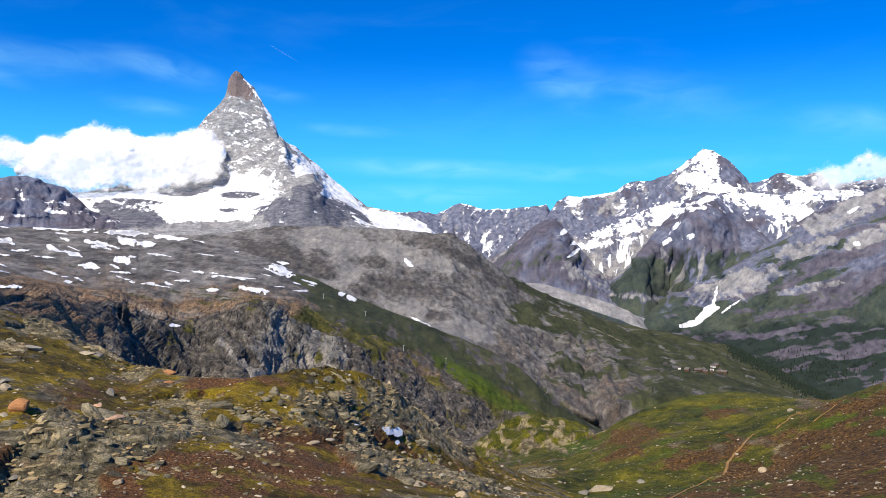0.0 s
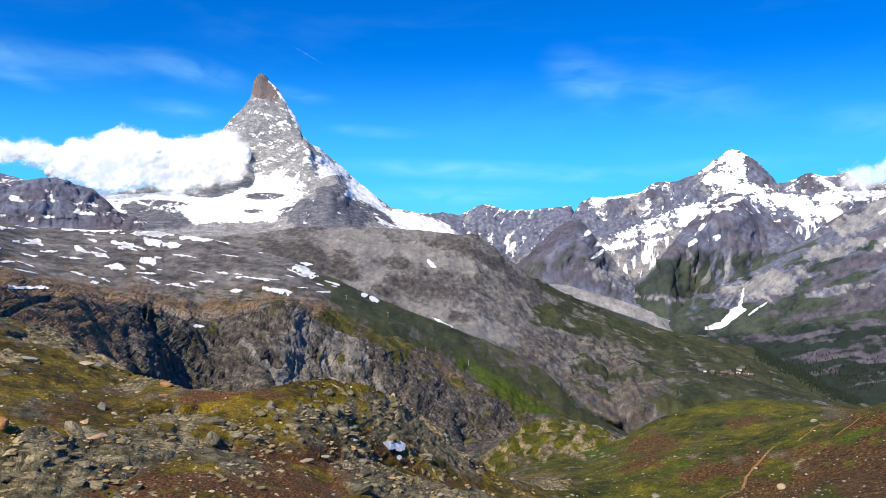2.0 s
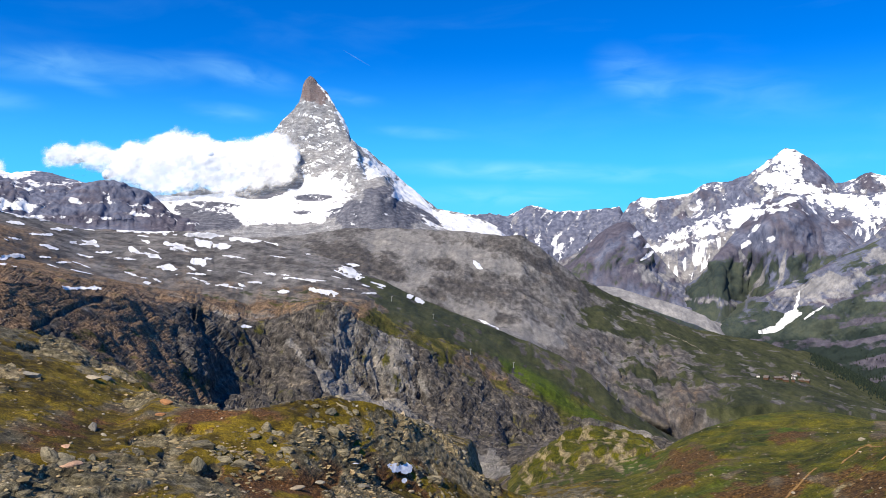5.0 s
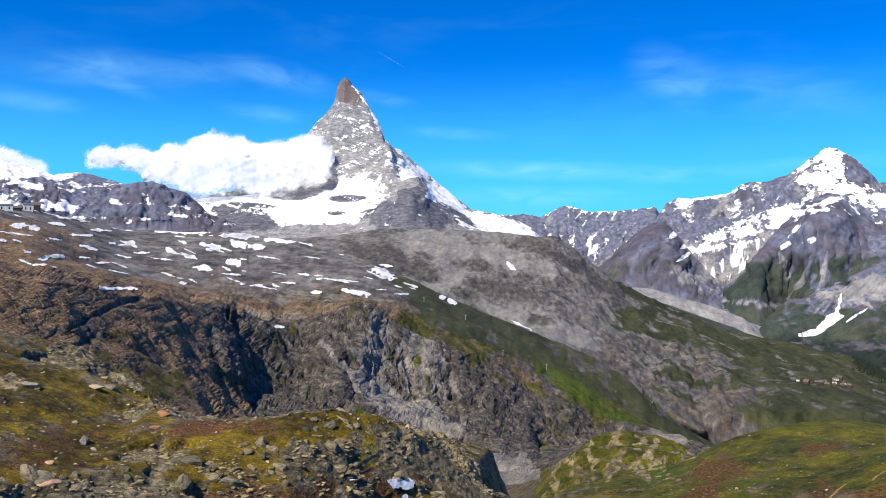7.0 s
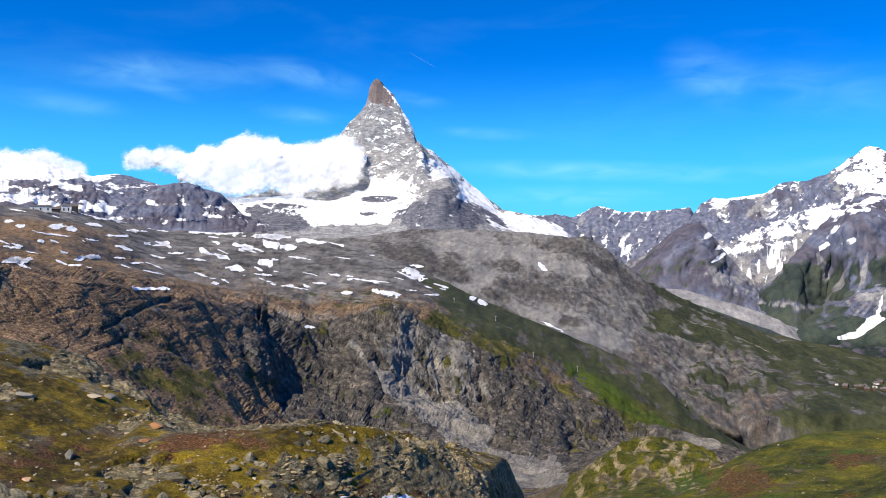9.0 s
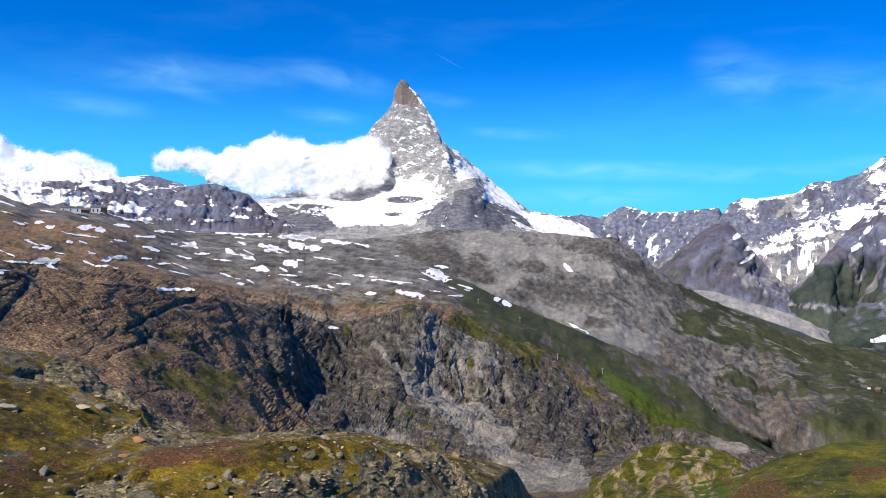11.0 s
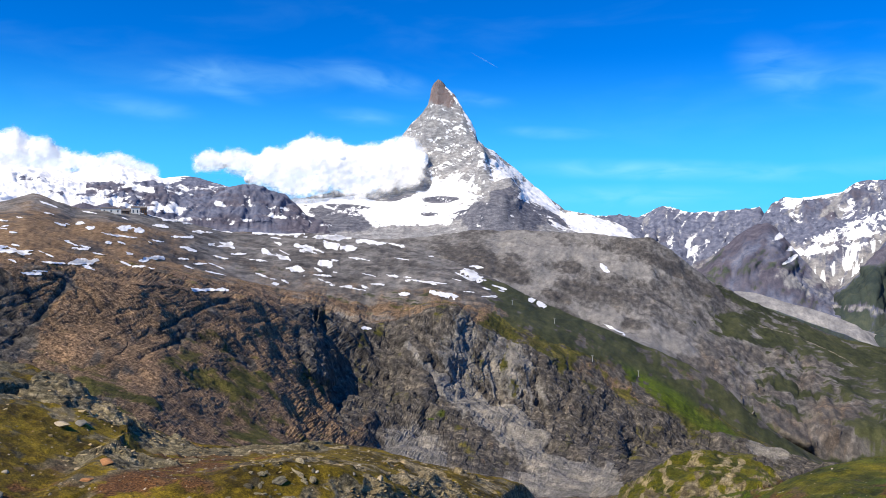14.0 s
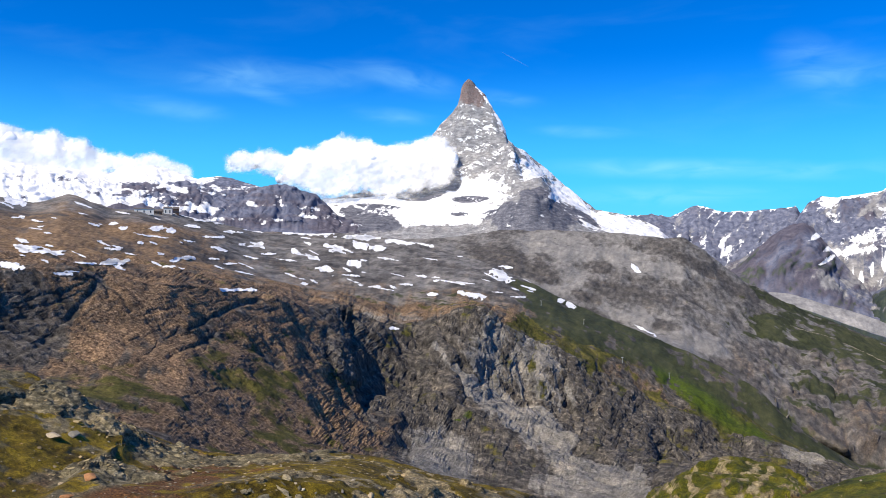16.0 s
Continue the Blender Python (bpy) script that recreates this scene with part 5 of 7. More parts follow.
MASSIF = [
    [(2.8, 3416, -294.3), (9.1, 3416, -290.8), (13.2, 3416, -336.0), (19.1, 3472, -355.8), (22.8, 3584, -259.9), (30.2, 3696, -132.0), (33.1, 3696, -104.6)],
    [(2.8, 3696, -209.5), (7.5, 3752, -72.9), (9.1, 3808, -79.4), (11.2, 3864, -60.4), (13.2, 3920, -18.4), (16.4, 4060, 53.3), (21.0, 4088, 61.0), (24.6, 4088, 65.2), (33.0, 4088, 86.6)],
    [(2.8, 3864, -162.2), (7.4, 3976, 9.9), (9.1, 4088, 45.8), (11.2, 4172, 64.5), (13.2, 4256, 120.5), (15.2, 4284, 181.6), (19.1, 4284, 256.1), (22.8, 4256, 178.8), (26.3, 4312, 219.3), (33.0, 4312, 219.3)],
    [(2.8, 3920, -147.2), (7.4, 4088, 39.9), (8.5, 4256, 150.3), (9.5, 4312, 183.3), (11.6, 4368, 206.6), (13.6, 4396, 247.4), (16.4, 4396, 291.3), (18.9, 4396, 395.3), (21.3, 4396, 268.0), (24.6, 4396, 262.0), (28.0, 4396, 246.1), (33.0, 4396, 256.2)],
    [(2.8, 3976, -137.7), (4.9, 4088, -50.7), (6.8, 4144, 55.6), (7.8, 4256, 116.1), (8.5, 4396, 209.7), (9.3, 4480, 249.0), (10.3, 4480, 238.5), (11.6, 4480, 253.8), (12.8, 4480, 275.4), (13.6, 4480, 316.5), (14.4, 4480, 331.5), (15.2, 4480, 323.9), (16.4, 4480, 360.3), (17.5, 4480, 415.1), (18.5, 4480, 479.0), (18.9, 4480, 499.7), (19.5, 4480, 479.3), (20.4, 4480, 433.2), (20.9, 4480, 397.6), (21.9, 4480, 302.7), (22.6, 4480, 310.4), (23.5, 4480, 338.9), (24.0, 4480, 349.7), (25.3, 4480, 337.4), (26.2, 4480, 355.7), (27.0, 4480, 282.4), (28.0, 4480, 291.6), (29.3, 4480, 305.6), (30.2, 4480, 320.2), (33.0, 4480, 316.5)],
    [(2.0, 4816, -99.4), (18.0, 4872, 68.6), (36.0, 4872, 68.6)],
]


def paint_massif(V, A, R, E, flat, N):
    n, f = fbm(V / 150.0, 5, 37), fbm(V / np.array([26.0, 26.0, 16.0]), 4, 38)
    st, st2 = streak(A, E, 0.5, 3.6, 338, 0.3), streak(A, E, -0.6, 3.0, 341, 0.3)
    ice = oval(A, E, [(14.41, 1.03, 3.41, 0.64, 15), (16.07, 1.68, 1.79, 0.55, 24), (12.60, 0.34, 1.96, 0.38, 4), (11.25, 3.21, 2.64, 0.38, 11), (10.02, 2.76, 1.11, 0.34, 30), (12.81, -0.37, 2.34, 0.30, 8), (10.36, -0.71, 1.87, 0.34, 12), (13.21, -1.16, 1.28, 0.26, 20), (22.43, 2.48, 2.34, 0.51, -9), (24.15, 1.71, 2.04, 0.72, -14)])
    ice = np.maximum(ice, oval(A, E, [(21.69, 2.73, 1.70, 0.34, -10), (23.70, 0.82, 0.85, 0.38, 40), (26.47, 2.74, 2.64, 0.43, 3), (25.19, 3.50, 1.28, 0.21, -32), (19.07, 4.77, 0.85, 0.94, -40), (18.39, 3.99, 1.36, 0.51, -8), (19.76, 3.40, 1.79, 0.43, -4), (18.00, 5.28, 1.36, 0.21, 32), (19.29, 5.88, 0.77, 0.38, -32), (24.59, 0.35, 1.28, 0.34, 20)]))
    fine = fbm(V / np.array([11.0, 11.0, 8.0]), 3, 39)
    ice = smooth(ice + 0.16 * f + 0.12 * st + 0.14 * fine, 0.4, 0.66)
    rb = ribs(A, E, 337, 0.3)
    peak_top = smooth(E, 2.4, 4.0) * (1 - smooth(np.abs(A - 18.9), 2.4, 4.5))
    broken = oval(A, E, [(11.80, -1.29, 3.62, 1.79, 20)])
    snow = 0.08 + 0.2 * smooth(E, -0.6, 3.0) + 0.12 * n + 0.26 * f - 0.16 * rb + 0.2 * st - 0.14 * st2 + 0.22 * fine + 0.5 * ice - 0.06 * peak_top + 0.2 * smooth(broken, 0.3, 0.7) + 0.12 * smooth(R, 3.95, 4.0)
    return dict(snow=snow, pale=0.22 + 0.2 * n - 0.3 * rb + 0.35 * st2 + 0.3 * smooth(broken, 0.3, 0.7), rust=0.36 + 0.3 * n + 0.25 * rb + 0.2 * st, grass=0.05 + 0.3 * n - 0.4 * smooth(E, -1, 1))


mountain("snowy_massif", MASSIF, [10, 44, 50, 40, 60, 5], 2.8, 35, hazed_rock, paint_massif, 0.5, "broad snow-capped massif with a pointed white summit", stretch=(1.5, 1.5, 0.7), top=0.03, seed=37, rib=0.2, lean=0.3,
         creases=[(0.8, 0.3, [(18.87, 6.05), (18.11, 4.80), (16.77, 3.62), (15.20, 2.83)]), (0.7, 0.3, [(19.52, 5.75), (20.57, 4.73), (21.62, 3.71)]), (0.5, -0.2, [(19.07, 5.37), (18.69, 4.18), (19.27, 3.17)]), (0.6, 0.2, [(13.60, 3.68), (12.60, 2.24), (11.17, 1.00)]), (0.6, 0.25, [(23.85, 4.16), (24.92, 3.05), (25.96, 2.26)])])

SPUR = [
    [(2.0, 3080, -275.7), (7.0, 3080, -273.7), (11.2, 3080, -315.4), (14.4, 3080, -344.6)],
    [(2.0, 3276, -196.6), (4.9, 3276, -135.2), (7.0, 3276, -91.1), (9.1, 3304, -130.3), (11.2, 3304, -211.4), (14.4, 3248, -317.2)],
    [(2.0, 3388, -191.1), (3.7, 3388, -140.5), (5.3, 3388, -64.9), (7.0, 3416, -2.3), (8.5, 3444, -2.4), (9.5, 3444, -52.8), (11.2, 3416, -164.1), (14.4, 3304, -313.3)],
    [(2.0, 3472, -191.0), (3.0, 3472, -128.9), (4.1, 3500, -98.8), (5.1, 3528, -42.0), (6.2, 3584, 28.7), (6.8, 3584, 57.7), (7.5, 3612, 79.3), (8.2, 3612, 87.1), (8.8, 3612, 68.5), (9.5, 3584, 10.2), (10.8, 3528, -79.9), (12.0, 3472, -166.5), (13.4, 3388, -271.5), (14.4, 3332, -316.1)],
    [(1.0, 3752, -211.4), (15.0, 3752, -267.4)],
]


def paint_spur(V, A, R, E, flat, N):
    n, f = fbm(V / 130.0, 4, 57), fbm(V / 26.0, 3, 58)
    st, st2 = streak(A, E, 0.9, 2.6, 59), streak(A, E, -0.7, 3.2, 60)
    rb = ribs(A, E, 357, -0.5)
    fan = oval(A, E, [(9.74, -2.76, 1.70, 0.51, -20), (12.00, -2.12, 1.70, 0.60, 25)])
    left = 1 - smooth(A - 0.5 * (E + 1), 6.0, 7.5)
    return dict(snow=0.02 + 0.22 * f + 0.75 * smooth(oval(A, E, [(10.36, -0.25, 1.11, 0.17, 20), (9.11, 0.47, 0.77, 0.17, 30), (11.59, -0.96, 1.02, 0.17, 15), (9.62, -1.21, 0.68, 0.13, 30)]), 0.4, 0.6) + 0.2 * smooth(E, 0.3, 1.6) + 0.2 * st * smooth(A, 6.5, 8.5) + 0.18 * smooth(A, 8.5, 9.5) * smooth(E, -2, -1), pale=0.06 + 0.3 * st + 0.15 * st2 - 0.2 * rb + 0.7 * fan, rust=0.5 + 0.3 * n + 0.2 * rb + 0.15 * left, grass=0.34 + 0.35 * n + 0.2 * st2 + 0.14 * rb - 0.5 * smooth(E, -0.8, 0.6) - 0.6 * fan)


mountain("brown_spur", SPUR, [10, 40, 36, 40, 4], 2.0, 14.3, hazed_rock, paint_spur, 0.4, "brown-grey rocky spur with scree gullies", core_at=0.56, stretch=(1.5, 1.5, 0.7), top=0.03, seed=57, rib=0.14, lean=-0.5,
         creases=[(1.6, 0.5, [(8.28, 0.89), (8.49, -0.88), (9.12, -2.98)]), (0.6, -0.16, [(6.19, -0.46), (5.98, -2.16), (5.56, -3.22)]), (0.5, -0.16, [(10.36, -0.04), (10.77, -1.29), (10.36, -2.97)]), (0.5, 0.14, [(7.03, 0.17), (7.24, -1.31), (7.46, -2.99)])])

HORN = [
    [(11.6, 3136, -343.8), (15.2, 3136, -376.8), (17.2, 3164, -398.9), (19.5, 3220, -339.6), (25.3, 3360, -238.0)],
    [(11.6, 3220, -318.1), (13.2, 3304, -228.8), (14.8, 3304, -155.8), (16.6, 3416, -301.3), (17.8, 3332, -197.2), (20.2, 3416, -113.5), (23.2, 3528, -61.9), (25.3, 3528, -131.8)],
    [(11.6, 3304, -317.1), (13.2, 3444, -189.1), (15.2, 3472, -51.9), (16.8, 3556, -15.0), (17.9, 3472, 47.1), (19.3, 3500, 64.3), (21.0, 3612, 30.3), (23.2, 3640, -19.5), (25.3, 3584, -124.5)],
    [(11.6, 3332, -310.2), (12.6, 3416, -242.5), (13.6, 3528, -163.1), (14.8, 3612, -41.7), (15.8, 3668, 49.5), (16.8, 3724, 121.3), (17.7, 3752, 177.2), (18.4, 3752, 197.7), (18.9, 3780, 214.5), (19.5, 3780, 205.8), (20.4, 3780, 173.2), (21.3, 3780, 101.7), (22.3, 3752, 48.9), (23.2, 3724, -5.0), (24.2, 3696, -59.8), (25.3, 3640, -112.0)],
    [(11.0, 3864, -211.4), (27.0, 3920, -155.4)],
]


def paint_horn(V, A, R, E, flat, N):
    n, f = fbm(V / 130.0, 4, 67), fbm(V / 26.0, 4, 68)
    st, st2 = streak(A, E, 0.6, 2.8, 69, 0.28), streak(A, E, -0.5, 3.0, 70, 0.28)
    rb = ribs(A, E, 367, 0.3)
    specks = oval(A, E, [(17.86, 1.91, 1.11, 0.21, 8), (22.07, 1.34, 0.85, 0.26, -50), (22.80, 0.55, 0.68, 0.34, -45), (16.78, 0.17, 1.11, 0.17, 45), (18.14, 0.04, 0.85, 0.17, 20), (19.16, 2.69, 0.85, 0.21, 20), (13.70, -0.53, 1.11, 0.17, 30), (20.96, 2.27, 1.28, 0.17, -40)])
    snow = 0.05 + 0.3 * f + 0.12 * n + 0.26 * st - 0.2 * rb + 0.26 * smooth(E, 0.0, 2.6) - 0.4 * (1 - smooth(E, -1.4, -0.2)) + 0.45 * smooth(specks + 0.2 * f, 0.35, 0.65)
    fan = oval(A, E, [(16.32, -2.08, 0.30, 1.28, 20), (17.19, -2.88, 0.21, 1.45, -25), (18.72, -2.05, 0.17, 1.28, -12), (13.82, -2.10, 0.26, 1.53, -40), (14.03, -4.37, 1.87, 0.21, -4)])
    return dict(snow=snow, pale=0.04 + 0.25 * st2 - 0.26 * rb + 0.8 * smooth(fan + 0.2 * f, 0.35, 0.65), rust=0.46 + 0.3 * n + 0.25 * rb, grass=0.66 * (1 - smooth(E + 0.7 * n, -2.0, -0.2)) + 0.2 * n + 0.18 * rb - 0.25 * st2 - 0.5 * fan)


mountain("front_horn", HORN, [10, 44, 40, 44, 4], 11.6, 25.4, hazed_rock, paint_horn, 0.45, "dark peak tinted haze-blue, dusted with snow above green slopes", stretch=(1.5, 1.5, 0.7), top=0.03, seed=67, rib=0.16, lean=0.3,
         creases=[(1.5, 0.55, [(19.53, 2.97), (18.52, 1.37), (16.39, -0.45), (14.02, -2.31), (12.82, -3.36)]), (1.0, 0.3, [(19.53, 2.97), (20.03, 0.76), (19.78, -1.24), (18.35, -3.67)]), (0.8, -0.3, [(18.33, 0.37), (17.37, -1.26), (17.19, -3.29)]), (0.8, 0.25, [(20.96, 1.95), (22.08, 0.36), (22.45, -0.82)]), (0.6, -0.25, [(20.59, 1.16), (20.98, -0.83), (20.24, -2.03)]), (0.5, -0.2, [(16.00, -0.86), (15.22, -2.50), (15.62, -4.13)])])

FLANK = [
    [(14.4, 3024, -447.3), (19.1, 3052, -483.3), (24.7, 3052, -580.5), (28.1, 3024, -605.8), (33.8, 2968, -614.8)],
    [(14.4, 3080, -366.8), (17.2, 3108, -342.9), (21.0, 3136, -351.1), (24.6, 3136, -396.8), (28.1, 3108, -442.7), (33.7, 3080, -408.9)],
    [(14.4, 3108, -338.9), (17.2, 3192, -279.8), (21.0, 3220, -239.9), (24.6, 3248, -222.2), (28.0, 3248, -206.8), (33.7, 3248, -150.0)],
    [(14.4, 3136, -333.0), (16.8, 3206, -256.6), (19.1, 3276, -178.2), (22.1, 3332, -85.9), (24.6, 3360, -50.8), (28.0, 3360, -15.9), (33.6, 3360, 41.8)],
    [(14.4, 3150, -330.0), (16.4, 3220, -265.2), (18.3, 3290, -189.2), (21.0, 3360, -106.1), (22.8, 3416, -36.4), (23.9, 3444, 10.4), (24.9, 3472, 66.5), (26.0, 3500, 113.2), (27.3, 3528, 150.0), (29.0, 3556, 181.3), (30.2, 3584, 210.4), (33.6, 3640, 289.3)],
    [(14.0, 3780, -211.4), (25.0, 4200, -99.4), (37.0, 4200, 12.6)],
]


def paint_flank(V, A, R, E, flat, N):
    n, f = fbm(V / 130.0, 5, 47), fbm(V / 30.0, 4, 48)
    dip = E - (0.2 + 0.16 * smooth(E, -5, -1)) * (A - 20) + 0.25 * fbm(np.stack([A * 0.5, E * 0.5, 0 * A], -1), 3, 46)
    band = fbm(np.stack([dip * 2.3, A * 0.25, 0 * A], -1), 5, 49)
    st = streak(A, E, 1.2, 2.4, 345, 0.2)
    snow = 0.06 + 0.25 * f + 0.55 * smooth(oval(A, E, [(18.93, -5.66, 1.28, 0.21, 34), (18.05, -6.21, 0.94, 0.26, 20), (19.65, -4.44, 0.13, 0.94, -12), (20.63, -5.01, 1.11, 0.09, 38), (19.12, -5.34, 0.77, 0.26, 40), (28.33, 1.76, 0.51, 0.13, 30), (28.51, -0.48, 0.26, 0.17, 0), (24.86, 0.74, 0.34, 0.13, 0)]) + 0.15 * f, 0.4, 0.6)
    rb = ribs(A, E, 347, -0.9, 0.8)
    light = oval(A, E, [(20.99, -3.41, 3.19, 1.11, 18), (19.12, -4.06, 1.70, 0.94, 30), (22.46, -2.79, 1.70, 0.60, 10), (25.31, -3.61, 2.13, 0.34, 12), (25.81, -0.80, 1.87, 0.51, 22), (29.32, -0.03, 1.96, 0.55, 24), (27.33, 1.29, 2.98, 0.77, 22), (28.97, 2.57, 2.55, 0.85, 18), (24.59, -0.81, 1.11, 0.34, 30), (26.35, -3.28, 1.45, 0.26, 8)])
    light = smooth(light + 0.2 * f + 0.15 * st, 0.4, 0.75)
    low = 1 - smooth(E - 0.2 * (A - 20), -5.6, -3.0)
    return dict(snow=snow, pale=0.0 + 0.78 * light + 0.25 * band + 0.2 * st - 0.16 * rb - 0.25 * low, rust=0.42 + 0.5 * band + 0.2 * rb + 0.15 * low, lush=1.1 * (1 - smooth(E - 0.1 * (A - 20) + 0.5 * n, -7.6, -5.4)) + 0.2 * st, grass=0.32 + 0.4 * low + 0.3 * n - 0.55 * band + 0.12 * st - 0.1 * rb - 0.6 * light)


mountain("layered_flank", FLANK, [44, 60, 60, 50, 5], 14.4, 36, hazed_rock, paint_flank, 0.45, "grey layered mountain flank with scree and dark woods", top=0.03, seed=47, rib=0.13, lean=-0.9, grain=0.8,
         creases=[(0.6, -0.22, [(20.06, -3.03), (19.57, -4.64), (17.59, -6.51)]), (0.8, 0.25, [(24.93, 0.93), (23.17, -1.21), (22.46, -3.18), (21.01, -5.59)]), (0.7, -0.22, [(25.98, 0.73), (24.95, -1.19), (24.08, -3.53), (22.12, -6.33)]), (0.9, 0.3, [(29.94, 3.28), (28.00, 1.47), (27.01, -0.41), (26.00, -2.71), (24.63, -5.44)]), (0.7, -0.22, [(28.99, 0.71), (28.35, -1.16), (27.37, -3.81), (26.03, -6.90)]), (0.7, 0.22, [(30.14, -1.87), (29.03, -4.50), (28.07, -7.52)])])

MORAINE = [
    [(6.0, 3024, -235.5), (9.1, 3024, -304.9), (11.2, 3024, -342.6), (13.2, 3024, -361.9), (15.6, 3024, -379.6)],
    [(6.0, 3052, -188.1), (9.1, 3052, -238.2), (11.2, 3052, -276.8), (12.8, 3052, -303.8), (14.0, 3052, -330.9), (15.0, 3052, -358.0), (15.6, 3052, -376.6)],
    [(6.0, 3108, -175.7), (7.5, 3108, -179.7), (9.1, 3108, -204.0), (11.2, 3108, -234.4), (12.8, 3108, -260.0), (13.8, 3108, -285.8), (14.6, 3108, -320.6), (15.2, 3108, -355.5), (15.6, 3080, -378.0)],
    [(6.0, 3164, -204.8), (9.1, 3164, -245.1), (11.2, 3164, -278.1), (13.2, 3164, -287.4), (15.6, 3136, -326.5)],
]


def paint_moraine(V, A, R, E, flat, N):
    return dict(snow=np.zeros_like(A), pale=np.where(R > 0.95, 0.95, 0.3), rust=np.zeros_like(A), grass=np.where(R > 0.95, 0.05, 0.6))


bank = mountain("moraine_bank", MORAINE, [10, 30, 10], 6.2, 15.6, hazed_rock, paint_moraine, 0.3, "long pale gravel moraine bank in the valley")
tagged(bank, category="moraine")


# ---- things on the ground ----
FORMS.insert(0, (AZ, V))


def sight(a, e):
    """Where the line at a bearing and height angle from the start of the path meets the land."""
    best = None
    for azs, grid in FORMS:
        c = int(np.searchsorted(azs, a))
        if c < 1 or c >= len(azs):
            continue
        col = grid[:, c] + (grid[:, c - 1] - grid[:, c]) * ((azs[c] - a) / (azs[c] - azs[c - 1]))
        far = np.hypot(col[:, 0], col[:, 1])
        over = np.nonzero((np.degrees(np.arctan2(col[:, 2] - EYE, far)) >= e) & (far > 20))[0]
        if len(over) and (best is None or far[over[0]] < math.hypot(best.x, best.y)):
            best = Vector(col[over[0]])
    return best, None


NEAR_ROWS = int(np.argmax(ROW >= 6.0))


def plumb(x, y):
    """The ground under or over a place on the slopes near by."""
    a, r = math.degrees(math.atan2(x, y)), math.hypot(x, y)
    c = int(np.searchsorted(AZ, a))
    col = V[:(NEAR_ROWS if r < 200 else len(ROW)), min(c, len(AZ) - 1)]
    return Vector((x, y, float(np.interp(r, np.hypot(col[:, 0], col[:, 1]), col[:, 2]))))


def part(name, bm, material, parent=None, label=""):
    me = bpy.data.meshes.new(name)
    bm.to_mesh(me)
    bm.free()
    me.materials.append(material)
    ob = new(name, me)
    ob.parent = parent
    if label:
        ob["label"] = label
    return ob


def box(bm, x0, x1, y0, y1, z0, z1):
    m = Matrix.LocRotScale(((x0 + x1) / 2, (y0 + y1) / 2, (z0 + z1) / 2), None, (x1 - x0, y1 - y0, z1 - z0))
    bmesh.ops.create_cube(bm, size=1, matrix=m)
    return bm


# stones
def stone_material(name, dark, light, warm):
    m, n, l, b = mat(name, 0.9)
    info = n.new("ShaderNodeObjectInfo")
    base = ramp(n, l, info.outputs["Random"], [(0.0, dark), (0.45, light), (0.8, warm), (1.0, light)])
    col = mix(n, l, 0.7, base, ramp(n, l, noise_node(n, l, 5, 7, 0.7), [(0.3, (0.35, 0.35, 0.33)), (0.5, (0.9, 0.9, 0.88)), (0.7, (1.35, 1.32, 1.25))]), "MULTIPLY")
    l.new(col, b.inputs["Base Color"])
    bp = n.new("ShaderNodeBump")
    bp.inputs["Strength"].default_value, bp.inputs["Distance"].default_value = 0.7, 0.08
    l.new(noise_node(n, l, 9, 6, 0.65), bp.inputs["Height"])
    l.new(bp.outputs[0], b.inputs["Normal"])
    return m


stone_mat = stone_material("stone", (0.17, 0.16, 0.14), (0.34, 0.31, 0.25), (0.4, 0.31, 0.2))
rust_stone = stone_material("rust_stone", (0.3, 0.13, 0.05), (0.36, 0.17, 0.07), (0.4, 0.2, 0.09))
pink_stone = stone_material("pink_stone", (0.52, 0.33, 0.22), (0.56, 0.36, 0.25), (0.5, 0.3, 0.2))


def stone_shape(seed, squash=0.6, detail=2):
    """A broken block: a ball cut by random planes, then roughened."""
    rng = random.Random(seed)
    bm = bmesh.new()
    bmesh.ops.create_icosphere(bm, subdivisions=detail, radius=1)
    cuts = []
    for _ in range(9):
        v = Vector((rng.uniform(-1, 1), rng.uniform(-1, 1), rng.uniform(-0.8, 1))).normalized()
        cuts.append((v, rng.uniform(0.5, 0.85)))
    for v in bm.verts:
        for d, lim in cuts:
            over = v.co.dot(d) - lim
            if over > 0:
                v.co -= d * over
        v.co *= 1 + 0.06 * noise.noise(v.co * 3 + Vector((seed, 0, 0)))
        v.co.z *= squash
        v.co.x *= rng.uniform(0.98, 1.02) * 1.25
    return bm


SHAPES = []
for s in range(8):
    me = bpy.data.meshes.new("stone")
    bm = stone_shape(s + 1, (0.45, 0.6, 0.75, 0.5)[s % 4])
    bm.to_mesh(me)
    bm.free()
    me.materials.append(stone_mat)
    SHAPES.append(me)
rng = random.Random(11)


def put_stone(place, size, name="stone", mesh=None, tilt=0.25):
    ob = new(name, mesh or rng.choice(SHAPES))
    ob.matrix_world = Matrix.LocRotScale(place + Vector((0, 0, size * 0.12)), Euler((rng.uniform(-tilt, tilt), rng.uniform(-tilt, tilt), rng.uniform(0, 6.28))), Vector((size * rng.uniform(0.8, 1.25), size * rng.uniform(0.7, 1.1), size * rng.uniform(0.7, 1.1))))
    return ob


def tinted(material, seed, squash):
    me = bpy.data.meshes.new("boulder")
    bm = stone_shape(seed, squash, 3)
    bm.to_mesh(me)
    bm.free()
    me.materials.append(material)
    return me


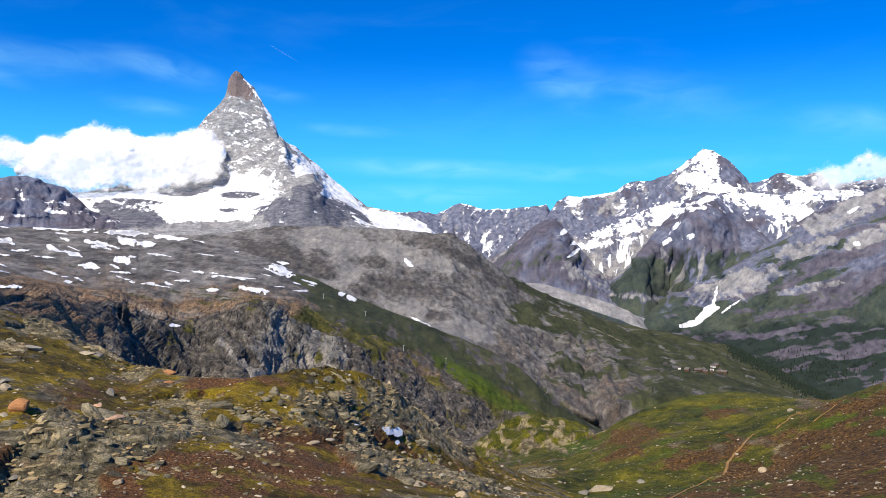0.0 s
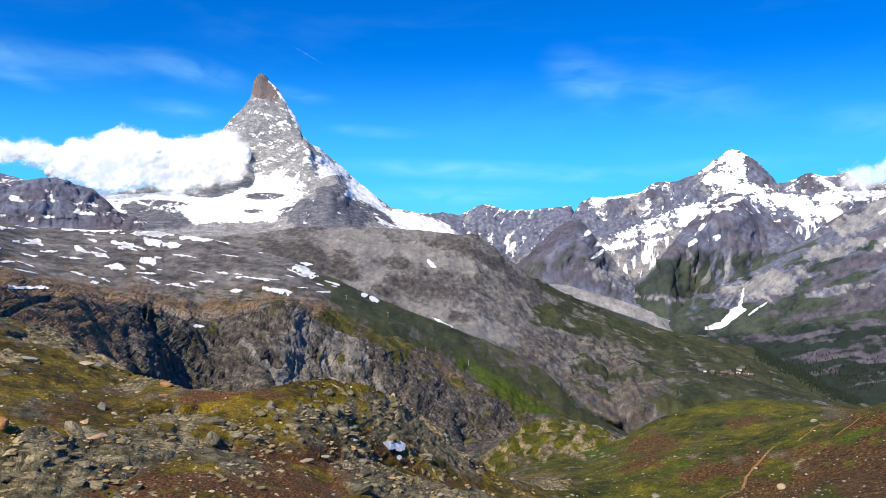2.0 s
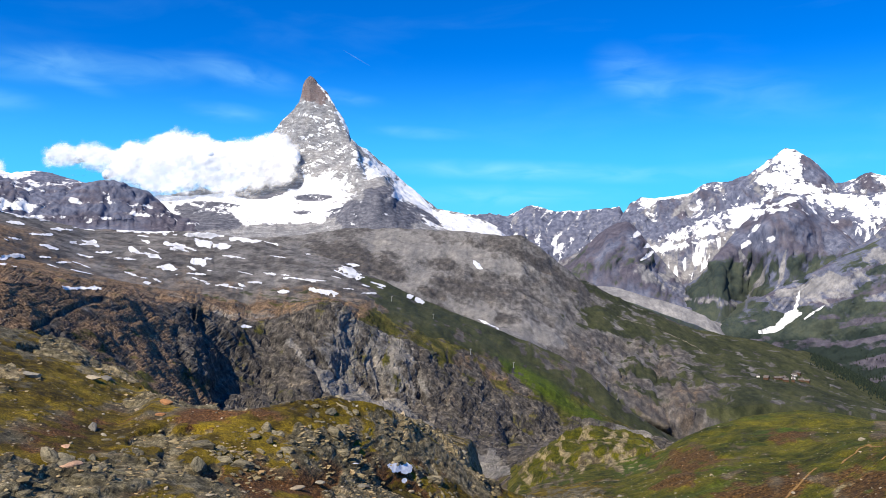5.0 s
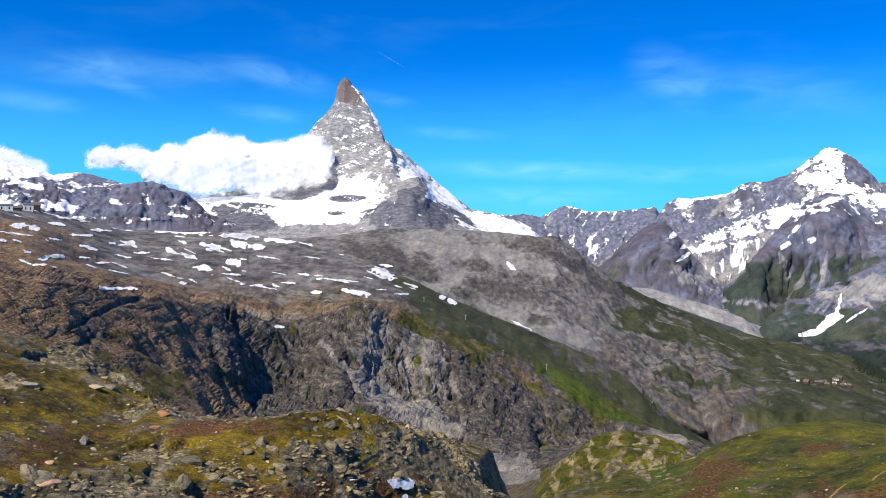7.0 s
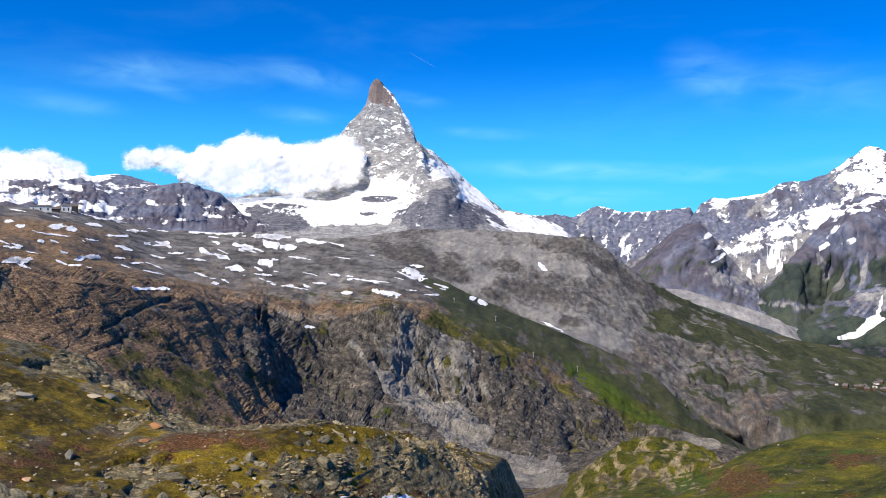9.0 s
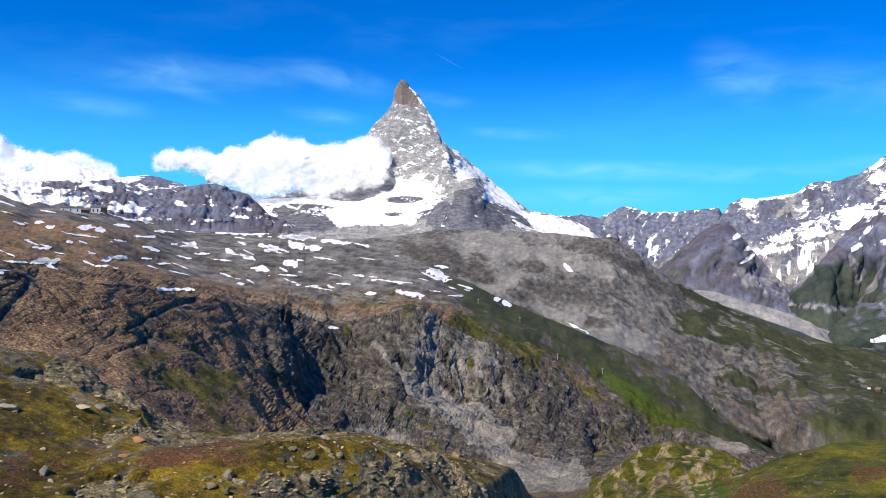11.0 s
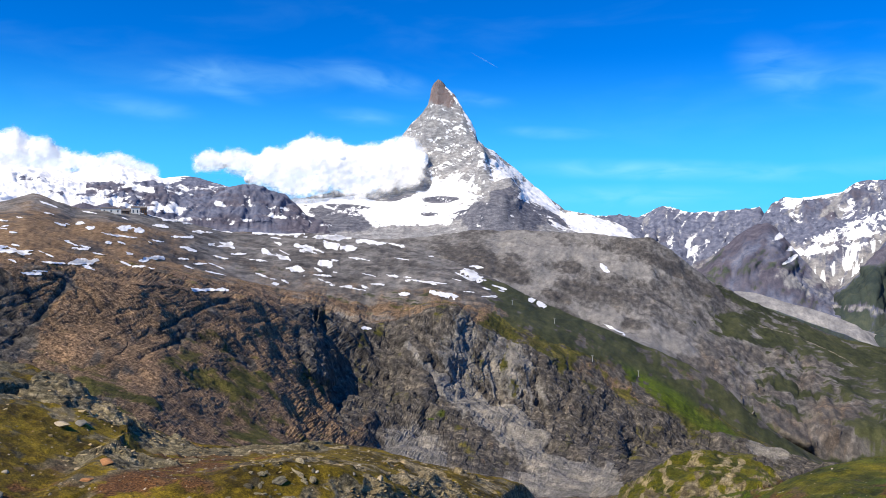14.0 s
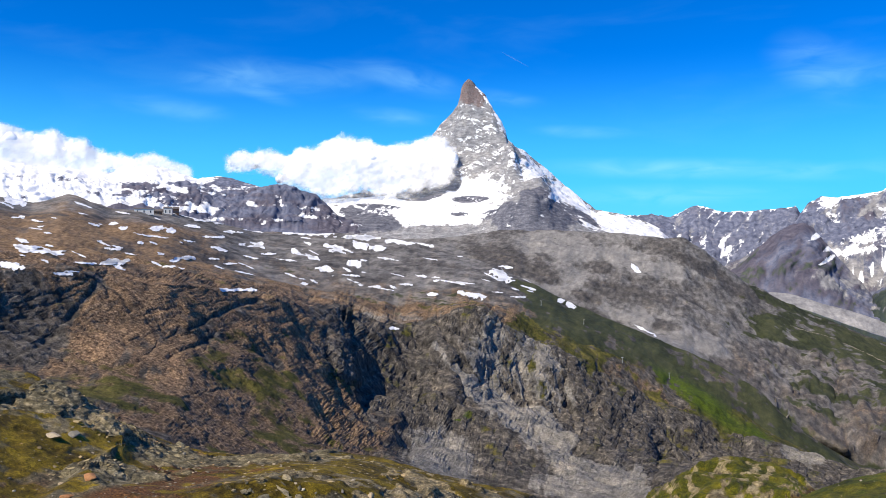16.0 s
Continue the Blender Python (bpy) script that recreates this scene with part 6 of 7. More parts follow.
for spot, size, mesh, label in (
        ((-29.24, -11.22), 0.75, tinted(rust_stone, 31, 0.75), "large rust-orange boulder on rocky turf"),
        ((-23.53, -12.49), 0.55, tinted(pink_stone, 32, 0.5), "pale pink angular rock slab on brown soil"),
        ((-24.49, -11.54), 0.3, tinted(pink_stone, 33, 0.5), "small pink rock fragment on brown soil"),
        ((-19.83, -10.29), 0.5, tinted(rust_stone, 34, 0.5), "brown weathered boulder resting on the turf"),
        ((-18.95, -9.63), 0.42, tinted(rust_stone, 38, 0.5), "brown weathered boulder on the crest"),
        ((-14.85, -10.16), 0.45, tinted(rust_stone, 35, 0.6), "brown weathered boulder on the crest"),
        ((-24.57, -8.13), 0.75, tinted(stone_mat, 36, 0.45), "flat grey boulder standing on the grass"),
        ((-23.50, -8.12), 0.5, tinted(stone_mat, 37, 0.6), "grey boulder standing on the grass"),
        ((-19.81, -9.66), 0.6, tinted(rust_stone, 39, 0.5), "brown flat boulder lying on the grass"),
        ((-23.61, -7.93), 0.7, tinted(stone_mat, 40, 0.6), "grey boulder below dark rocks"),
        ((-25.18, -8.05), 0.8, tinted(stone_mat, 41, 0.45), "pale flat boulder lying on the grass"),
        ((-28.35, -7.48), 0.9, tinted(stone_mat, 42, 0.5), "tan boulder by the dark rocks"),
        ((-9.82, -15.09), 0.5, tinted(stone_mat, 43, 0.35), "flat grey slab on stony soil"),
        ((-8.74, -14.90), 0.45, tinted(stone_mat, 44, 0.35), "flat grey slab on stony soil"),
        ((-29.98, -9.92), 0.5, tinted(stone_mat, 45, 0.6), "grey boulder on the turf"),
        ((-29.54, -15.64), 0.4, tinted(stone_mat, 46, 0.4), "pale flat stone on brown soil"),
        ((-23.20, -16.84), 0.3, tinted(stone_mat, 47, 0.5), "pale stone on brown soil"),
        ((11.73, -18.21), 1.6, tinted(stone_mat, 48, 0.6), "large pale grey boulder in the grass"),
        ((10.62, -18.54), 0.8, tinted(stone_mat, 49, 0.5), "pale grey boulder in the grass")):
    place, _ = sight(*spot)
    if place:
        tagged(put_stone(place, size, "boulder", mesh, 0.1), label, "boulder", "boulders on the slope")

count = 0
while count < 270:
    a = rng.uniform(-46, 31)
    r = rng.uniform(36, 112) if a < 8 else rng.uniform(60, 230)
    place = plumb(r * math.sin(radians(a)), r * math.cos(radians(a)))
    if place is None or place.z < -60:
        continue
    size = min(0.6, 0.11 * rng.paretovariate(1.7))
    tagged(put_stone(place, size), "weathered grey stone lying on alpine turf", "stone", "stones strewn over the slope")
    count += 1

# fine rubble, too small to pick apart
verts, faces = [], []
PROTO = []
for s in range(4):
    bm = stone_shape(60 + s, 0.5, 1)
    bm.verts.ensure_lookup_table()
    PROTO.append(([v.co.copy() for v in bm.verts], [[v.index for v in f.verts] for f in bm.faces]))
    bm.free()
made = 0
while made < 3800:
    a = rng.uniform(-47, 31)
    r = 34 + 85 * rng.random() ** 1.2 if a < 9 else rng.uniform(55, 200)
    x, y = r * math.sin(radians(a)), r * math.cos(radians(a))
    if noise.noise(Vector((x * 0.12, y * 0.12, 3))) + rng.uniform(-0.5, 0.5) < 0.02:
        continue
    place = plumb(x, y)
    if place is None or place.z < -60:
        continue
    size = rng.uniform(0.05, 0.13) * (1 + 0.4 * rng.random() ** 3 * 3)
    co, fs = rng.choice(PROTO)
    m = Matrix.LocRotScale(place, Euler((rng.uniform(-0.4, 0.4), rng.uniform(-0.4, 0.4), rng.uniform(0, 6.28))), Vector((size, size * 0.8, size)))
    base = len(verts)
    verts += [tuple(m @ c) for c in co]
    faces += [[base + i for i in f] for f in fs]
    made += 1
me = bpy.data.meshes.new("rubble")
me.from_pydata(verts, [], faces)
rub, rn, rl, rb = mat("rubble", 0.9)
rl.new(ramp(rn, rl, rn.new("ShaderNodeNewGeometry").outputs["Random Per Island"], [(0, (0.09, 0.08, 0.06)), (0.45, (0.2, 0.17, 0.12)), (0.8, (0.33, 0.27, 0.18)), (1, (0.46, 0.4, 0.3))]), rb.inputs["Base Color"])
me.materials.append(rub)
tagged(new("rubble", me), "small pale stones scattered over turf and soil", "rubble", kind="stuff")


# broken slabs of the outcrops
verts, faces = [], []
SLABS = []
for s in range(6):
    bm = stone_shape(80 + s, 0.32, 1)
    SLABS.append(([v.co.copy() for v in bm.verts], [[v.index for v in f.verts] for f in bm.faces]))
    bm.free()
near_rows = (R2 > 1.2) & (R2 < 4.35) & (A2 > -50) & (A2 < 9)
pick = np.nonzero(((ledge > 0.35) | (fbm(V / 3.0, 3, 91) > 0.42)) & near_rows)
order = np.random.RandomState(7).choice(len(pick[0]), 4200, replace=False)
for o in order:
    i, j = pick[0][o], pick[1][o]
    p = Vector(V[i, j])
    size = rng.uniform(0.09, 0.24) * (1 + 1.3 * rng.random() ** 5)
    co, fs = rng.choice(SLABS)
    m = Matrix.LocRotScale(p - Vector((0, 0, 0.2 * size)), Euler((0.22 + rng.gauss(0, 0.14), -0.16 + rng.gauss(0, 0.12), rng.gauss(0.2, 0.5))), Vector((size * 1.35, size * rng.uniform(0.6, 1.0), size * rng.uniform(0.7, 1.3))))
    base = len(verts)
    verts += [tuple(m @ c) for c in co]
    faces += [[base + k for k in f] for f in fs]
me = bpy.data.meshes.new("rock_slab")
me.from_pydata(verts, [], faces)
slab, ln, ll, lb = mat("slab_rock", 0.9)
tone = ramp(ln, ll, ln.new("ShaderNodeNewGeometry").outputs["Random Per Island"], [(0, (0.06, 0.048, 0.03)), (0.3, (0.15, 0.12, 0.07)), (0.6, (0.21, 0.165, 0.088)), (0.85, (0.33, 0.265, 0.15)), (1, (0.33, 0.2, 0.09))])
ll.new(mix(ln, ll, 0.8, tone, ramp(ln, ll, noise_node(ln, ll, 4.5, 7, 0.7, stretch=(0.7, 1, 3)), [(0.34, (0.3, 0.3, 0.3)), (0.5, (0.95, 0.95, 0.93)), (0.68, (1.5, 1.5, 1.42))]), "MULTIPLY"), lb.inputs["Base Color"])
me.materials.append(slab)
tagged(new("rock_slab", me), "broken layered slabs of grey-brown outcrop rock", "rock slabs", kind="stuff")


# outcrops: broken layers of rock that break through the turf
outcrop_rock, on, ol, ob_ = mat("outcrop_rock", 0.9)
own = ramp(on, ol, on.new("ShaderNodeObjectInfo").outputs["Random"], [(0.0, (0.1, 0.088, 0.06)), (0.35, (0.17, 0.155, 0.11)), (0.7, (0.24, 0.21, 0.14)), (1.0, (0.34, 0.29, 0.19))])
own = mix(on, ol, 0.95, own, ramp(on, ol, noise_node(on, ol, 2.2, 8, 0.72, stretch=(0.8, 1, 3)), [(0.36, (0.2, 0.2, 0.2)), (0.5, (0.95, 0.95, 0.93)), (0.64, (1.6, 1.56, 1.45))]), "MULTIPLY")
ol.new(own, ob_.inputs["Base Color"])
obp = on.new("ShaderNodeBump")
obp.inputs["Strength"].default_value, obp.inputs["Distance"].default_value = 0.9, 0.25
ol.new(noise_node(on, ol, 3.0, 8, 0.7, stretch=(0.7, 1, 3)), obp.inputs["Height"])
ol.new(obp.outputs[0], ob_.inputs["Normal"])
SLAB_SHAPES = []
for s in range(9):
    me = bpy.data.meshes.new("slab")
    bm = stone_shape(120 + s, 0.8, 2)
    for v in bm.verts:
        v.co += 0.22 * noise.noise_vector(v.co * 2.1 + Vector((s * 3.7, 0, 0)))
    bm.to_mesh(me)
    bm.free()
    me.materials.append(outcrop_rock)
    SLAB_SHAPES.append(me)


def outcrop(place, wide, high, dip, count):
    hub = new("rock_outcrop")
    hub.location = place
    for k in range(count):
        size = rng.uniform(0.14, 0.34) * (1.9 if rng.random() < 0.22 else 1.0)
        x, y = rng.gauss(0, 0.3) * wide, rng.gauss(0, 0.3) * wide
        under = plumb(place.x + x, place.y + y)
        if under is None or abs(under.z - place.z) > 2.5:
            continue
        ob = new("slab", rng.choice(SLAB_SHAPES))
        ob.parent = hub
        lift = rng.uniform(-0.4, 0.3) * size
        ob.matrix_basis = Matrix.LocRotScale(under - place + Vector((0, 0, lift)), Euler((0.2 + rng.gauss(0, 0.3), dip + rng.gauss(0, 0.25), rng.gauss(0, 0.8))), Vector((size * rng.uniform(0.9, 1.6), size * rng.uniform(0.7, 1.1), size * rng.uniform(0.6, 1.2))))
    return tagged(hub, "layered grey-brown rock outcrop breaking through the turf", "rock outcrop", "outcrops on the stony slope")


for spot, wide, high, dip, count in (
        ((-11.34, -12.48), 4.6, 1.9, 0.05, 24), ((-7.81, -11.72), 4.0, 1.5, -0.1, 18), ((-5.49, -12.79), 3.6, 1.7, 0.1, 18), ((-3.37, -14.24), 3.2, 1.6, 0.2, 16), ((-6.13, -15.78), 2.4, 1.2, 0.1, 12), ((-0.94, -15.87), 3.2, 1.6, 0.3, 16), ((-19.84, -12.22), 6.0, 1.2, 0.12, 24),
        ((-16.57, -13.50), 5.2, 1.1, 0.12, 20), ((-22.63, -12.53), 5.0, 1.1, 0.1, 18), ((-27.03, -13.12), 5.0, 0.9, 0.05, 18), ((-27.87, -11.76), 3.2, 1.0, 0.0, 14), ((-21.74, -16.20), 3.0, 0.7, 0.05, 12), ((-14.39, -12.85), 3.4, 1.0, 0.1, 14), ((-9.48, -10.37), 3.6, 0.9, 0.0, 14),
        ((-2.95, -17.81), 3.0, 1.5, 0.2, 14), ((1.97, -17.83), 3.0, 1.2, 0.3, 14), ((-38.41, -10.14), 5.0, 1.5, 0.2, 20), ((-35.34, -11.46), 4.5, 1.4, 0.2, 18), ((-30.83, -6.66), 4.5, 1.3, 0.15, 16), ((-7.34, -10.15), 4.0, 1.0, 0.1, 14)):
    place, _ = sight(*spot)
    if place and place.length < 200:
        outcrop(place, wide, high, dip, count + 4)


# footpaths
soil_mat, pn, pl, pb = mat("path_soil", 0.95)
pl.new(ramp(pn, pl, noise_node(pn, pl, 1.5, 7, 0.65), [(0.3, (0.16, 0.09, 0.03)), (0.55, (0.27, 0.16, 0.06)), (0.75, (0.36, 0.25, 0.12))]), pb.inputs["Base Color"])
gravel_mat, pn, pl, pb = mat("track_gravel", 0.95)
pl.new(ramp(pn, pl, noise_node(pn, pl, 0.3, 7, 0.65), [(0.3, (0.14, 0.125, 0.1)), (0.7, (0.25, 0.225, 0.185))]), pb.inputs["Base Color"])


def footpath(spots, width, material, label, lift=0.06):
    pts = [sight(*s)[0] for s in spots]
    pts = [p for p in pts if p]
    line = []
    for p, q in zip(pts, pts[1:]):
        steps = max(2, int((q - p).length / (width * 0.7)))
        line += [p.lerp(q, i / steps) for i in range(steps)]
    line.append(pts[-1])
    bm = bmesh.new()
    old = None
    for i, p in enumerate(line):
        d = line[min(i + 1, len(line) - 1)] - line[max(i - 1, 0)]
        side = Vector((d.y, -d.x, 0)).normalized()
        wob = 0.3 * width * noise.noise(Vector((i * 0.35, width, 0)))
        row = []
        for s in (-0.5, -0.17, 0.17, 0.5):
            w = width * (1 + 0.35 * noise.noise(Vector((i * 0.5, s * 5, 2))))
            c = p + side * (s * w + wob)
            hit = plumb(c.x, c.y)
            z = hit.z if hit and abs(hit.z - p.z) < 3 * width + 2 else p.z
            row.append(bm.verts.new((c.x, c.y, z + lift * (1 if abs(s) < 0.3 else 0.4))))
        if old:
            for k in range(3):
                bm.faces.new((old[k], old[k + 1], row[k + 1], row[k]))
        old = row
    ob = part("footpath", bm, material)
    return tagged(ob, label, "path", kind="structure")


footpath([(20.32, -16.49), (20.51, -16.10), (20.62, -15.65), (21.06, -15.00), (21.58, -14.43), (21.94, -13.95), (22.34, -13.57)], 0.34, soil_mat, "worn earth footpath across the grassy hill")
footpath([(23.79, -13.10), (24.25, -12.64), (24.67, -12.16), (25.09, -11.93), (25.93, -11.81)], 0.34, soil_mat, "worn earth footpath near the hill top")
footpath([(16.68, -18.40), (17.84, -17.70), (18.80, -17.20), (19.64, -16.67)], 0.24, soil_mat, "faint worn footpath in the grass")
footpath([(26.07, -12.42), (26.75, -11.80), (27.49, -11.14)], 0.26, soil_mat, "faint worn footpath in the grass")
footpath([(5.66, -10.00), (6.42, -10.44), (7.14, -10.71), (7.72, -10.94), (7.98, -11.22), (7.89, -11.55), (7.60, -11.85), (7.64, -12.45)], 2.2, gravel_mat, "pale gravel track winding down a green slope", 0.2)
footpath([(7.46, -5.60), (9.50, -6.20), (10.99, -6.70), (12.51, -7.37), (13.64, -7.95)], 5.0, gravel_mat, "pale gravel road across the far slope", 1.5)


# cable masts on the green slope
steel, _, _, mb = mat("mast_steel", 0.5)
mb.inputs["Base Color"].default_value, mb.inputs["Metallic"].default_value = (0.42, 0.44, 0.43, 1), 0.3


def mast(place, high):
    hub = new("cable_mast")
    hub.location = place - Vector((0, 0, 0.6))
    bm = bmesh.new()
    bmesh.ops.create_cone(bm, cap_ends=True, segments=8, radius1=0.42, radius2=0.24, depth=high, matrix=Matrix.Translation((0, 0, high / 2)))
    part("pole", bm, steel, hub)
    part("crossarm", box(bmesh.new(), -1.6, 1.6, -0.15, 0.15, high - 0.9, high - 0.55), steel, hub)
    for sx in (-1.4, 1.4):
        bm = bmesh.new()
        bmesh.ops.create_cone(bm, cap_ends=True, segments=8, radius1=0.16, radius2=0.1, depth=0.6, matrix=Matrix.Translation((sx, 0, high - 0.25)))
        part("insulator", bm, steel, hub)
    return tagged(hub, "slim grey metal cable mast on a green slope", "mast", "cable masts up the slope")


for spot, high in (((-8.96, -4.66), 9), ((-5.86, -5.95), 9), ((-3.07, -8.58), 9.5), ((0.21, -9.55), 10)):
    place, _ = sight(*spot)
    if place:
        mast(place, high)

# ---- buildings ----
plaster, bn, bl_, bb = mat("plaster", 0.9)
bl_.new(ramp(bn, bl_, noise_node(bn, bl_, 0.4, 6, 0.6), [(0.3, (0.6, 0.58, 0.53)), (0.7, (0.78, 0.76, 0.71))]), bb.inputs["Base Color"])
timber, bn, bl_, bb = mat("dark_timber", 0.85)
bl_.new(ramp(bn, bl_, noise_node(bn, bl_, 0.8, 6, 0.6), [(0.3, (0.05, 0.03, 0.02)), (0.7, (0.13, 0.075, 0.045))]), bb.inputs["Base Color"])
slate, bn, bl_, bb = mat("roof_slate", 0.8)
bl_.new(ramp(bn, bl_, noise_node(bn, bl_, 0.6, 6, 0.6), [(0.3, (0.07, 0.06, 0.06)), (0.7, (0.16, 0.14, 0.13))]), bb.inputs["Base Color"])
pane_mat, _, _, bb = mat("window_glass", 0.1)
bb.inputs["Base Color"].default_value = (0.03, 0.04, 0.06, 1)


def house(place, wide, deep, high, turn, walls, label, windows=3, roof=0.35, name="mountain_house", group="", sunk=3.0):
    hub = new(name)
    hub.matrix_world = Matrix.LocRotScale(place - Vector((0, 0, sunk)), Euler((0, 0, radians(turn))), None)
    part("wall", box(bmesh.new(), -wide / 2, wide / 2, -deep / 2, deep / 2, 0, high), walls, hub)
    bm = bmesh.new()
    o, rise = 0.5, roof * deep
    pts = [(-wide / 2 - o, -deep / 2 - o, high - 0.1), (wide / 2 + o, -deep / 2 - o, high - 0.1), (wide / 2 + o, 0, high + rise), (-wide / 2 - o, 0, high + rise), (-wide / 2 - o, deep / 2 + o, high - 0.1), (wide / 2 + o, deep / 2 + o, high - 0.1)]
    low = [bm.verts.new(p) for p in pts]
    up = [bm.verts.new((p[0], p[1], p[2] + 0.35)) for p in pts]
    for q in ((0, 1, 2, 3), (3, 2, 5, 4)):
        bm.faces.new([up[i] for i in q])
        bm.faces.new([low[i] for i in reversed(q)])
    for i, j in ((0, 1), (1, 2), (2, 5), (5, 4), (4, 3), (3, 0)):
        bm.faces.new((low[i], low[j], up[j], up[i]))
    for sx in (-1, 1):
        x = sx * (wide / 2 - 0.05)
        bm.faces.new([bm.verts.new(c) for c in ((x, -deep / 2, high - 0.1), (x, deep / 2, high - 0.1), (x, 0, high + rise))])
    part("roof", bm, slate, hub, "dark slate roof")
    for i in range(windows):
        x = wide * ((i + 0.5) / windows - 0.5)
        w = min(0.9, wide / windows * 0.3)
        part("window", box(bmesh.new(), x - w, x + w, -deep / 2 - 0.06, -deep / 2 + 0.1, high * 0.35, high * 0.75), pane_mat, hub)
    return tagged(hub, label, "house", group)


for spot, dims in (((-37.56, 1.94), (28, 9, 8.5, 38, plaster, "long white mountain station with a dark roof", 3, 0.2)), ((-36.69, 1.91), (12, 9, 6.5, 38, timber, "low dark timber shed beside the station", 3)),
                   ((-36.09, 1.88), (13, 11, 12, 38, plaster, "white two-storey mountain house with a dark roof", 2, 0.25)), ((-35.58, 1.88), (10, 9, 12, 38, timber, "dark timber house beside the white one", 3)),
                   ((-36.36, 2.01), (14, 8, 5, 38, timber, "dark timber hut on the ridge", 3))):
    place, _ = sight(*spot)
    if place:
        house(place, *dims)
for i in range(16):
    place, _ = sight((18.99, -9.51)[0] + rng.gauss(0, 0.75), (18.99, -9.51)[1] + rng.gauss(0, 0.14))
    if place:
        house(place, rng.uniform(8, 13), rng.uniform(7, 9), rng.uniform(4, 6), rng.uniform(0, 180), rng.choice((timber, plaster, timber, timber)), "small alpine hut in a hamlet on the far green slope", 2, 0.45, "alpine_hut", "huts of the far hamlet", 0.8)

# ---- far woods ----
fir, fn, fl, fb = mat("fir", 0.9)
fl.new(ramp(fn, fl, fn.new("ShaderNodeNewGeometry").outputs["Random Per Island"], [(0, (0.008, 0.015, 0.012)), (0.6, (0.015, 0.026, 0.018)), (1, (0.028, 0.04, 0.024))]), fb.inputs["Base Color"])
verts, faces = [], []


def fir_tree(p, h):
    turn = rng.uniform(0, 6.28)
    for z0, z1, w in ((0.08, 0.55, 0.24), (0.32, 0.8, 0.18), (0.58, 1.0, 0.11)):
        base = len(verts)
        for k in range(6):
            a = turn + k * math.pi / 3 + z0
            f = rng.uniform(0.75, 1.2)
            verts.append((p.x + math.cos(a) * w * h * f, p.y + math.sin(a) * w * h * f, p.z + h * z0))
        verts.append((p.x, p.y, p.z + h * z1))
        for k in range(6):
            faces.append((base + k, base + (k + 1) % 6, base + 6))


edge_line = [(20.64, -7.73), (22.86, -8.70), (25.36, -10.04), (27.76, -11.01)]
for i in range(2300):
    s = rng.random() * (len(edge_line) - 1)
    k = int(s)
    a = edge_line[k][0] + (edge_line[k + 1][0] - edge_line[k][0]) * (s - k)
    e = edge_line[k][1] + (edge_line[k + 1][1] - edge_line[k][1]) * (s - k)
    place, _ = sight(a + rng.gauss(0, 0.1), e - abs(rng.gauss(0.05, 0.28)))
    if place and place.length > 2300:
        fir_tree(place, rng.uniform(6, 13))
for i in range(1100):
    place, _ = sight(rng.uniform(22, 32), (26.73, -9.40)[1] + rng.gauss(0, 0.75))
    if place and place.length > 2700 and noise.noise(place / 130) > -0.05:
        fir_tree(place, rng.uniform(5, 12))
me = bpy.data.meshes.new("far_woods")
me.from_pydata(verts, [], faces)
me.materials.append(fir)
tagged(new("far_woods", me), "dark conifer woods on the lower valley slopes", "woods", kind="stuff")

# ---- clouds ----
cloud_white, cn_, cl_, cb_ = mat("cloud", 1.0)
cb_.inputs["Base Color"].default_value = (0.98, 0.98, 0.98, 1)
cb_.inputs["Specular IOR Level"].default_value = 0.0
cb_.inputs["Subsurface Weight"].default_value = 0.0
cloud_soft, cn_, cl_, cb_ = mat("cloud_veil", 1.0)
cb_.inputs["Base Color"].default_value = (0.98, 0.98, 0.98, 1)
cb_.inputs["Specular IOR Level"].default_value = 0.0
ca = cn_.new("ShaderNodeAttribute")
ca.attribute_name = "cover"
veil_out = cn_["Material Output"]
veil_d, veil_t, clear = cn_.new("ShaderNodeBsdfDiffuse"), cn_.new("ShaderNodeBsdfTranslucent"), cn_.new("ShaderNodeBsdfTransparent")
for node in (veil_d, veil_t):
    node.inputs["Color"].default_value = (0.97, 0.97, 0.97, 1)
both, thin = cn_.new("ShaderNodeMixShader"), cn_.new("ShaderNodeMixShader")
both.inputs[0].default_value = 0.5
cl_.new(veil_d.outputs[0], both.inputs[1])
cl_.new(veil_t.outputs[0], both.inputs[2])
cl_.new(ca.outputs["Fac"], thin.inputs[0])
cl_.new(clear.outputs[0], thin.inputs[1])
cl_.new(both.outputs[0], thin.inputs[2])
cl_.new(thin.outputs[0], veil_out.inputs["Surface"])


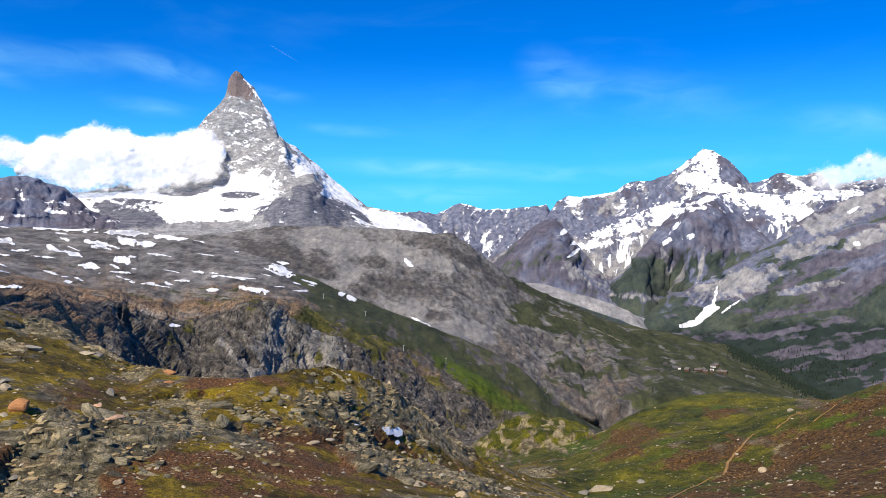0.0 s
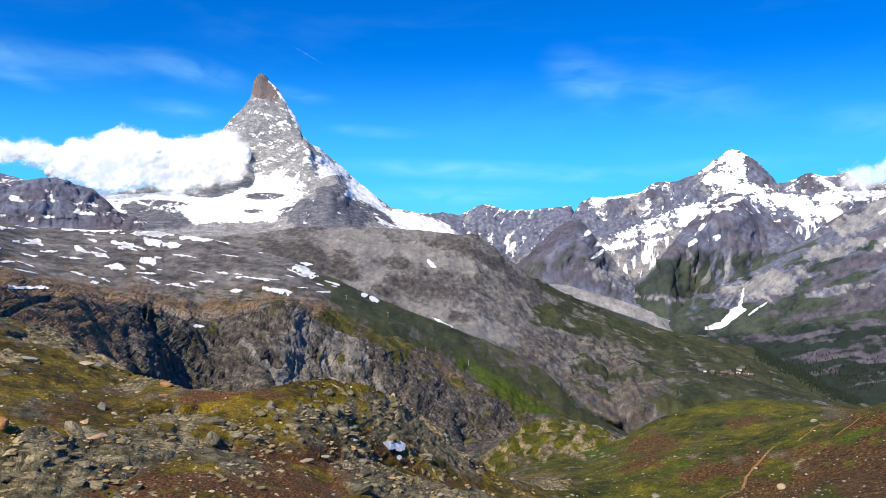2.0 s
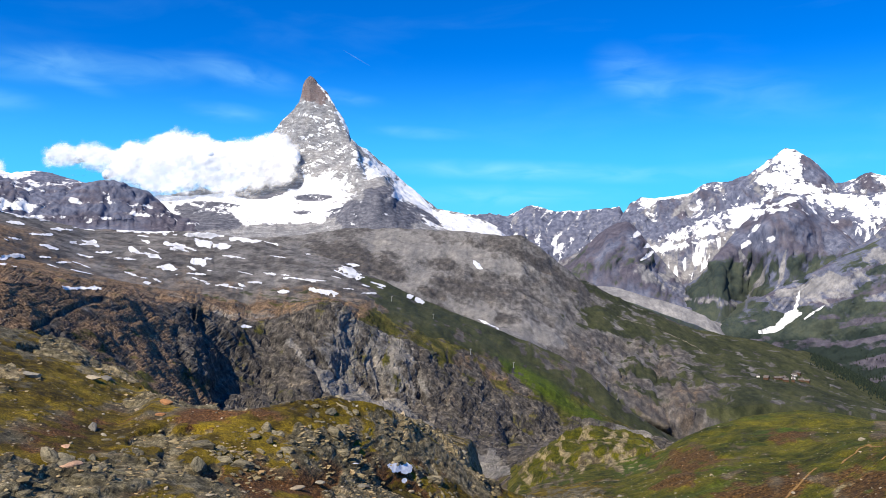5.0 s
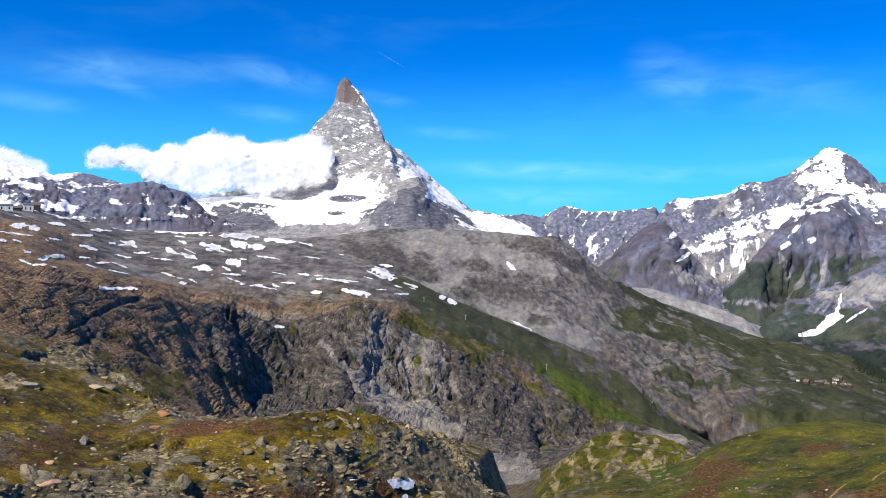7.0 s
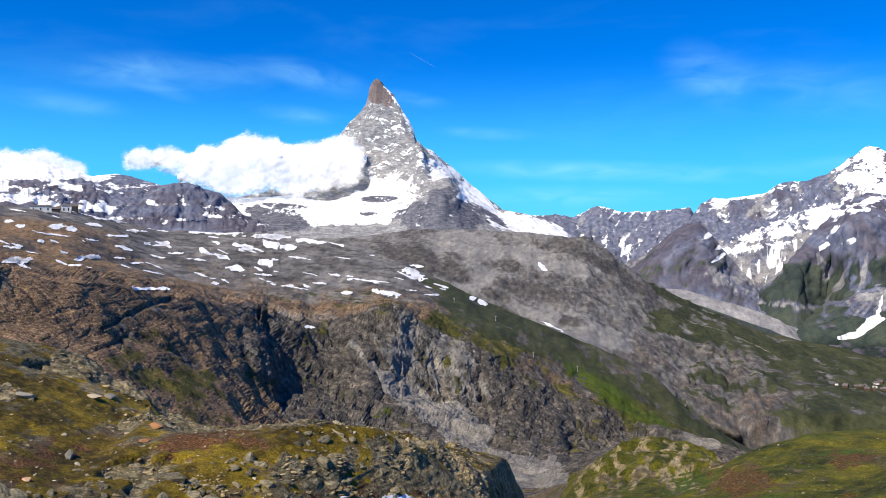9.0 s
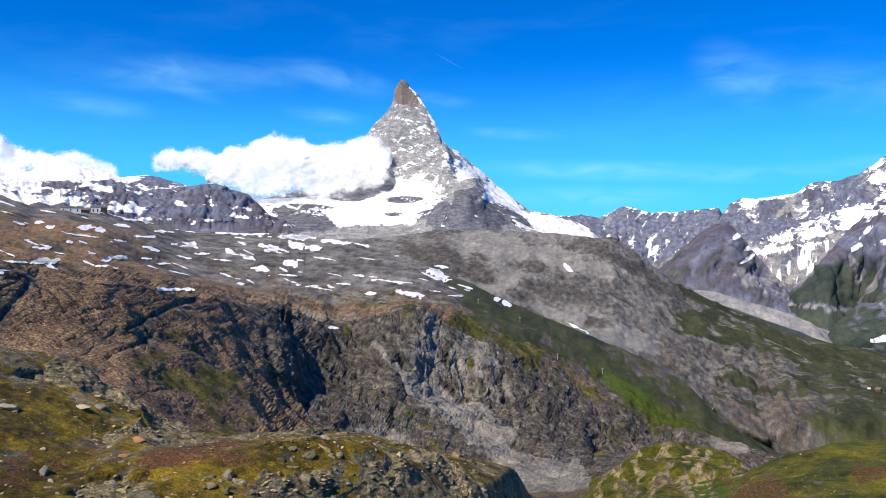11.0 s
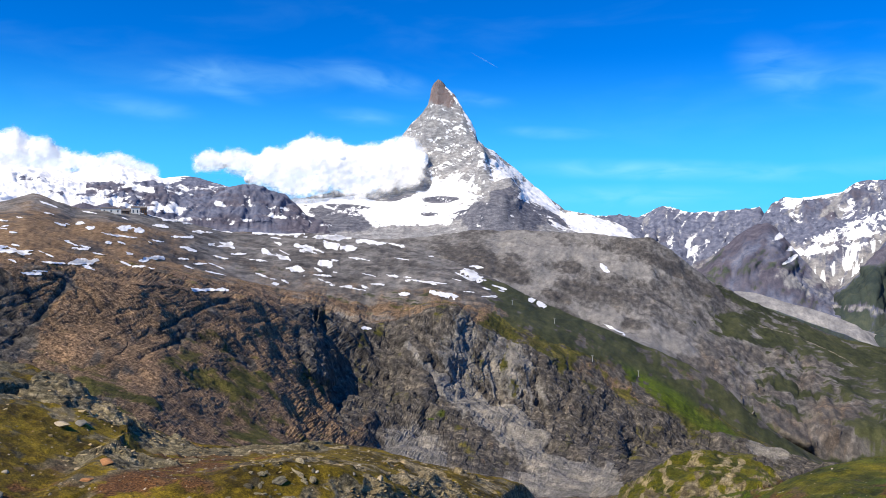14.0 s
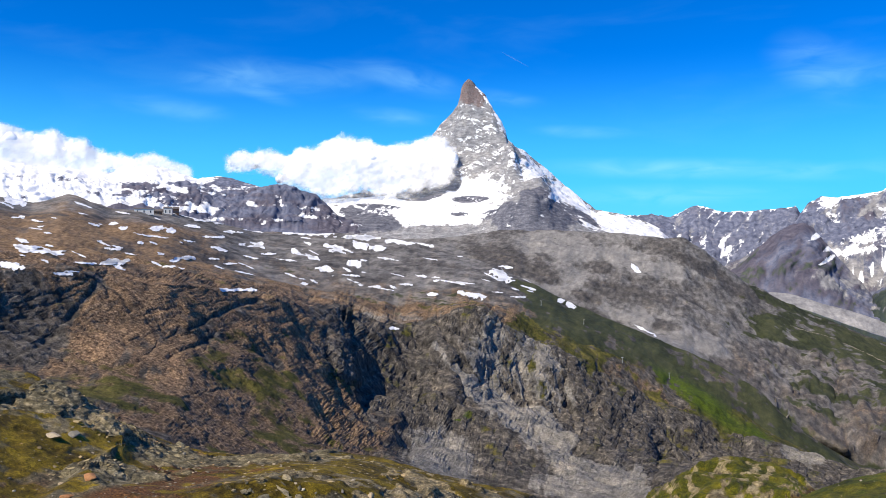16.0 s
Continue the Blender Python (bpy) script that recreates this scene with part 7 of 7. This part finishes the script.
def cloud(name, top, bottom, dist, label, puffs=60, size=0.55, seed=1, veil=1.0):
    """A bank of cloud between two outlines of (bearing, height angle): rounded heads wrapped in thin veils."""
    ta, te = zip(*top)
    ba_, be = zip(*bottom)
    r_ = random.Random(seed)
    hub = tagged(new(name), label, "cloud", "clouds round the peaks")
    bm = bmesh.new()
    made = tries = 0
    while made < puffs and tries < puffs * 30:
        tries += 1
        a = r_.uniform(ta[0], ta[-1])
        hi, lo = np.interp(a, ta, te), np.interp(a, ba_, be)
        s = size * r_.uniform(0.4, 1.15)
        room = min(hi - lo, 2.2 * s)
        s = min(s, (hi - lo) * 0.5)
        if s < 0.1:
            continue
        nearby = min(np.interp(a - s, ta, te), np.interp(a + s, ta, te), hi + 0.3 * s)
        e = nearby - s * r_.uniform(0.95, 1.5)
        if e - s < lo + 0.35 * (hi - lo) - 0.3:
            continue
        d = dist + r_.uniform(-40, 40) + 150 * ((e - lo) / max(hi - lo, 1.6) - 0.6)
        rad = d * math.tan(radians(s))
        c = Vector((d * math.sin(radians(a)), d * math.cos(radians(a)), EYE + d * math.tan(radians(e))))
        ball = bmesh.ops.create_icosphere(bm, subdivisions=3, radius=1)["verts"]
        for v in ball:
            k = 1 + 0.16 * noise.fractal(v.co * 1.7 + c / 50, 0.9, 2.0, 4)
            v.co = c + v.co * rad * k
        made += 1
    for f in bm.faces:
        f.smooth = True
    part("cloud_head", bm, cloud_white, hub)
    for layer, off in enumerate((-95, 75)):
        azs = np.arange(ta[0] - 1.5, ta[-1] + 1.5, 0.09)
        es = np.arange(min(be) - 0.6, max(te) + 1.0, 0.09)
        A, E = np.meshgrid(azs, es)
        hi, lo = np.interp(A, ta, te), np.interp(A, ba_, be)
        P = np.stack([A * 1.1, E * 1.5, np.full(A.shape, layer * 9.0 + seed)], -1)
        wob = 0.22 * fbm(P * 1.3, 5, seed + 80) + 0.1 * fbm(P * 5, 3, seed + 90)
        inside = np.minimum(np.minimum(hi + 0.1 - E, (E - lo) * 0.5), np.minimum(A - ta[0], ta[-1] - A) * 0.8) + wob
        dens = smooth(inside, -0.22, 0.3) * veil * (0.75 + 0.25 * smooth(fbm(P * 2, 4, seed + 99), -0.5, 0.3))
        D = dist + off + 10 * fbm(P * 0.8, 4, seed + 70) + 150 * (np.clip((E - lo) / np.maximum(hi - lo, 1.6), -0.2, 1.2) - 0.6)
        W = np.stack([D * np.sin(np.radians(A)), D * np.cos(np.radians(A)), EYE + D * np.tan(np.radians(E))], -1)
        grid_object("cloud_veil", W, cloud_soft, dict(cover=dens), hub)
    return hub


cloud("cloud_bank", [(-29.08, 4.71), (-28.56, 5.47), (-28.09, 6.23), (-27.56, 6.60), (-26.72, 6.54), (-26.03, 6.88), (-25.17, 7.38), (-24.61, 7.56), (-23.90, 7.34), (-23.26, 7.10), (-22.54, 7.30), (-21.96, 6.94), (-21.52, 6.69), (-20.11, 6.95), (-18.79, 7.28), (-17.83, 7.48), (-16.90, 7.48), (-16.20, 6.78)],
      [(-29.09, 3.97), (-28.24, 3.78), (-26.57, 3.23), (-25.20, 2.96), (-23.07, 3.63), (-21.18, 3.05), (-18.62, 3.82), (-17.27, 3.81), (-16.21, 4.85)], 4085, "bright white cumulus bank clinging to the rock pyramid", 110, 0.75, 3)
cloud("small_cloud", [(-32.64, 5.75), (-32.24, 6.12), (-31.57, 6.18), (-31.05, 5.82), (-30.65, 6.19), (-30.04, 6.41), (-29.24, 6.18), (-28.02, 5.87), (-26.38, 5.64)],
      [(-32.64, 5.06), (-30.86, 4.97), (-28.84, 4.79), (-26.39, 4.40)], 4180, "small white puffy cloud beside the bank", 34, 0.4, 5)
cloud("ridge_cloud", [(-50.76, 7.52), (-47.09, 7.33), (-46.30, 7.01), (-45.16, 6.64), (-43.99, 6.96), (-43.21, 6.44), (-42.11, 6.57), (-41.42, 5.91), (-40.36, 5.57), (-39.09, 5.38), (-37.80, 5.81), (-36.69, 5.29), (-35.37, 4.84)],
      [(-50.80, 3.50), (-47.13, 3.80), (-43.17, 4.18), (-39.29, 4.51), (-35.37, 4.20)], 4230, "white cloud spilling over the snowy ridge", 80, 0.7, 7)
cloud("haze_cloud", [(25.95, 4.16), (26.80, 4.66), (27.64, 4.47), (28.46, 5.11), (29.11, 5.52), (29.92, 5.11), (31.80, 4.83)],
      [(25.95, 3.40), (27.31, 3.17), (28.96, 3.75), (31.81, 3.50)], 4290, "soft thin cloud on the far summit ridge", 3, 0.2, 9, 0.42)


# thin old vapour trail high over the valley
trail, tn, tl, tb = mat("vapour", 1.0)
tb.inputs["Base Color"].default_value, tb.inputs["Alpha"].default_value = (0.95, 0.95, 0.95, 1), 0.05
bm = bmesh.new()
ends = []
for a, e in ((-12.76, 13.75), (-10.73, 12.66)):
    d = 4600
    ends.append(Vector((d * math.sin(radians(a)), d * math.cos(radians(a)), EYE + d * math.tan(radians(e)))))
rings = []
for i in range(13):
    s = i / 12
    c = ends[0].lerp(ends[1], s) + Vector((0, 0, 2.0 * noise.noise(Vector((i * 0.7, 0, 0)))))
    w = 3.2 * math.sin(math.pi * (0.05 + 0.9 * s)) + 0.4
    rings.append([bm.verts.new(c + Vector((0.5 * w * math.cos(k * math.pi / 3), w * math.cos(k * math.pi / 3 + 1), w * math.sin(k * math.pi / 3)))) for k in range(6)])
for p, q in zip(rings, rings[1:]):
    for k in range(6):
        bm.faces.new((p[k], p[(k + 1) % 6], q[(k + 1) % 6], q[k]))
tagged(part("vapour_trail", bm, trail), "faint thin white vapour trail in the sky", "vapour trail", kind="structure")
